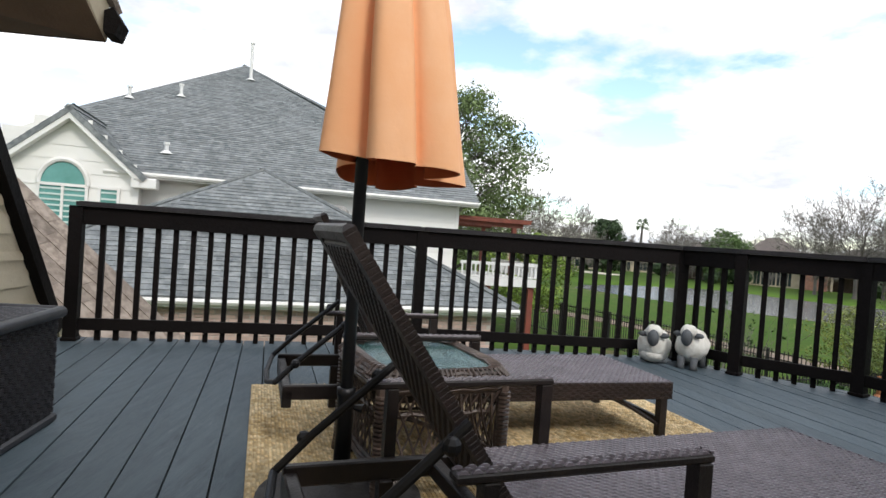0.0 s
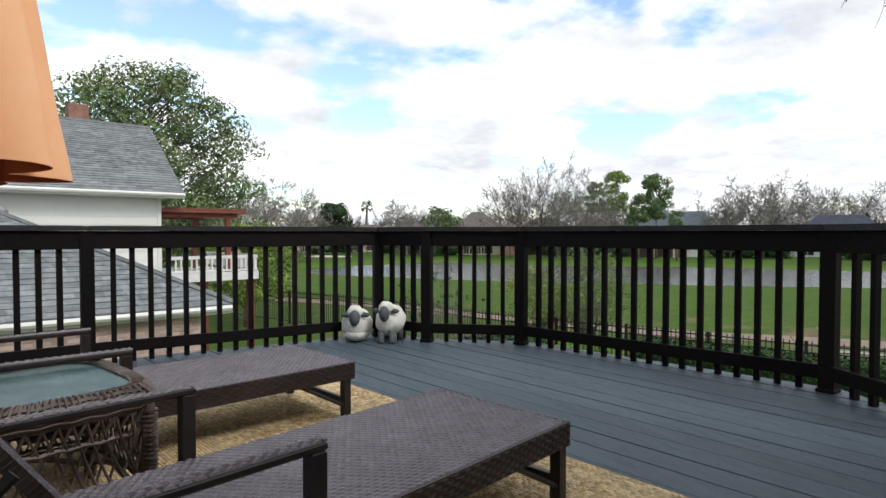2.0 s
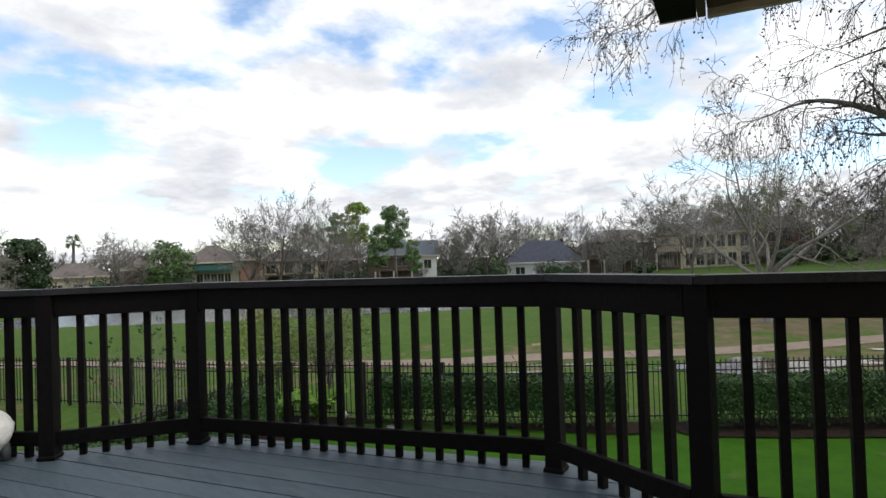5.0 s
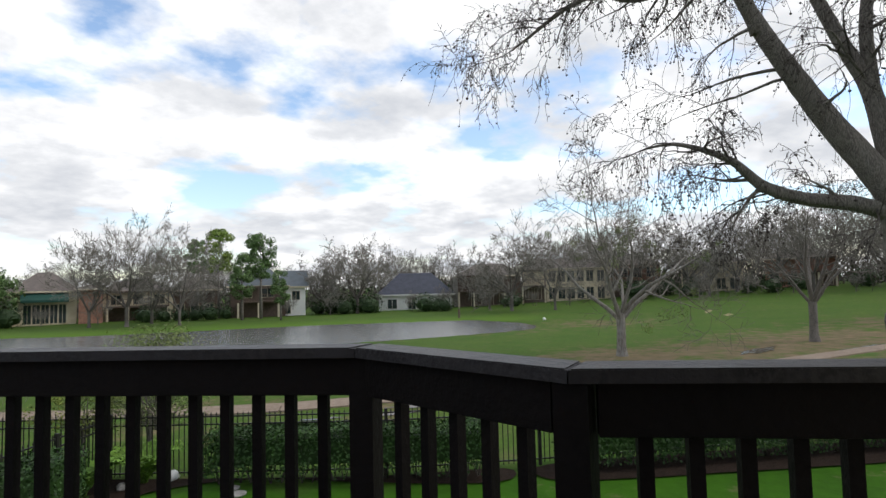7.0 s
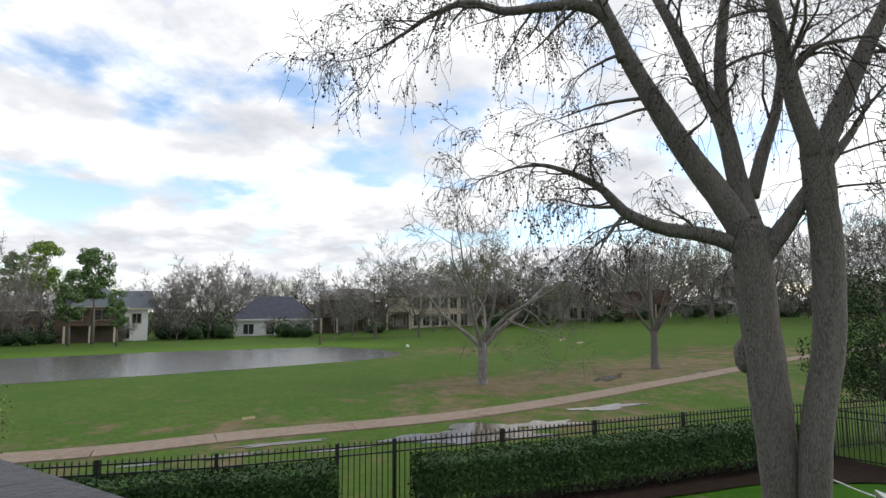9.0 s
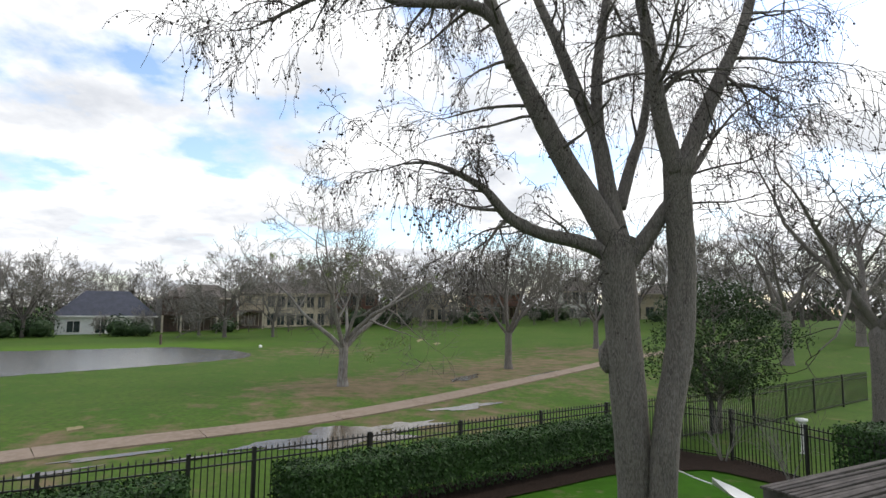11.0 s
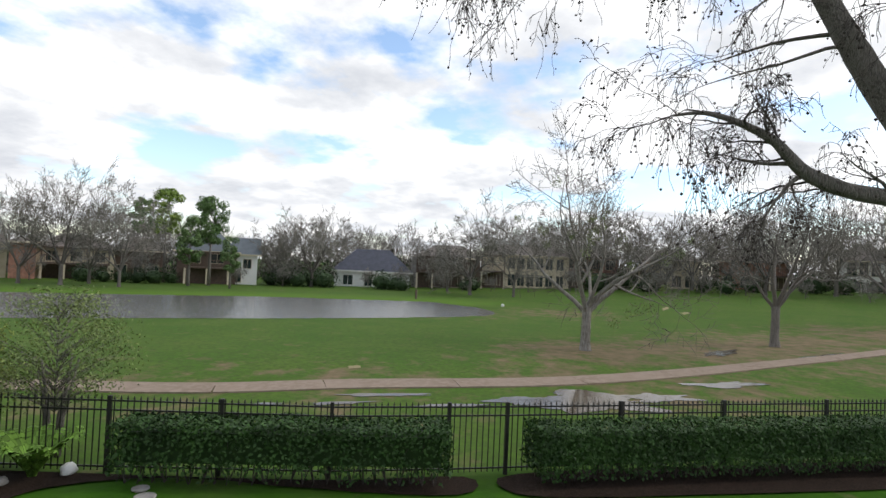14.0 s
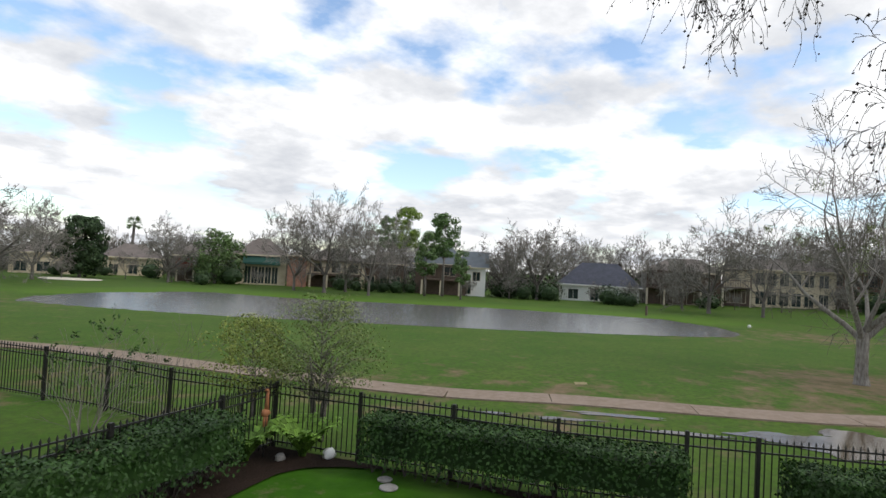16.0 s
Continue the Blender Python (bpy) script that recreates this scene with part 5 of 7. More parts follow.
t2, tips2 = bare_tree(21, 9.9, 0.235, 1.8, 4, 0.92, 0.045, 7, (3, 4), "grey bare tree with mistletoe clumps on the golf course", 0.0085, 0.34, (M_BARK_L, M_TWIG_L))
t2.matrix_basis = T(32.0, 7.4, ground_z(32.0, 7.4))
mistletoe(t2, tips2, random.Random(5), 26, 1.25)
t3, tips3 = bare_tree(33, 9.8, 0.235, 2.2, 4, 0.74, 0.09, 6, (3, 4), "bare tree standing in worn muddy grass", 0.0085, 0.28, (M_BARK, M_TWIG_L))
t3.matrix_basis = T(41.6, -1.1, ground_z(41.6, -1.1))
t4 = copy_thing(t3, T(56.2, -9.7, ground_z(56.2, -9.7), 130))
t4["label"] = "bare tree further along beside the cart path"
# the bark of the crooked dark tree past the yard
t5, tips5 = bare_tree(46, 12.5, 0.34, 3.2, 4, 1.0, 0.03, 6, (2, 3), "crooked dark bare oak beyond the yard corner", 0.014, 0.62, (M_BARK, M_TWIG), name="bare_oak")
t5.matrix_basis = at(-34.5, 27, 40, 1.05)
t6 = copy_thing(t5, at(-28, 46, 200, 1.0))
t7 = copy_thing(t5, at(-33, 62, 90, 1.1))

mag = leafy_tree(8, 5.0, 2.8, M_LEAF_E, "dense dark evergreen tree behind the iron fence", 110, 150, 0.062, 0.09, 1.0, 0.30, 4, "evergreen_tree")
mag.matrix_basis = T(24.9, -7.1, G)
ol = leafy_tree(9, 3.15, 1.75, M_LEAF_O, "airy olive-green small tree in the bed corner", 130, 62, 0.036, 0.05, 0.8, 0.40, 4, "small_olive_tree", 0.7, 0.26)
ol.matrix_basis = T(11.3, 13.6, G)
ol2 = leafy_tree(10, 2.7, 1.15, M_LEAF_Y, "yellow-green airy shrub beside the olive tree", 70, 66, 0.036, 0.03, 0.6, 0.42, 3, "tall_shrub", 0.7, 0.26)
ol2.matrix_basis = T(10.1, 14.6, G)
nt = leafy_tree(11, 11.5, 5.3, M_LEAF_S, "tall half-leafed green tree behind the neighbour's house", 270, 125, 0.115, 0.22, 2.0, 0.25, 1, "leafy_tree", 0.75, 0.16)
nt.matrix_basis = T(-1.4, 31.0, GROUND)
nt2 = leafy_tree(12, 4.3, 2.4, M_LEAF_L, "bright green shrub below the neighbour's deck roof", 46, 120, 0.11, 0.08, 0.8, 0.3, 2, "shrub")
nt2.matrix_basis = T(2.6, 26.5, GROUND)

# far bare trees: four kinds, copied along the far side
kinds = []
for sd, H, sp, lm, lb in ((51, 12.5, 0.75, 7, "grey leafless tree along the far shore"), (52, 13.5, 0.75, 7, "tall thin leafless tree by the far houses"), (53, 11, 0.95, 8, "broad leafless tree in a far garden"), (54, 9.5, 0.85, 6, "leafless reddish-grey tree by a far house")):
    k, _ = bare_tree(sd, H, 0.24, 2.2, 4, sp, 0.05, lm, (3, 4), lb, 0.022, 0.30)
    kinds.append(k)
rnd = random.Random(77)
first = [True] * 4


def far_tree(kind, az, dist, s=1.0):
    m = at(az, dist, rnd.uniform(0, 360), s * ((0.88 if az > 40 else 1.08) if s > 0.6 else 1.0))
    if first[kind]:
        kinds[kind].matrix_basis = m
        first[kind] = False
    else:
        copy_thing(kinds[kind], m)


for kd, az, ds, s in ((2, 84.3, 70, 1.0), (2, 81.5, 78, 0.95), (0, 86.5, 85, 0.9), (2, 71.6, 82, 0.92), (3, 70, 95, 0.8), (0, 66, 110, 0.8), (0, 60.8, 74, 1.05), (1, 58.0, 72, 1.0), (0, 56.0, 76, 1.0), (1, 53.8, 70, 0.9), (0, 62.5, 90, 0.9),
                      (2, 41.0, 86, 1.0), (0, 39.3, 92, 0.95), (2, 37.6, 84, 0.98), (1, 35.6, 105, 0.85), (0, 33.5, 120, 0.9), (0, 31.0, 125, 0.9), (3, 28, 110, 0.85), (3, 26.2, 88, 0.95), (3, 24.6, 80, 0.85), (2, 22.4, 74, 0.95), (0, 19.5, 98, 0.95), (1, 18.2, 72, 0.75), (0, 16.2, 96, 0.95),
                      (2, 13.5, 94, 1.0), (0, 11.4, 88, 1.0), (0, 8.6, 92, 1.0), (2, 6.2, 90, 1.0), (3, 4.4, 84, 1.0), (0, 2.2, 92, 1.05), (2, -0.8, 95, 1.0), (0, -3.6, 86, 1.1), (0, -6.2, 98, 1.1), (2, -8.6, 90, 1.05), (0, -13.2, 90, 1.15), (2, -16.0, 96, 1.1), (1, -18.6, 90, 1.05), (0, -21.5, 84, 1.1),
                      (0, -25, 80, 1.1), (2, -29, 84, 1.1), (0, -33, 72, 1.1), (2, -38, 76, 1.1), (0, 92, 62, 0.8), (2, 89, 90, 1.0), (0, 96, 75, 0.9), (3, 76, 105, 1.0), (0, 46, 110, 1.0), (1, 49, 96, 0.9), (0, 51.5, 92, 1.0)):
    far_tree(kd, az, ds, s)
for i in range(34):
    far_tree(rnd.randrange(4), -42 + i * 4.1 + rnd.uniform(-1, 1), rnd.uniform(112, 150), rnd.uniform(0.8, 1.05))

for i in range(28):
    az = -22 + i * 3.9 + rnd.uniform(-0.6, 0.6)
    far_tree(rnd.choice((0, 2, 3)), az, rnd.uniform(80, 87), rnd.uniform(0.27, 0.42))

ever = leafy_tree(13, 7.4, 3.3, M_LEAF_D, "round dark evergreen magnolia on the far green", 90, 90, 0.26, 0.2, 1.0, 0.10, 1, "magnolia", 0.8, 0.26)
ever.matrix_basis = at(78.3, 88)
bush = leafy_tree(14, 6.8, 3.6, M_LEAF_M, "dark green rounded tree by the far deck", 60, 80, 0.22, 0.2, 1.0, 0.10, 1, "evergreen_tree", 0.8, 0.26)
bush.matrix_basis = at(67.8, 84)
pine = leafy_tree(15, 10.6, 2.3, M_LEAF_P, "tall mid-green conifer on the far shore", 60, 90, 0.17, 0.17, 3.5, 0.50, 1, "conifer", 0.8, 0.28)
pine.matrix_basis = at(46.7, 78, 0, 1.02)
pine2 = leafy_tree(16, 8.0, 1.7, M_LEAF_M, "slim green conifer beside the tall one", 30, 80, 0.2, 0.16, 3.0, 0.35, 1, "conifer", 0.8, 0.34)
pine2.matrix_basis = at(48.4, 76)
pine3 = copy_thing(pine2, at(44.9, 72, 70, 0.72))
lime = leafy_tree(17, 11.8, 2.3, M_LEAF_L, "tall tree with fresh yellow-green leaves", 44, 80, 0.2, 0.16, 4, 0.55, 1, "leafy_tree", 0.8, 0.3)
lime.matrix_basis = at(50.4, 84)
lime2 = leafy_tree(18, 11.0, 1.7, M_LEAF_M, "tall sparse mid-green tree", 30, 70, 0.2, 0.16, 4, 0.6, 1, "leafy_tree", 0.8, 0.3)
lime2.matrix_basis = at(52.2, 88)


def palm(m):
    t = thing("palm_tree", label="fan palm with shaggy head behind far roofs", category="tree")
    part("trunk", Mesh().tube([(0, 0, -0.1), (0, 0, 4), (0.1, 0, 8.2)], [0.3, 0.24, 0.22], 9), M_BARK_F, t)
    c = Mesh()
    r = random.Random(2)
    for i in range(46):
        a, el = r.uniform(0, 6.28), r.uniform(-0.9, 1.3)
        d = Vector((math.cos(a) * math.cos(el), math.sin(a) * math.cos(el), math.sin(el)))
        o = Vector((0.1, 0, 8.3)) + d * 0.8
        for j in range(7):
            e = (d + perp(d, r) * 0.55).normalized() * 0.8
            s = perp(e.normalized(), r) * 0.06
            c.add([o - s, o + e, o + s], [(0, 1, 2)])
        c.tube([(0.1, 0, 8.2), tuple(o)], 0.02, 3, cap=False)
    part("frond_head", c, M_LEAF_M, t)
    t.matrix_basis = m


palm(at(74.6, 112))


def clump(name, poses, material, label, R=1.2, n=420, size=0.12, sq=0.8, cat="bush"):
    me = Mesh()
    r = random.Random(len(label))
    leaves(me, Vector((0, 0, R * sq * 0.72)), n, R, size, r, sq, 0.35)
    me.ball((0, 0, R * sq * 0.62), (R * 0.6, R * 0.6, R * sq * 0.6), 8, 6, 0.3)
    d = me.data(name, material)
    for m in poses:
        tagged(new(name, d), label, cat, "bushes by the far houses").matrix_basis = m


rb = random.Random(31)
clump("bush", [at(az, ds + rb.uniform(-2, 2), rb.uniform(0, 360), rb.uniform(0.8, 1.5)) for az, ds in ((56.5, 82), (55, 80), (53.6, 82), (52.4, 79), (51.2, 80), (49.8, 80), (41.4, 84), (40.2, 85), (38.9, 84), (37.5, 86), (36.4, 84), (31.0, 80), (29.9, 80), (29.0, 79), (23.0, 84), (22.2, 84), (10.6, 84), (8.2, 88), (6.0, 87), (1.2, 88), (-0.6, 88), (-2.6, 90), (-7.2, 92), (-9.2, 96), (-12.4, 96), (-14.2, 94), (-17.5, 92), (-20, 90), (-23, 88), (-26, 86), (68.8, 80), (66.4, 82), (73, 92), (76.5, 94), (80, 92))], M_LEAF_D, "dark green rounded bush by a far house", 1.5, 420, 0.16)


def far_woods():
    """The brown-grey woods and undergrowth behind the far gardens: thin upright twigs and small leaves in lumps."""
    r = random.Random(41)
    wood, green = Mesh(), Mesh()
    for i in range(2300):
        az, ds = r.uniform(-44, 100), r.uniform(100, 128)
        x, y = VIEW[0] + ds * math.cos(radians(az)), VIEW[1] + ds * math.sin(radians(az))
        z, h = ground_z(x, y), r.uniform(2.5, 6.5) * (0.8 + 0.5 * noise.noise(Vector((az * 0.25, 1.7, 0))))
        m = green if r.random() < 0.22 else wood
        for _ in range(16):
            c = Vector((x + r.gauss(0, 0.9), y + r.gauss(0, 0.9), z + h * r.random() ** 1.3))
            d = Vector((r.gauss(0, 0.3), r.gauss(0, 0.3), 1)).normalized() * r.uniform(0.3, 0.9)
            sd = perp(d.normalized(), r) * r.uniform(0.10, 0.28)
            m.add([c - sd, c - d * 0.2, c + sd, c + d], [(0, 1, 2, 3)])
    t = thing("woods", 0, 0, 0, label="grey-brown leafless woods behind the far gardens", kind="stuff")
    part("undergrowth", wood, M_TWIG_B, t, kind="stuff")
    part("evergreen_scrub", green, M_LEAF_D, t, kind="stuff")


far_woods()


def hedge(a, b, w, h, seed, label, lumps=0.06):
    """A clipped hedge: a dark twiggy core under a coat of small leaves, its top a little uneven."""
    a, b = Vector((a[0], a[1], 0)), Vector((b[0], b[1], 0))
    L = (b - a).length
    ang = math.degrees(math.atan2(b.y - a.y, b.x - a.x))
    t = thing("hedge", a.x, a.y, G, ang, label=label, category="hedge")
    r = random.Random(seed)
    wood = Mesh()
    x = 0.2
    while x < L - 0.1:
        for _ in range(3):
            y = r.uniform(-0.2, 0.2)
            wood.tube([(x, y * 0.4, 0), (x + r.uniform(-0.15, 0.15), y, 0.35), (x + r.uniform(-0.25, 0.25), y * 1.5, h * 0.75)], [0.014, 0.010, 0.005], 4, cap=False)
        x += 0.22
    part("stemwork", wood, M_TWIG, t)
    m = Mesh()
    m.box(0.12, L - 0.12, -w * 0.27, w * 0.27, h * 0.38, h * 0.84)
    n = int(L * (w + 2 * h) * 700)
    for _ in range(n):
        u = r.random()
        x = r.uniform(0, L)
        wv = 1 + 0.10 * noise.noise(Vector((x * 1.1, seed, 0.3)))
        hv = h * (1 + lumps * noise.noise(Vector((x * 1.5, seed + 3, 0))))
        if u < 0.42:
            y, z = r.uniform(-w / 2, w / 2) * wv, hv - 0.06 * r.random() - 0.25 * (abs(r.uniform(-1, 1)) ** 6)
            nd = Vector((0, 0, 1))
        elif u < 0.92:
            s = 1 if r.random() < 0.3 else -1
            f = r.random() ** 0.75
            z = hv * (0.12 + 0.86 * f)
            y = s * (w / 2) * wv * (0.82 + 0.18 * math.sin(min(f * 3.0, 1.57))) - s * 0.09 * r.random()
            if f < 0.2 and r.random() < 0.5:
                continue
            nd = Vector((0, s, 0.2))
        else:
            x = r.choice((0.0, L)) + r.uniform(-0.05, 0.05)
            y, z = r.uniform(-w / 2, w / 2), r.uniform(0.25, 1) * hv
            nd = Vector((1, 0, 0))
        p = Vector((x + r.uniform(-0.05, 0.05), y, z + r.uniform(-0.03, 0.03)))
        nd = (nd + Vector((r.gauss(0, 0.5), r.gauss(0, 0.5), r.gauss(0, 0.5)))).normalized()
        aa = perp(nd, r) * r.uniform(0.028, 0.05)
        bb = aa.cross(nd) * 0.6
        m.add([p - aa, p + bb, p + aa, p - bb], [(0, 1, 2, 3)])
    part("foliage", m, M_LEAF_H, t)


hedge((15.05, 4.95), (21.2, -3.05), 1.0, 1.12, 1, "dark green clipped hedge along the iron fence")
hedge((14.0, 6.3), (11.1, 11.35), 1.0, 1.15, 2, "dark green clipped hedge beside the garden gate")
hedge((8.6, 12.5), (3.4, 10.2), 1.1, 1.25, 3, "dark green hedge along the side fence", 0.12)
hedge((18.3, -7.6), (15.0, -9.1), 1.6, 1.55, 4, "dark green hedge behind the garden pavilion", 0.12)


def fern(x, y, s, seed):
    t = Mesh()
    r = random.Random(seed)
    for i in range(30):
        a = 2 * math.pi * i / 30 + r.uniform(-0.1, 0.1)
        L = r.uniform(0.5, 0.8)
        prev = Vector((0, 0, 0.02))
        for j in range(1, 10):
            f = j / 9
            rad = L * math.sin(f * 1.35) * 0.75
            p = Vector((rad * math.cos(a), rad * math.sin(a), 0.62 * L * math.sin(f * 2.1) + 0.03))
            t.tube([prev, p], 0.004, 3, cap=False)
            d = (p - prev).normalized()
            sd = Vector((-math.sin(a), math.cos(a), 0))
            w = 0.10 * math.sin(0.25 + f * 2.8)
            for k in (-1, 1):
                t.add([prev, prev.lerp(p, 0.9), p.lerp(prev, 0.2) + sd * k * w - Vector((0, 0, 0.02)), prev + sd * k * w * 0.95 - Vector((0, 0, 0.015))], [(0, 1, 2, 3)])
            prev = p
    solo("fern", t, M_FERN, "bright yellow-green arching fern in dark mulch", "fern", "ferns in the bed", m=T(x, y, G + 0.03, seed * 50) @ Matrix.Scale(s, 4))


fern(9.35, 13.1, 1.5, 1)
fern(10.45, 12.75, 1.45, 2)
for x, y, s, lb in ((10.85, 12.35, 0.15, "pale rounded stone in the mulch bed"), (9.95, 12.75, 0.11, "grey rounded stone in the mulch bed"), (8.3, 12.95, 0.08, "small pale stone in the mulch bed")):
    solo("stone", Mesh().ball((0, 0, 0.6), (1.1, 0.8, 0.8), 12, 8, 0.3), M_STONE if s < 0.12 else M_WHITE, lb, "stone", "stones in the bed", smooth=True, m=T(x, y, G + 0.02, 20) @ Matrix.Scale(s, 4))


def wispy(x, y, h, seed, label, n=9, leafm=None):
    r = random.Random(seed)
    wood, tw, tips = Mesh(), Mesh(), []
    for i in range(n):
        a = r.uniform(0, 6.28)
        grow(wood, tw, tips, Vector((0.05 * math.cos(a), 0.05 * math.sin(a), 0)), Vector((0.4 * math.cos(a), 0.4 * math.sin(a), 1)).normalized(), h * r.uniform(0.6, 0.9), 0.016, 2, r, 0.02, 0.55, (2, 4), 0.25, 0.003)
    t = thing("bare_shrub", x, y, G, label=label, category="shrub")
    part("stemwork", tw, M_TWIG_F, t)
    if leafm:
        m = Mesh()
        for q, d in tips:
            if q.z > h * 0.6 and r.random() < 0.6:
                leaves(m, q, 7, 0.07, 0.045, r)
        part("leaf_tip", m, leafm, t, kind="stuff")


wispy(6.9, 15.2, 2.1, 3, "wispy shrub with dark leaf tips beyond the side fence", 9, M_LEAF_H)
wispy(9.3, 17.6, 1.9, 4, "thin leafless shrub by the boundary fence", 5)
wispy(20.8, -5.6, 1.7, 5, "leafless stems in the mulch by the fence", 9)
wispy(18.9, -6.4, 1.4, 6, "leafless stems beside the side fence", 7)

# ---- fences ----
def iron_fence(name, pts, label, gate=None, h=1.37, budget=280):
    """Black iron fence with spear-tipped pickets; past the budget the pickets are joined."""
    t = thing(name, pts[0][0], pts[0][1], 0, label=label, category="fence")
    o = Vector((pts[0][0], pts[0][1], 0))
    pk = Mesh().box(-0.009, 0.009, -0.009, 0.009, 0.06, h, 0)
    pk.add([(-0.016, -0.016, h), (0.016, -0.016, h), (0.016, 0.016, h), (-0.016, 0.016, h), (0, 0, h + 0.07)], [(0, 1, 4), (1, 2, 4), (2, 3, 4), (3, 0, 4), (3, 2, 1, 0)])
    data = pk.data("picket", M_BLACKF)
    rest = Mesh()
    P = [Vector((x, y)) for x, y in pts]
    spots = []
    for a, b in zip(P[:-1], P[1:]):
        L, d = (b - a).length, (b - a).normalized()
        ang = math.degrees(math.atan2(d.y, d.x))
        za = G if beyond_fence(a.x, a.y) < 1.5 else ground_z(a.x, a.y)
        for z in (0.12, h - 0.22, h - 0.05):
            part("rail", Mesh().box(0, L, -0.015, 0.015, z, z + 0.03), M_BLACKF, t, m=T(a.x - o.x, a.y - o.y, za, ang))
        n = max(1, round(L / 2.4))
        for k in range(n):
            q = a + d * (L * k / n)
            part("fence_post", Mesh().box(-0.035, 0.035, -0.035, 0.035, -0.05, h + 0.06, 0.006), M_BLACKF, t, m=T(q.x - o.x, q.y - o.y, za, ang))
        x = 0.11
        while x < L - 0.03:
            spots.append((a + d * x, za, ang))
            x += 0.118
    spots.sort(key=lambda s: (s[0] - Vector((5, 3))).length)
    for i, (q, z, ang) in enumerate(spots):
        m = T(q.x - o.x, q.y - o.y, z, ang)
        if i < budget:
            part("picket", data, M_BLACKF, t, m=m)
        else:
            rest.m = m
            rest.add(pk.v, pk.f)
    if rest.v:
        part("picket_run", rest, M_BLACKF, t, kind="stuff")


GA, GB = (14.53, 6.52), (15.23, 5.6)
iron_fence("iron_fence", [(6.15, 22.5), (8.17, 18.58), (8.9, 16.2), (10.28, 13.7), (13.2, 8.35), GA, GB], "black iron picket fence along the golf course")
iron_fence("iron_fence", [(15.25, 5.57), (18.38, 1.63), (21.7, -2.64), (25.8, -8.8), (29.3, -12.9), (33, -17.5)], "black iron picket fence behind the hedge")
iron_fence("iron_fence", [(10.25, 13.65), (8.77, 12.95), (6.58, 11.95), (4.8, 11.2), (2.5, 10.2)], "black iron side fence above the hedge", budget=60)
iron_fence("iron_fence", [(21.9, -4.4), (20.87, -5.87), (18.67, -6.69), (16.3, -7.6)], "black iron side fence with bare shrubs", budget=60)
iron_fence("iron_fence", [(2, 29.5), (6.05, 22.6)], "black iron fence of the next garden", budget=20)


# ---- small garden things ----
def giraffe():
    """A small ornament hung on the fence: a plain clay shape."""
    m = Mesh().ball((0, 0, 0.25), (0.16, 0.10, 0.11), 12, 8, 0.2).tube([(0.02, 0, 0.3), (0.04, 0, 0.62), (0.05, 0, 0.86)], [0.07, 0.045, 0.035], 8).tube([(0.03, 0, 0.86), (-0.08, 0, 0.88)], [0.045, 0.03], 7).tube([(0.05, 0, 0.2), (0.06, 0, -0.12)], [0.04, 0.03], 6).tube([(-0.06, 0, 0.2), (-0.07, 0, -0.12)], [0.04, 0.03], 6)
    solo("animal_ornament", m, M_TERRA, "orange clay long-necked animal ornament by the fence", "ornament", smooth=True, m=T(9.75, 13.1, -2.15, 30) @ Matrix.Scale(0.75, 4))
    solo("ornament_stake", Mesh().tube([(9.75, 13.1, G), (9.75, 13.1, -2.0)], 0.012, 6), M_BLACKF, "thin black metal stake holding the clay ornament", "stake")


giraffe()


def pavilion():
    """A small garden arbor: posts, beams and a roof of weathered slats."""
    t = thing("arbor", 0, 0, 0, label="weathered grey slatted garden arbor roof beside the lawn", category="arbor")
    a = T(10.72, -1.80, 0, math.degrees(math.atan2(-1.75, 1.06)))
    for k in range(40):
        part("slat", Mesh().box(0.0, 3.0, -0.028, 0.028, -0.03, 0.0, 0.004), M_GREYWOOD, t, m=a @ T(0.02 + 0.01 * math.sin(k * 2.2), -0.03 - k * 0.078, -0.75 + 0.004 * math.sin(k), 1.2 * math.sin(k * 1.7)))
    for x in (0.15, 1.5, 2.8):
        part("beam", Mesh().box(x - 0.03, x + 0.03, -3.1, 0.03, -0.93, -0.785, 0.004), M_GREYWOOD, t, m=a)
    for y in (-0.05, -3.0):
        part("cross_beam", Mesh().box(0, 3.0, y - 0.03, y + 0.03, -1.09, -0.935, 0.004), M_GREYWOOD, t, m=a)
        for x in (0.15, 2.8):
            part("arbor_post", Mesh().box(x - 0.05, x + 0.05, y - 0.05, y + 0.05, G, -1.095, 0.006), M_GREYWOOD, t, m=a)


pavilion()


def hammock():
    t = thing("hammock", 13.85, -1.95, 0, label="pale rope hammock tied between tree and arbor", category="hammock")
    a, b = Vector((0, 0, -1.38)), Vector((-1.2, -2.15, -2.05))
    part("rope", Mesh().tube([a, a.lerp(b, 0.11) + Vector((0, 0, -0.01)), a.lerp(b, 0.22)], 0.012, 6), M_WHITE, t)
    vs, fs = [], []
    u = (b - a).normalized()
    s = Vector((-u.y, u.x, 0)).normalized()
    p0, p1 = a.lerp(b, 0.22), Vector((-3.0, -2.9, -1.6))
    for i in range(13):
        f = i / 12
        c = p0.lerp(p1, f) + Vector((0, 0, -0.45 * math.sin(f * math.pi)))
        w = 0.02 + 0.42 * math.sin(f * math.pi) ** 0.5
        for k in range(5):
            e = (k - 2) / 2
            vs.append(c + s * w * e + Vector((0, 0, 0.10 * e * e)))
    for i in range(12):
        for k in range(4):
            q = i * 5 + k
            fs.append((q, q + 1, q + 6, q + 5))
    part("netting", Mesh().add(vs, fs), M_WHITE, t, "pale woven hammock bed", smooth=True)


hammock()


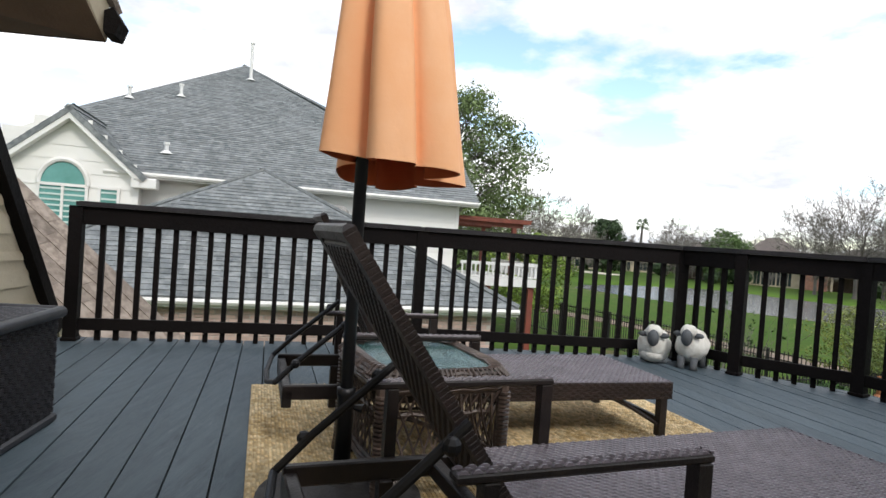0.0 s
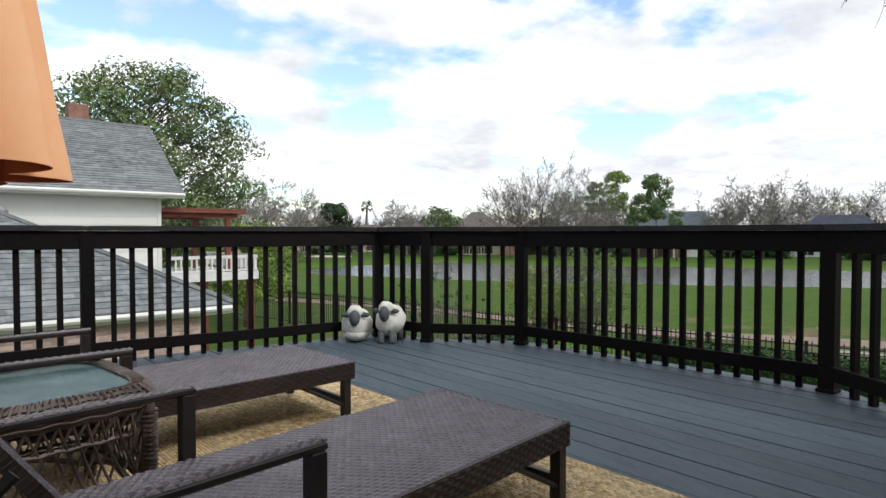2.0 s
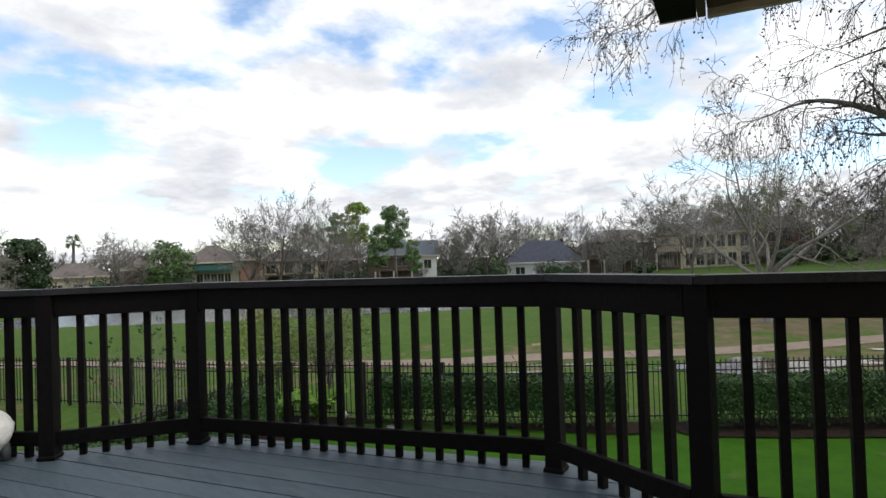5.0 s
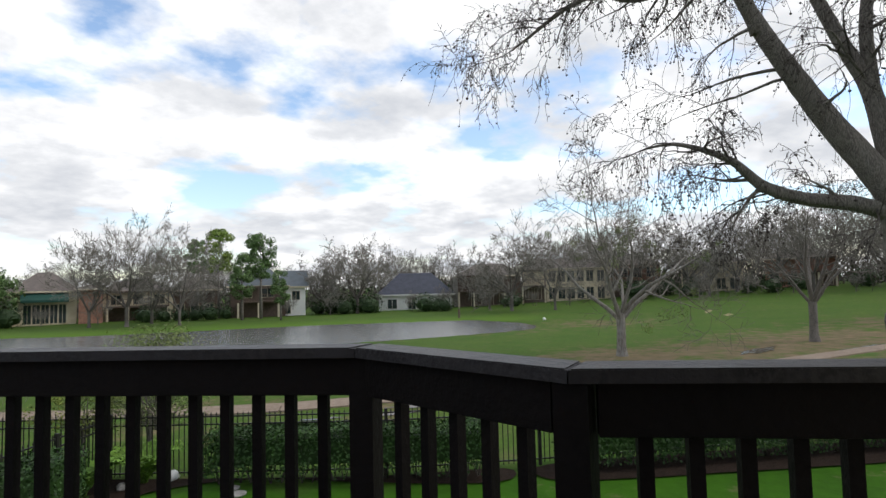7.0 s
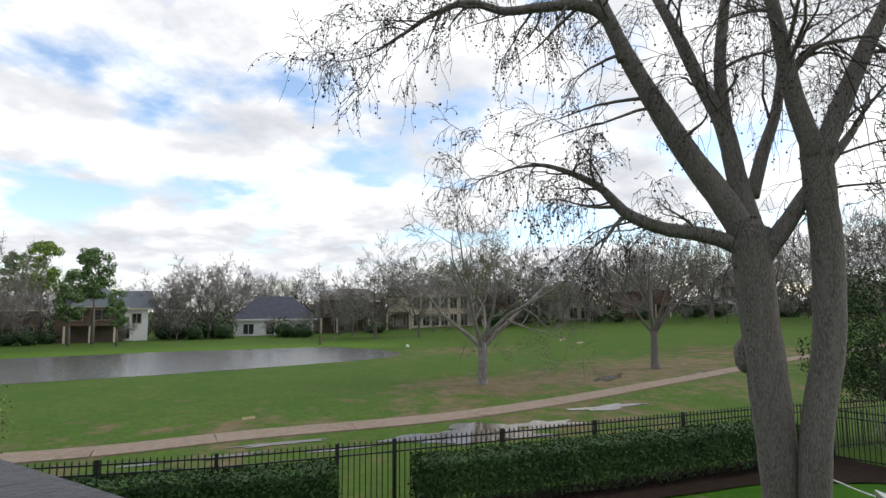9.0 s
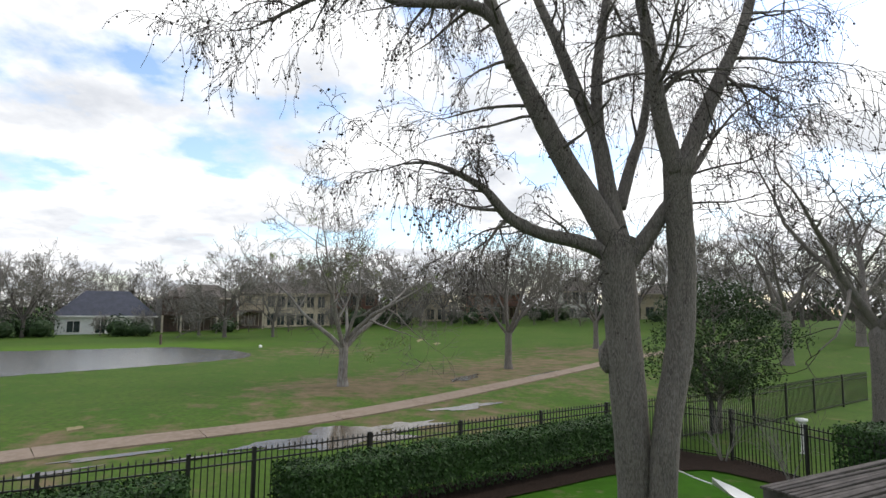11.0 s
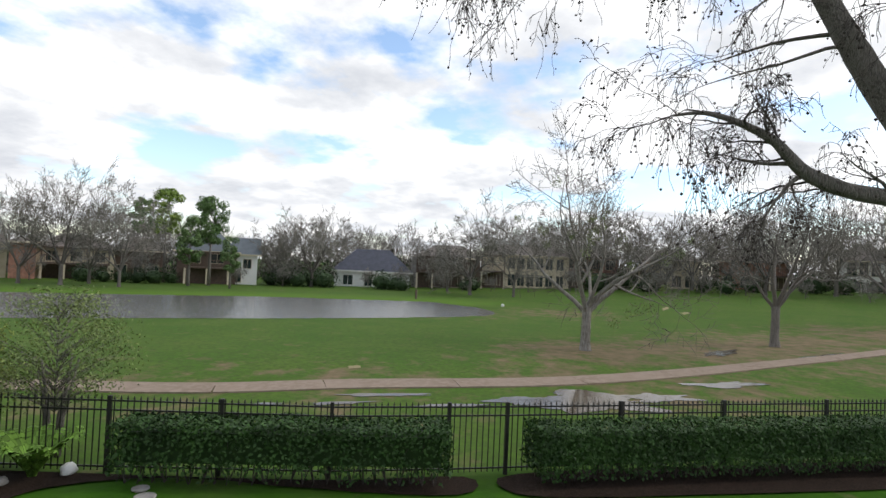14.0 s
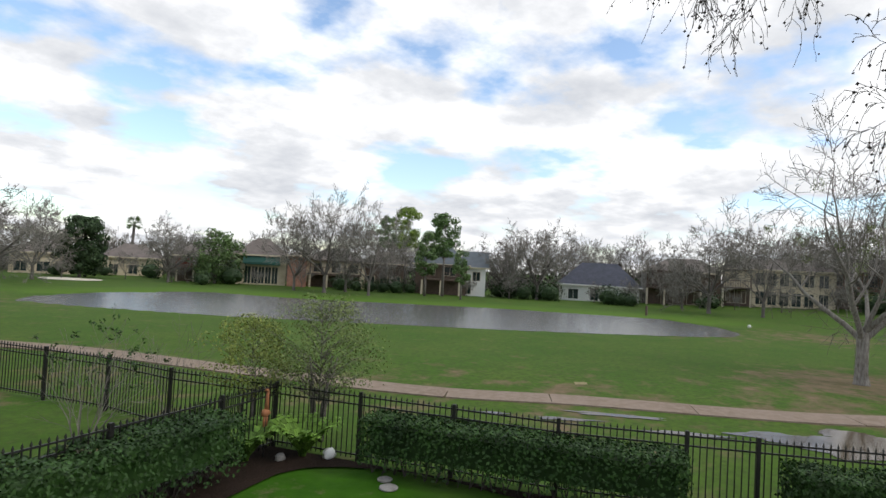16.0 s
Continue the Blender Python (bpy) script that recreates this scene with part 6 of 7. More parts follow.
# ---- the neighbour's house ----
def field(name, poly, org, U, V, material, parent, row=0.15, wid=0.32, seed=1, thick=0.014, label=""):
    """Shingles on a convex roof face: poly in (u, v) with u along the eave and v up the slope from org."""
    U, V, org = Vector(U).normalized(), Vector(V).normalized(), Vector(org)
    N = U.cross(V).normalized()
    if N.z < 0:
        N = -N
    m = Mesh()
    P = [org + U * u + V * v for u, v in poly]
    n = len(P)
    m.add([p - N * 0.10 for p in P] + P, [tuple(range(n - 1, -1, -1)), tuple(range(n, 2 * n))] + [(i, (i + 1) % n, (i + 1) % n + n, i + n) for i in range(n)])
    rnd = random.Random(seed)

    def span(v):
        xs = []
        for (a, b), (c, d) in zip(poly, poly[1:] + poly[:1]):
            if (b - v) * (d - v) < 0:
                xs.append(a + (c - a) * (v - b) / (d - b))
        return (min(xs), max(xs)) if len(xs) > 1 else None
    v0, v1 = min(p[1] for p in poly), max(p[1] for p in poly)
    v = v0 + 0.002
    while v < v1 - 0.04:
        s0, s1 = span(v), span(min(v + row * 1.1, v1 - 0.01))
        if s0 and s1:
            a, b = max(s0[0], s1[0]), min(s0[1], s1[1])
            u = a - rnd.random() * wid
            while u < b:
                w = wid * rnd.uniform(0.8, 1.2)
                q0, q1 = max(u, a), min(u + w - 0.006, b)
                if q1 - q0 > 0.02:
                    h = thick + rnd.uniform(0, 0.008)
                    dv = rnd.uniform(-0.012, 0)
                    A, B = org + U * q0 + V * (v + dv), org + U * q1 + V * (v + dv)
                    C, D = org + U * q1 + V * (v + row * 1.05), org + U * q0 + V * (v + row * 1.05)
                    m.add([A + N * 0.001, B + N * 0.001, A + N * h, B + N * h, C + N * 0.003, D + N * 0.003], [(0, 1, 3, 2), (2, 3, 4, 5), (0, 2, 5), (1, 4, 3)])
                u += w
        v += row
    return part(name, m, material, parent, label)


def siding(parent, x0, x1, y, z0, z1, material, gap, top=None, name="siding_board"):
    """Lap boards on a wall that faces -y; top(z) gives the x span under a gable."""
    z = z0
    while z < z1 - 0.03:
        a, b = (x0, x1) if top is None else top(z + gap * 0.5)
        if b - a > 0.1:
            zt = min(z + gap + 0.015, z1)
            part(name, Mesh().add([(a, y - 0.022, z), (b, y - 0.022, z), (b, y - 0.006, zt), (a, y - 0.006, zt), (a, y, z), (b, y, z), (b, y, zt), (a, y, zt)],
                                  [(0, 1, 2, 3), (4, 5, 1, 0), (3, 2, 6, 7), (1, 5, 6, 2), (4, 0, 3, 7), (7, 6, 5, 4)]), material, parent)
        z += gap


def window(parent, x0, x1, y, z0, z1, glass, frame=M_TRIM_W, bars=1, shutters=0, name="window"):
    w = new(name)
    w.parent = parent
    f = 0.06
    m = Mesh().box(x0 - f, x0, y - 0.05, y, z0 - f, z1 + f).box(x1, x1 + f, y - 0.05, y, z0 - f, z1 + f).box(x0, x1, y - 0.05, y, z1, z1 + f).box(x0, x1, y - 0.05, y, z0 - f, z0)
    for i in range(bars):
        x = x0 + (x1 - x0) * (i + 1) / (bars + 1)
        m.box(x - 0.025, x + 0.025, y - 0.045, y - 0.012, z0, z1)
    part("window_frame", m, frame, w)
    part("pane", Mesh().box(x0, x1, y - 0.012, y - 0.006, z0, z1), glass, w)
    for i in range(shutters):
        z = z0 + (z1 - z0) * (i + 0.5) / shutters
        part("slat", Mesh().box(x0, x1, y - 0.030, y - 0.016, z - 0.022, z + 0.018), M_SHUTTER, w)
    return w


def neighbour():
    h = thing("house", -0.55, 15.52, 0, 18.8, label="neighbour's white-sided house with grey shingle roofs and brick garage", category="house")
    part("wall", Mesh().box(-8.5, 0.0, 0.01, 9.5, GROUND, 1.92), M_SIDE_W, h)
    siding(h, -8.5, 0.0, 0.005, -0.9, 1.86, M_SIDE_W, 0.21)
    part("corner_trim", Mesh().box(-0.07, 0.02, -0.03, 0.06, GROUND, 1.86), M_TRIM_W, h)
    part("soffit", Mesh().box(-8.6, 0.42, -0.40, 0.0, 1.865, 1.885), M_TRIM_W, h)
    part("fascia", Mesh().box(-8.5, 0.42, -0.43, -0.40, 1.84, 1.97), M_TRIM_W, h, "white eaves board")
    part("gutter", Mesh().tube([(-8.4, -0.48, 1.93), (0.42, -0.48, 1.93)], 0.05, 6), M_TRIM_W, h)
    sl = 0.50
    V = Vector((0, 1, sl))
    k = V.length
    # front slope: u from x=-9, v along the slope
    poly = [(-1.6 + 1.6, 0), (9.45, 0), (10.0, 4.35 * k), (6.95, 4.35 * k), (2.9, 10.75 * k), (-1.2, 3.43 * k), (-1.2, 1.2 * k)]
    field("roof", poly, (-9.0, -0.40, 1.98), (1, 0, 0), V, M_SH_G, h, 0.155, 0.34, 3, label="weathered grey shingle roof")
    part("gable_end", Mesh().add([(0.0, 0, 1.9), (0.0, 8.6, 1.9), (0.55, 4, 4.15), (0.0, 0, 1.9)], [(0, 1, 2)]), M_SIDE_W, h)
    part("rear_roof", Mesh().add([(-1.7, 3.95, 4.13), (1.0, 3.95, 4.13), (0.5, 9, 1.9), (-1.7, 9, 1.9), (-6.1, 10.35, 7.28), (-6.1, 14, 5), (-12, 12, 4)], [(0, 1, 2, 3), (4, 0, 3, 5), (4, 5, 6)]), M_SH_G, h)
    part("ridge_cap", Mesh().tube([(-6.1, 10.35, 7.36), (-1.7, 3.97, 4.17), (1.0, 3.97, 4.17)], 0.06, 5), M_SH_G, h)
    part("chimney", Mesh().box(-1.0, -0.5, 4.6, 5.1, 3.4, 4.75, 0.02), M_BRICK_R, h, "small red brick chimney")
    for x, y, hh, r in ((-5.75, 8.3, 1.35, 0.06), (-7.7, 5.3, 0.35, 0.05), (-9.0, 4.55, 0.32, 0.05), (-7.35, 0.75, 0.22, 0.05)):
        z = 1.98 + sl * (y + 0.4)
        p = part("vent_pipe", Mesh().tube([(x, y, z - 0.1), (x, y, z + hh)], r, 10).tube([(x, y, z + hh), (x, y, z + hh + 0.06)], r * 1.5, 10), M_WHITE, h, "white roof vent pipe")
        part("flashing", Mesh().tube([(x, y, z), (x, y, z + 0.08)], [r * 3, r * 1.4], 10), M_WHITE, p)
    # turned-out gable with arched window
    gx0, gx1, gp, gz = -12.4, -8.25, -9.75, 3.30

    def gspan(z):
        if z < 2.0:
            return gx0, gx1 - 0.15
        f = (gz - z) / (gz - 1.95)
        return max(gp - 2.65 * f, gx0), gp + 1.42 * f
    g = new("gable_wing")
    g.location = (0.70, 0.0, -0.10)
    g.parent = h
    part("wall", Mesh().add([(gx0, -0.45, GROUND), (gx1 - 0.15, -0.45, GROUND), (gx1 - 0.15, -0.45, 2.0), (gp, -0.45, gz - 0.03), (gx0, -0.45, 2.0), (gx0, 4, GROUND), (gx1 - 0.15, 4, GROUND), (gx1 - 0.15, 4, 2.0), (gp, 4, gz - 0.03), (gx0, 4, 2.0)], [(0, 1, 2, 3, 4), (9, 8, 7, 6, 5), (1, 6, 7, 2), (0, 4, 9, 5)]), M_SIDE_W, g)
    siding(g, gx0, gx1 - 0.15, -0.46, -0.4, 3.3, M_SIDE_W, 0.29, gspan)
    for sx, a, b in ((1, (gp, gz), (gx1 + 0.05, 1.90)), (-1, (gp, gz), (gx0 - 0.2, 0.8))):
        dx, dz = b[0] - a[0], b[1] - a[1]
        L = math.hypot(dx, dz)
        nx, nz = -dz / L * sx, dx / L * sx
        part("rake_board", Mesh().add([(a[0], -0.72, a[1]), (b[0], -0.72, b[1]), (b[0] - nx * 0.17, -0.72, b[1] - nz * 0.17), (a[0], -0.72, a[1] - 0.24), (a[0], -0.50, a[1]), (b[0], -0.50, b[1]), (b[0] - nx * 0.17, -0.50, b[1] - nz * 0.17), (a[0], -0.50, a[1] - 0.24)],
                                      [(0, 1, 2, 3), (7, 6, 5, 4), (0, 4, 5, 1), (1, 5, 6, 2), (2, 6, 7, 3), (3, 7, 4, 0)]), M_TRIM_W, g)
        field("gable_roof", [(0, 0), (6.0, 0), (6.0, L + 0.05), (0, L + 0.05)], (b[0], -0.74, b[1] + 0.02), (0, 1, 0), (-dx, 0, -dz), M_SH_G, g, 0.155, 0.34, 5 + sx)
    part("corner_trim", Mesh().box(gx1 - 0.25, gx1 - 0.13, -0.50, -0.42, GROUND, 1.95), M_TRIM_W, g)
    part("return_box", Mesh().box(gx1 - 0.25, gx1 + 0.25, -0.72, -0.3, 1.70, 1.93, 0.02), M_TRIM_W, g)
    w = window(g, -10.28, -9.42, -0.49, 0.2, 1.62, M_WINGREEN, M_TRIM_W, 1, 12, "arched_window")
    m, mf = Mesh(), Mesh()
    cx, cz, r = -9.85, 1.66, 0.43
    fan = [(cx + r * math.cos(math.pi * i / 16), cz + r * 1.12 * math.sin(math.pi * i / 16)) for i in range(17)]
    m.add([(x, -0.50, z) for x, z in fan] + [(x, -0.485, z) for x, z in fan], [tuple(range(17)), tuple(range(33, 16, -1))])
    mf.tube([(cx + (r + 0.04) * math.cos(math.pi * i / 16), -0.505, cz + (r + 0.05) * 1.12 * math.sin(math.pi * i / 16)) for i in range(17)], 0.055, 6)
    part("arch_pane", m, M_WINGREEN, w)
    part("arch_trim", mf, M_TRIM_W, w)
    window(g, -9.12, -8.80, -0.49, 0.5, 1.62, M_WINGREEN, M_TRIM_W, 0, 8)
    # garage wing
    gr = new("garage")
    gr.parent = h
    part("wall", Mesh().box(-9.1, -0.92, -5.15, -0.05, GROUND, -0.335), M_MORTAR, gr, "pale pink brick wall")
    part("fascia", Mesh().box(-9.6, -0.5, -5.33, -5.29, -0.35, -0.21), M_TRIM_W, gr)
    part("soffit", Mesh().box(-9.6, -0.5, -5.285, -4.9, -0.33, -0.31), M_TRIM_W, gr)
    part("side_fascia", Mesh().box(-0.52, -0.48, -5.29, 0, -0.35, -0.21), M_TRIM_W, gr)
    part("gutter", Mesh().tube([(-9.6, -5.38, -0.25), (-0.5, -5.38, -0.25)], 0.05, 6), M_TRIM_W, gr)
    s2 = 0.535
    V2 = Vector((0, 1, s2))
    field("roof", [(0, 0), (9.1, 0), (4.55, 4.55 * V2.length)], (-9.6, -5.35, -0.19), (1, 0, 0), V2, M_SH_G, gr, 0.155, 0.34, 11, label="weathered grey shingle roof")
    V3 = Vector((-1, 0, s2))
    field("roof_side", [(0, 0), (5.35, 0), (5.35, 4.55 * V3.length), (4.55, 4.55 * V3.length)], (-0.5, -5.35, -0.19), (0, 1, 0), V3, M_SH_G, gr, 0.155, 0.34, 12)
    part("hip_cap", Mesh().tube([(-9.6, -5.35, -0.16), (-5.05, -0.8, 2.25), (-0.5, -5.35, -0.16)], 0.05, 5), M_SH_G, gr)
    part("ridge_cap", Mesh().tube([(-5.05, -0.8, 2.25), (-5.05, 0, 2.25)], 0.05, 5), M_SH_G, gr)
    tv = part("turbine_vent", Mesh().lathe([(0.10, 0.95), (0.10, 1.25), (0.20, 1.32), (0.21, 1.42), (0.16, 1.50), (0.05, 1.53)], 16, -3.45, -2.1), M_STONE, gr, "grey metal roof turbine vent")
    for i in range(16):
        a = 2 * math.pi * i / 16
        part("vane", Mesh().tube([(-3.45 + 0.2 * math.cos(a), -2.1 + 0.2 * math.sin(a), 1.31), (-3.45 + 0.225 * math.cos(a + 0.2), -2.1 + 0.225 * math.sin(a + 0.2), 1.40), (-3.45 + 0.12 * math.cos(a + 0.3), -2.1 + 0.12 * math.sin(a + 0.3), 1.51)], 0.012, 4), M_STONE, tv)
    b = Mesh().box(-0.098, 0.098, -0.012, 0.0, -0.029, 0.029, 0.004).data("brick", M_BRICK)
    rest = Mesh()
    rnd = random.Random(6)
    cnt = 0
    for j in range(24):
        z = -0.36 - 0.07 * j
        for i in range(39):
            x = -9.0 + 0.21 * i + (0.105 if j % 2 else 0)
            mm = T(x, -5.152, z)
            if x > -1.02:
                continue
            if x > -7.4 and j < 10 and cnt < 290:
                part("brick", b, M_BRICK, gr, m=mm)
                cnt += 1
            else:
                rest.m = mm
                rest.box(-0.098, 0.098, -0.012, 0.0, -0.029, 0.029)
    part("brickwork", rest, M_BRICK, gr, kind="stuff")
    # raised deck with white rail and a stained shade roof
    dk = new("balcony")
    dk.parent = h
    part("floor", Mesh().box(0.04, 2.35, -0.3, 3.2, -0.14, -0.02), M_WHITE, dk, "white painted deck edge")
    part("skirt_board", Mesh().box(0.04, 2.35, -0.34, -0.305, -0.20, 0.02), M_WHITE, dk)
    for a, b_ in (((0.06, -0.30), (2.32, -0.30)), ((2.32, -0.30), (2.32, 3.1))):
        L = math.hypot(b_[0] - a[0], b_[1] - a[1])
        ang = math.degrees(math.atan2(b_[1] - a[1], b_[0] - a[0]))
        part("top_rail", Mesh().box(0, L, -0.03, 0.03, 0.36, 0.44), M_WHITE, dk, m=T(a[0], a[1], 0, ang))
        part("bottom_rail", Mesh().box(0, L, -0.02, 0.02, 0.04, 0.08), M_WHITE, dk, m=T(a[0], a[1], 0, ang))
        for i in range(int(L / 0.12)):
            part("baluster", Mesh().box(-0.018, 0.018, -0.018, 0.018, 0.08, 0.36), M_WHITE, dk, m=T(a[0] + (b_[0] - a[0]) * (i + 0.5) / int(L / 0.12), a[1] + (b_[1] - a[1]) * (i + 0.5) / int(L / 0.12), 0, ang))
    for x, y in ((2.2, -0.15), (2.2, 3.0), (0.9, -0.15)):
        part("post", Mesh().box(x - 0.08, x + 0.08, y - 0.08, y + 0.08, GROUND, -0.145), M_REDWOOD, dk, "red-stained post")
    for x, y in ((1.75, 0.2), (1.75, 2.6)):
        part("shade_post", Mesh().box(x - 0.06, x + 0.06, y - 0.06, y + 0.06, -0.015, 1.40), M_REDWOOD, dk)
    part("shade_beam", Mesh().box(0.02, 2.0, 0.13, 0.25, 1.405, 1.52), M_REDWOOD, dk)
    part("shade_beam", Mesh().box(0.02, 2.0, 2.5, 2.62, 1.405, 1.52), M_REDWOOD, dk)
    for i in range(12):
        part("rafter", Mesh().box(-0.01, 2.15, -0.02, 0.02, 1.525, 1.60), M_REDWOOD, dk, m=T(0.03, 0.02 + 0.26 * i, 0))
    part("shade_roof", Mesh().box(0.0, 2.2, 0.0, 3.0, 1.605, 1.64), M_REDWOOD, dk, "red-stained shade roof")
    for x in (0.5, 1.3, 2.1):
        part("stair_step", Mesh().box(x, x + 0.8, -1.4, -0.4, -1.9 - x * 0.3, -1.84 - x * 0.3), M_REDWOOD, dk)


neighbour()


# ---- the south-east corner of the house, with its eaves ----
def corner():
    """The lap-sided house corner with its corner boards, under low eaves with a gutter end, and an unseen plain wall
    added behind to close and shade the deck.
    """
    h = thing("wall_east", 2.89, 0.50, 0, -15, label="cream lap-sided house corner beside the deck rail", kind="structure")
    part("wall_body", Mesh().box(0.02, 0.42, -2.0, -0.02, 0.0, 1.985), M_SIDE_C, h, "cream wall")
    part("corner_board", Mesh().box(0.0, 0.10, -0.019, 0.0, 0.004, 1.985, 0.002), M_TRIM_C, h, "cream corner board")
    part("corner_board", Mesh().box(-0.002, 0.019, -0.10, -0.0195, 0.004, 1.985, 0.002), M_TRIM_C, h, "cream corner board")
    for k in range(11):
        z = 0.004 + 0.18 * k
        lap = [(0.001, -2.0, z), (0.001, -0.101, z), (0.019, -0.101, z), (0.019, -2.0, z), (0.013, -2.0, z + 0.179), (0.013, -0.101, z + 0.179), (0.019, -0.101, z + 0.179), (0.019, -2.0, z + 0.179)]
        part("siding_board", Mesh().add(lap, [(0, 3, 2, 1), (4, 5, 6, 7), (0, 1, 5, 4), (1, 2, 6, 5), (2, 3, 7, 6), (3, 0, 4, 7)]), M_SIDE_C, h)
    # Unseen wall and roof, added behind the camera to darken the near deck.
    s_ = thing("wall_south", 0, 0, 0, label="plain cream house wall, unseen, added to shade the deck", kind="structure")
    part("wall_body", Mesh().box(-2.85, 2.9, -1.75, -1.55, 0.0, 2.9), M_SIDE_C, s_)
    part("roof", Mesh().box(-2.85, 2.9, -4.2, -1.25, 2.905, 3.0), M_SH_B, s_)
    e = thing("roof_eaves", 2.93, 0.98, 0.10, -75, label="brown soffit and cream fascia with a dark gutter end", kind="structure")
    part("soffit", Mesh().box(0.0, 3.2, -1.3, 0.0, 1.895, 1.91), M_SOFFIT, e)
    part("end_fascia", Mesh().box(0.0, 3.2, 0.004, 0.03, 1.87, 2.03), M_TRIM_C, e)
    part("fascia", Mesh().box(-0.03, -0.004, -1.3, 0.0, 1.87, 2.03), M_SOFFIT, e)
    part("gutter", Mesh().prism([(-0.034, -1.3), (-0.034, 0.0), (-0.15, 0.0), (-0.15, -1.3)][::-1], 1.875, 2.0), M_RAIL, e, "dark metal gutter")
    part("end_cap", Mesh().box(-0.155, -0.034, 0.002, 0.008, 1.872, 2.003, 0.002), M_TRIM_W, e, "pale gutter end cap")
    part("roof", Mesh().box(-0.05, 3.2, -1.3, 0.05, 2.035, 2.07), M_SH_B, e)


corner()


def left_eaves():
    """The gable eaves over the west wall: brown soffit, cream rake board and a dark gutter end."""
    e = thing("roof_overhang", 0, 0, 0, label="brown soffit with cream rake board and dark gutter end", kind="structure")
    # rake end near (-2.2, 2.5) at eye-top height, running back over the wall
    d = Vector((-0.99, -0.12, 0)).normalized()
    q = Vector((0.12, -0.99, 0)).normalized()
    o = Vector((-2.25, 2.50, 1.83))
    up = Vector((0, 0, 1))

    def P(a, b, c):
        return tuple(o + d * a + q * b + up * c)
    part("soffit", Mesh().add([P(0, 0, 0), P(3, 0, 0), P(3, 2.6, 0.0), P(0.22, 2.6, 1.9), P(0, 0, 0.02), P(3, 0, 0.02), P(3, 2.6, 0.02), P(0.22, 2.6, 1.92)], [(0, 1, 2, 3), (7, 6, 5, 4), (0, 4, 5, 1), (3, 7, 4, 0)]), M_SOFFIT, e)
    part("soffit_beam", Mesh().add([P(0.02, 0.0, 0.0), P(3, 0.0, -0.0), P(3, 0.0, 0.30), P(0.35, 0.0, 0.30), P(0.02, 0.03, 0.0), P(3, 0.03, 0.0), P(3, 0.03, 0.30), P(0.35, 0.03, 0.30)], [(0, 1, 2, 3), (4, 7, 6, 5), (0, 4, 5, 1), (3, 2, 6, 7)]), M_SOFFIT, e)
    part("rake_board", Mesh().add([P(0, 0, 0), P(-0.03, 0, 0.12), P(0.10, 2.6, 2.15), P(0.30, 2.6, 1.95), P(0.16, 0, 0.20), P(0.02, 0.02, 0.02)], [(0, 1, 2, 3), (0, 3, 4), (0, 4, 1), (1, 4, 2)]), M_TRIM_C, e)
    part("shingle_edge", Mesh().tube([P(-0.045, 0, 0.15), P(0.08, 2.6, 2.2)], 0.025, 6), M_SH_B, e)
    part("gutter_end", Mesh().add([P(-0.02, -0.01, 0.01), P(-0.075, -0.01, 0.0), P(-0.10, -0.01, 0.07), P(-0.06, -0.01, 0.13), P(-0.02, -0.01, 0.11), P(-0.02, 0.08, 0.03), P(-0.075, 0.08, 0.02), P(-0.10, 0.08, 0.09), P(-0.06, 0.08, 0.15), P(-0.02, 0.08, 0.13)],
                                  [(0, 1, 2, 3, 4), (9, 8, 7, 6, 5), (0, 5, 6, 1), (1, 6, 7, 2), (2, 7, 8, 3), (3, 8, 9, 4)]), M_RAIL, e, "dark gutter end cap")
    part("rafter", Mesh().tube([P(0.3, 0.1, 0.1), P(0.5, 2.6, 1.9)], 0.04, 4), M_SOFFIT, e)
    part("roof_deck", Mesh().add([P(-0.04, 0, 0.17), P(3, 0, 0.35), P(3, 2.6, 2.3), P(0.10, 2.6, 2.22), P(-0.04, 0, 0.19), P(3, 0, 0.37), P(3, 2.6, 2.32), P(0.10, 2.6, 2.24)], [(0, 1, 2, 3), (7, 6, 5, 4)]), M_SH_B, e)


left_eaves()


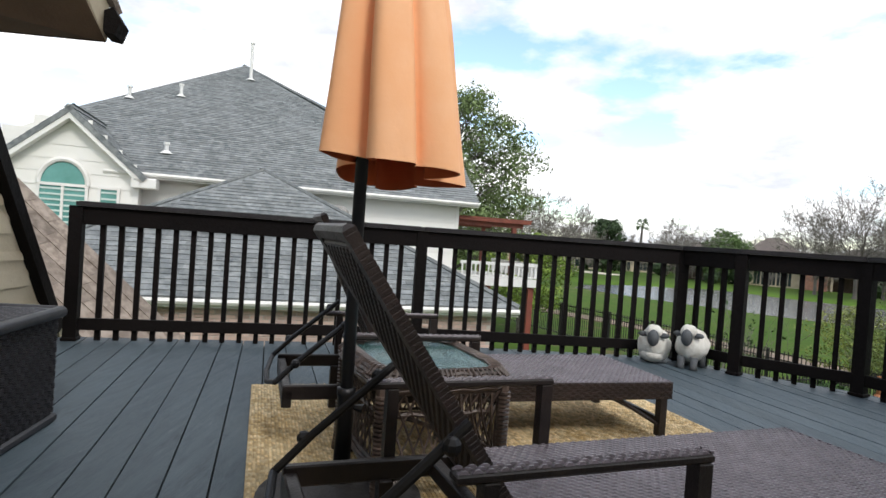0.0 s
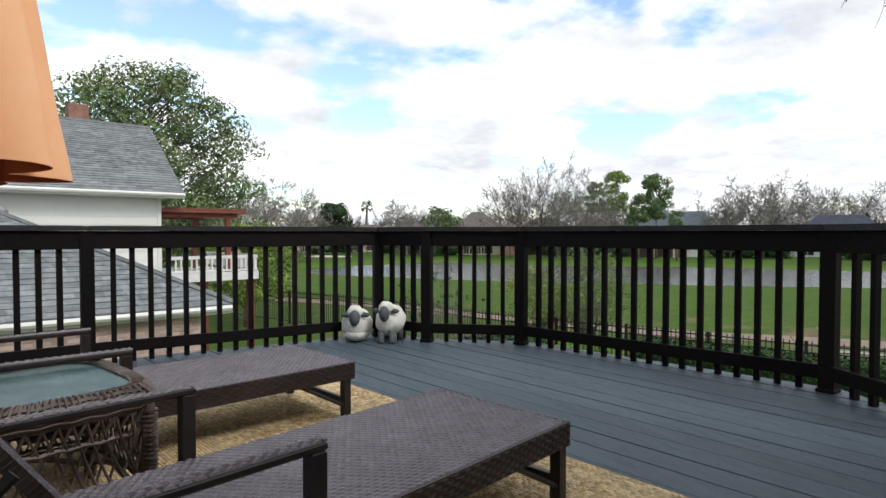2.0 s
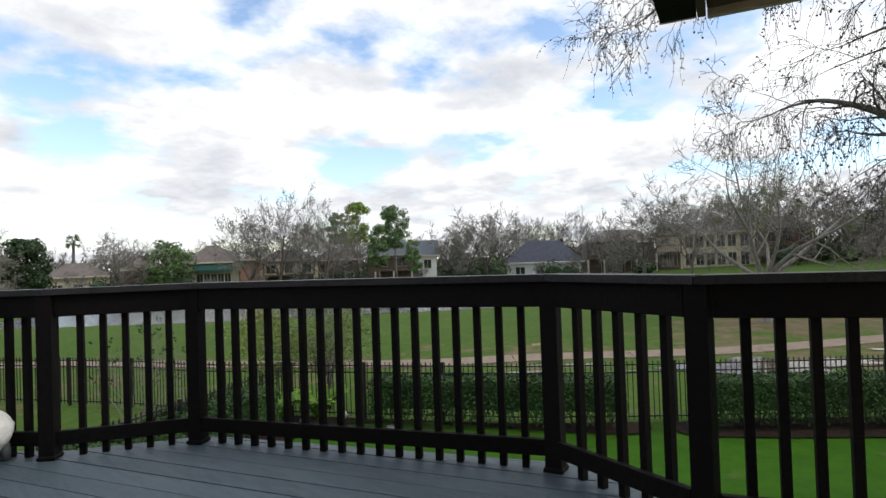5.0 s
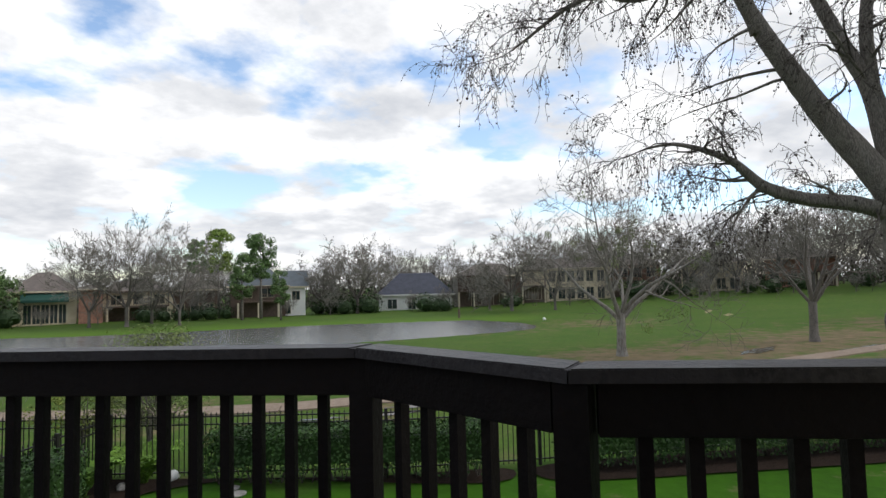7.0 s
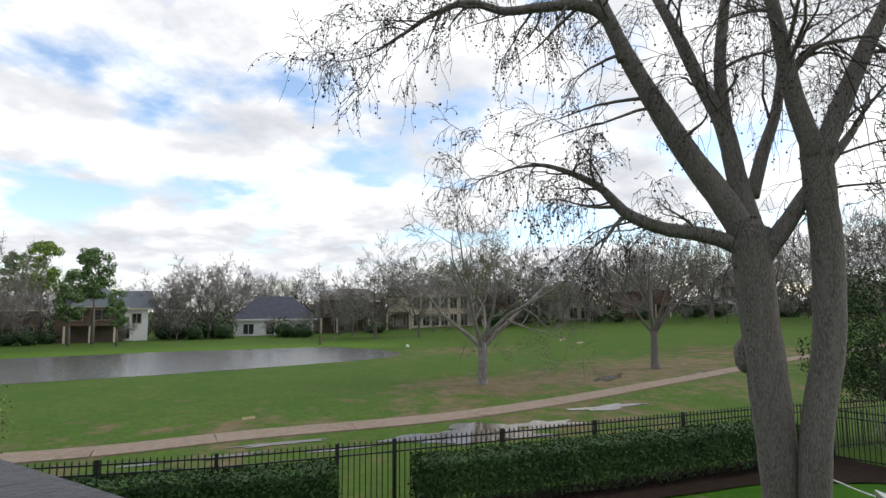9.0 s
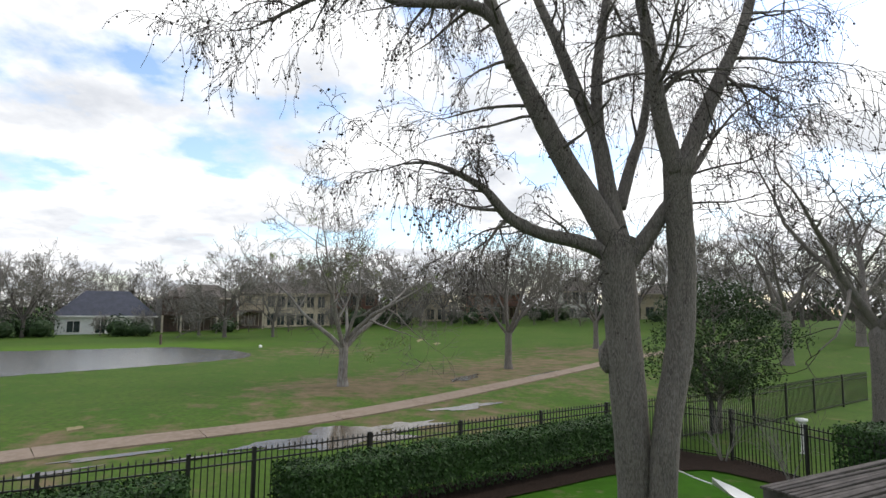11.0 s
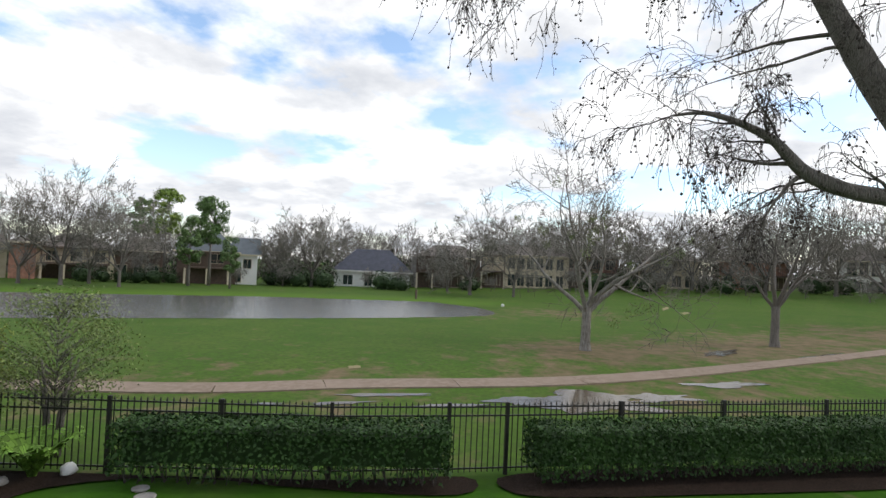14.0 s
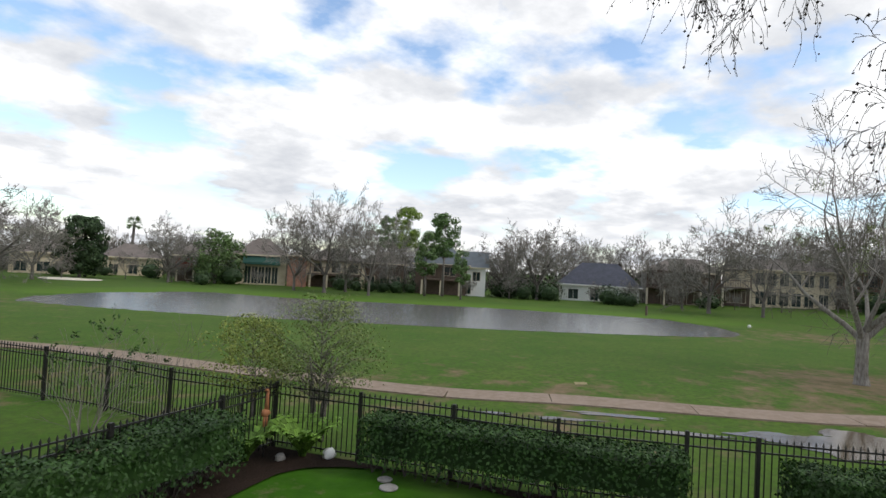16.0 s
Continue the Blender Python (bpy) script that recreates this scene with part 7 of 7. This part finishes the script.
# ---- houses across the course ----
def far_house(m, w, d, hgt, rise, wall, roof, label, wins=(), porch=None, gable=False, dw=M_WINDOW, over=0.5, chim=None, roofy=0.0):
    """A house with base, hipped or gabled roof, windows with frames and, if named, a porch with posts, deck and rail."""
    h = thing("house", label=label, category="house")
    part("wall", Mesh().box(-w / 2, w / 2, 0, d, -1.5, hgt, 0.02), wall, h)
    x0, x1, y0, y1 = -w / 2 - over, w / 2 + over, -over, d + over
    if gable:
        part("roof", Mesh().add([(x0, y0, hgt - 0.1), (x1, y0, hgt - 0.1), (x1, y1, hgt - 0.1), (x0, y1, hgt - 0.1), (x0, d / 2, hgt + rise), (x1, d / 2, hgt + rise)], [(0, 1, 5, 4), (2, 3, 4, 5), (0, 4, 3), (1, 2, 5), (3, 2, 1, 0)]), roof, h)
    else:
        k = min(w, d) / 2 * 0.75
        part("roof", Mesh().add([(x0, y0, hgt - 0.05), (x1, y0, hgt - 0.05), (x1, y1, hgt - 0.05), (x0, y1, hgt - 0.05), (x0 + k + over, d / 2, hgt + rise), (x1 - k - over, d / 2, hgt + rise)], [(0, 1, 5, 4), (1, 2, 5), (2, 3, 4, 5), (3, 0, 4), (3, 2, 1, 0)]), roof, h)
    part("eaves_board", Mesh().box(x0, x1, y0 - 0.05, y0 - 0.01, hgt - 0.22, hgt - 0.02), M_TRIM_C if wall is not M_WHITE else M_TRIM_W, h)
    for x, z, a, b in wins:
        window(h, x - a / 2, x + a / 2, 0, z, z + b, dw, M_TRIM_C if wall is not M_WHITE else M_TRIM_W, 1 if a > 0.7 else 0)
    if porch:
        px0, px1, pz, top, dep = porch
        part("porch_floor", Mesh().box(px0, px1, -dep, -0.02, pz - 0.2, pz), M_WOODB, h)
        part("porch_beam", Mesh().box(px0, px1, -dep, -dep + 0.2, top - 0.25, top), M_WOODB, h)
        n = max(2, int((px1 - px0) / 2.2) + 1)
        for i in range(n):
            x = px0 + 0.12 + (px1 - px0 - 0.24) * i / (n - 1)
            part("porch_post", Mesh().box(x - 0.12, x + 0.12, -dep + 0.01, -dep + 0.25, -1.0, pz - 0.21), M_TRIM_C, h)
            part("porch_post", Mesh().box(x - 0.09, x + 0.09, -dep + 0.02, -dep + 0.2, pz + 0.005, top - 0.26), M_WOODB, h)
        part("porch_rail", Mesh().box(px0, px1, -dep - 0.01, -dep + 0.05, pz + 0.85, pz + 0.95), M_WOODB, h)
        for i in range(int((px1 - px0) / 0.3)):
            part("rail_bar", Mesh().box(-0.03, 0.03, -0.02, 0.02, pz + 0.005, pz + 0.85), M_WOODB, h, m=T(px0 + 0.15 + 0.3 * i, -dep + 0.02, 0))
        # Dark sheet over the lower wall, painting in the shade below the porch.
        part("porch_shade", Mesh().box(px0, px1, -0.04, -0.015, -1, pz - 0.21), M_WOODB, h, "dark sheet standing in for the shade under the porch")
    if chim:
        x, y, z, a = chim
        part("chimney", Mesh().box(x - a / 2, x + a / 2, y, y + a, -1, z, 0.03), M_STONE, h, "grey stone chimney")
        part("chimney_cap", Mesh().box(x - a / 2 - 0.08, x + a / 2 + 0.08, y - 0.08, y + a + 0.08, z + 0.003, z + 0.14), M_STONE, h)
    h.matrix_basis = m
    return h


def face(az, dist, dz=0.0):
    return at(az, dist, az - 90, 1.0, dz)


far_house(face(31.9, 89), 11.2, 8.0, 2.35, 3.3, M_WHITE, M_SH_D, "white house with dark blue-grey hipped roof", ((-3.6, 0.2, 1.4, 1.4), (-0.6, 0.1, 1.1, 1.7), (1.2, 0.6, 0.9, 0.9), (3.6, 0.4, 1.2, 1.1)), chim=(6.3, 1.0, 4.6, 0.8))
far_house(face(24.6, 89), 9.6, 7, 4.6, 1.9, M_WOODB, M_SH_T, "brown two-storey house with deep timber porch", ((-2, 0.1, 1.5, 1.7), (1.5, 0.1, 1.8, 1.7), (-1.5, 2.9, 1.2, 1.3), (1.3, 2.9, 1.5, 1.3)), porch=(-4.7, 2.4, 2.3, 4.6, 2.2), dw=M_WINDOW)
far_house(face(17.2, 90), 13.0, 8, 5.0, 1.6, M_SIDE_C, M_SH_T, "long tan two-storey house with tall windows", tuple((x, 0.3, 1.0, 1.7) for x in (-5.6, -4.2, -2.0, -0.6, 0.8, 2.2, 3.6, 5.2)) + tuple((x, 2.9, 1.0, 1.6) for x in (-2.0, -0.6, 0.8, 2.2, 3.6, 5.2)), porch=(-6.5, -2.9, 2.4, 4.8, 2.0))
far_house(face(11.2, 92), 8.5, 8, 4.8, 1.8, M_BRICK_R, M_SH_T, "brown brick two-storey house with balcony", tuple((x, 0.3, 1.2, 1.7) for x in (-3, -1, 1, 3)) + tuple((x, 2.9, 1.2, 1.4) for x in (-3, -1, 1, 3)), porch=(-4.2, 4.2, 2.4, 4.7, 1.8))
far_house(face(4.2, 95), 8.5, 8, 4.3, 1.8, M_SIDE_C, M_SH_T, "tan house behind bare trees", tuple((x, 0.3, 1.2, 1.6) for x in (-3, -1, 1.2, 3)), porch=(-4, 0, 2.2, 4.2, 1.8))
far_house(face(-2.6, 98), 9.0, 8, 4.2, 1.9, M_BRICK_R, M_SH_T, "brown house with porch behind bare trees", tuple((x, 0.3, 1.2, 1.6) for x in (-3.3, -1, 1.2, 3.3)), porch=(0, 4.4, 2.2, 4.2, 1.8))
far_house(face(-10.4, 104), 6.0, 7, 4.6, 2.6, M_SIDE_W, M_SH_T, "white gabled house with tall windows", ((-1.4, 2.4, 1.0, 1.9), (0, 2.4, 1.0, 2.2), (1.4, 2.4, 1.0, 1.9), (-1.2, 0.2, 1.6, 1.4), (1.6, 0.2, 1.6, 1.4)))
far_house(face(-18.5, 100), 8.0, 7, 4.0, 1.8, M_SIDE_C, M_SH_T, "tan house at the end of the course", tuple((x, 0.4, 1.2, 1.5) for x in (-2.6, 0, 2.6)))
far_house(face(43.6, 84), 3.0, 7, 4.1, 2.3, M_SIDE_W, M_GREENR, "white two-storey house with blue-green gabled roof", ((0.2, 2.2, 1.0, 1.2), (-1.0, 0.3, 0.9, 1.2)), gable=True)
far_house(face(46.9, 83), 7.2, 6, 4.3, 2.6, M_WOODB, M_GREENR, "brown house wing with raised porch", ((-1.5, 2.7, 1.3, 1.2), (1.2, 2.7, 1.6, 1.2)), porch=(-2.7, 2.7, 2.2, 4.2, 2.0))
gh = far_house(face(63.8, 86), 6.6, 8, 4.2, 2.4, M_SIDE_C, M_SH_T, "brick house with green awning over tall windows", tuple((x, 0.2, 0.75, 2.3) for x in (-1.8, -0.9, 0, 0.9, 1.8)))
part("awning", Mesh().add([(-2.5, -0.03, 4.1), (2.4, -0.03, 4.1), (2.4, -1.2, 3.1), (-2.5, -1.2, 3.1), (2.4, -1.2, 2.8), (-2.5, -1.2, 2.8)], [(0, 3, 2, 1), (3, 5, 4, 2)]), M_AWN, gh, "dark green awning")
far_house(face(60.6, 85), 2.6, 5, 4.4, 0.5, M_BRICK_R, M_SH_T, "red brick wing of the awning house")
far_house(face(57.0, 88), 8.5, 7, 4.0, 1.7, M_SIDE_C, M_SH_T, "low tan house with long deck behind bare trees", tuple((x, 2.2, 1.2, 1.2) for x in (-2.6, 0, 2.6)), porch=(-3.7, 3.7, 2.0, 4.0, 2.0))
far_house(face(52.4, 92), 6.5, 7, 4.0, 1.9, M_WOODB, M_SH_T, "brown house in the shade of tall trees", tuple((x, 0.4, 1.1, 1.5) for x in (-2, 0, 2)))
far_house(face(66.9, 94), 4.0, 7, 3.6, 2.2, M_WHITE, M_SH_T, "white house with brown roof and outside stair", ((0.5, 1.6, 1.2, 1.2),), porch=(-2.2, 2.2, 2.0, 3.6, 1.5))
far_house(face(69.6, 88), 4.6, 6, 3.6, 1.5, M_REDWOOD, M_SH_T, "dark reddish timber house with raised deck", ((0, 0.3, 2, 1.5),), porch=(-2.2, 2.2, 1.9, 3.4, 1.6))
far_house(face(74.4, 100), 8.0, 7, 2.8, 2.0, M_SIDE_C, M_SH_T, "low tan house with brown hipped roof", tuple((x, 0.3, 1.2, 1.3) for x in (-2.6, 0, 2.6)))
far_house(face(81.0, 96), 7.0, 7, 2.9, 1.5, M_SIDE_C, M_SH_T, "low cream house beyond the sand bunker", tuple((x, 0.3, 1.4, 1.3) for x in (-2.2, 0.3, 2.4)))
far_house(face(86.5, 99), 7.0, 7, 2.9, 1.6, M_SIDE_C, M_SH_T, "low cream house at the far green", tuple((x, 0.3, 1.4, 1.3) for x in (-2.2, 0.3, 2.4)))

# small far things
for az, ds, lb in ((25.8, 55, "small white marker buoy on the pond edge"),):
    solo("buoy", Mesh().ball((0, 0, 0.12), 0.16, 10, 7), M_WHITE, lb, "buoy", m=at(19.2, 57))
solo("wooden_post", Mesh().box(-0.09, 0.09, -0.09, 0.09, -0.2, 1.0, 0.02), M_WOODB, "short dark wooden post by the pond shore", "post", m=at(27.6, 64))
for x, y in ((19.6, -8.8), (22.0, -8.4)):
    t = thing("garden_lantern", x, y, G, label="small white garden ornament on a stand beyond the fence", category="ornament")
    part("stand", Mesh().lathe([(0.10, 0.0), (0.05, 0.06), (0.04, 0.8), (0.09, 0.85)], 10), M_WHITE, t, smooth=True)
    part("bowl", Mesh().lathe([(0.05, 0.86), (0.16, 0.93), (0.17, 1.0), (0.05, 1.02)], 12), M_WHITE, t, smooth=True)

# The yard and the course were laid out from the deck corner in a smaller measure: this sets them to true size.
SITE = Matrix.Translation((3.46, 1.79, 1.275)) @ Matrix.Scale(1.07, 4) @ Matrix.Translation((-3.86, -1.75, -1.167))
BY_THE_DECK = ("deck", "wall", "roof_", "storage", "chaise", "rug", "side_table", "patio", "sheep", "sun", "camera")
for ob in list(scene.collection.all_objects):
    if ob.parent is None and not ob.name.startswith(BY_THE_DECK) and "neighbour" not in ob.get("label", ""):
        ob.matrix_basis = SITE @ ob.matrix_basis
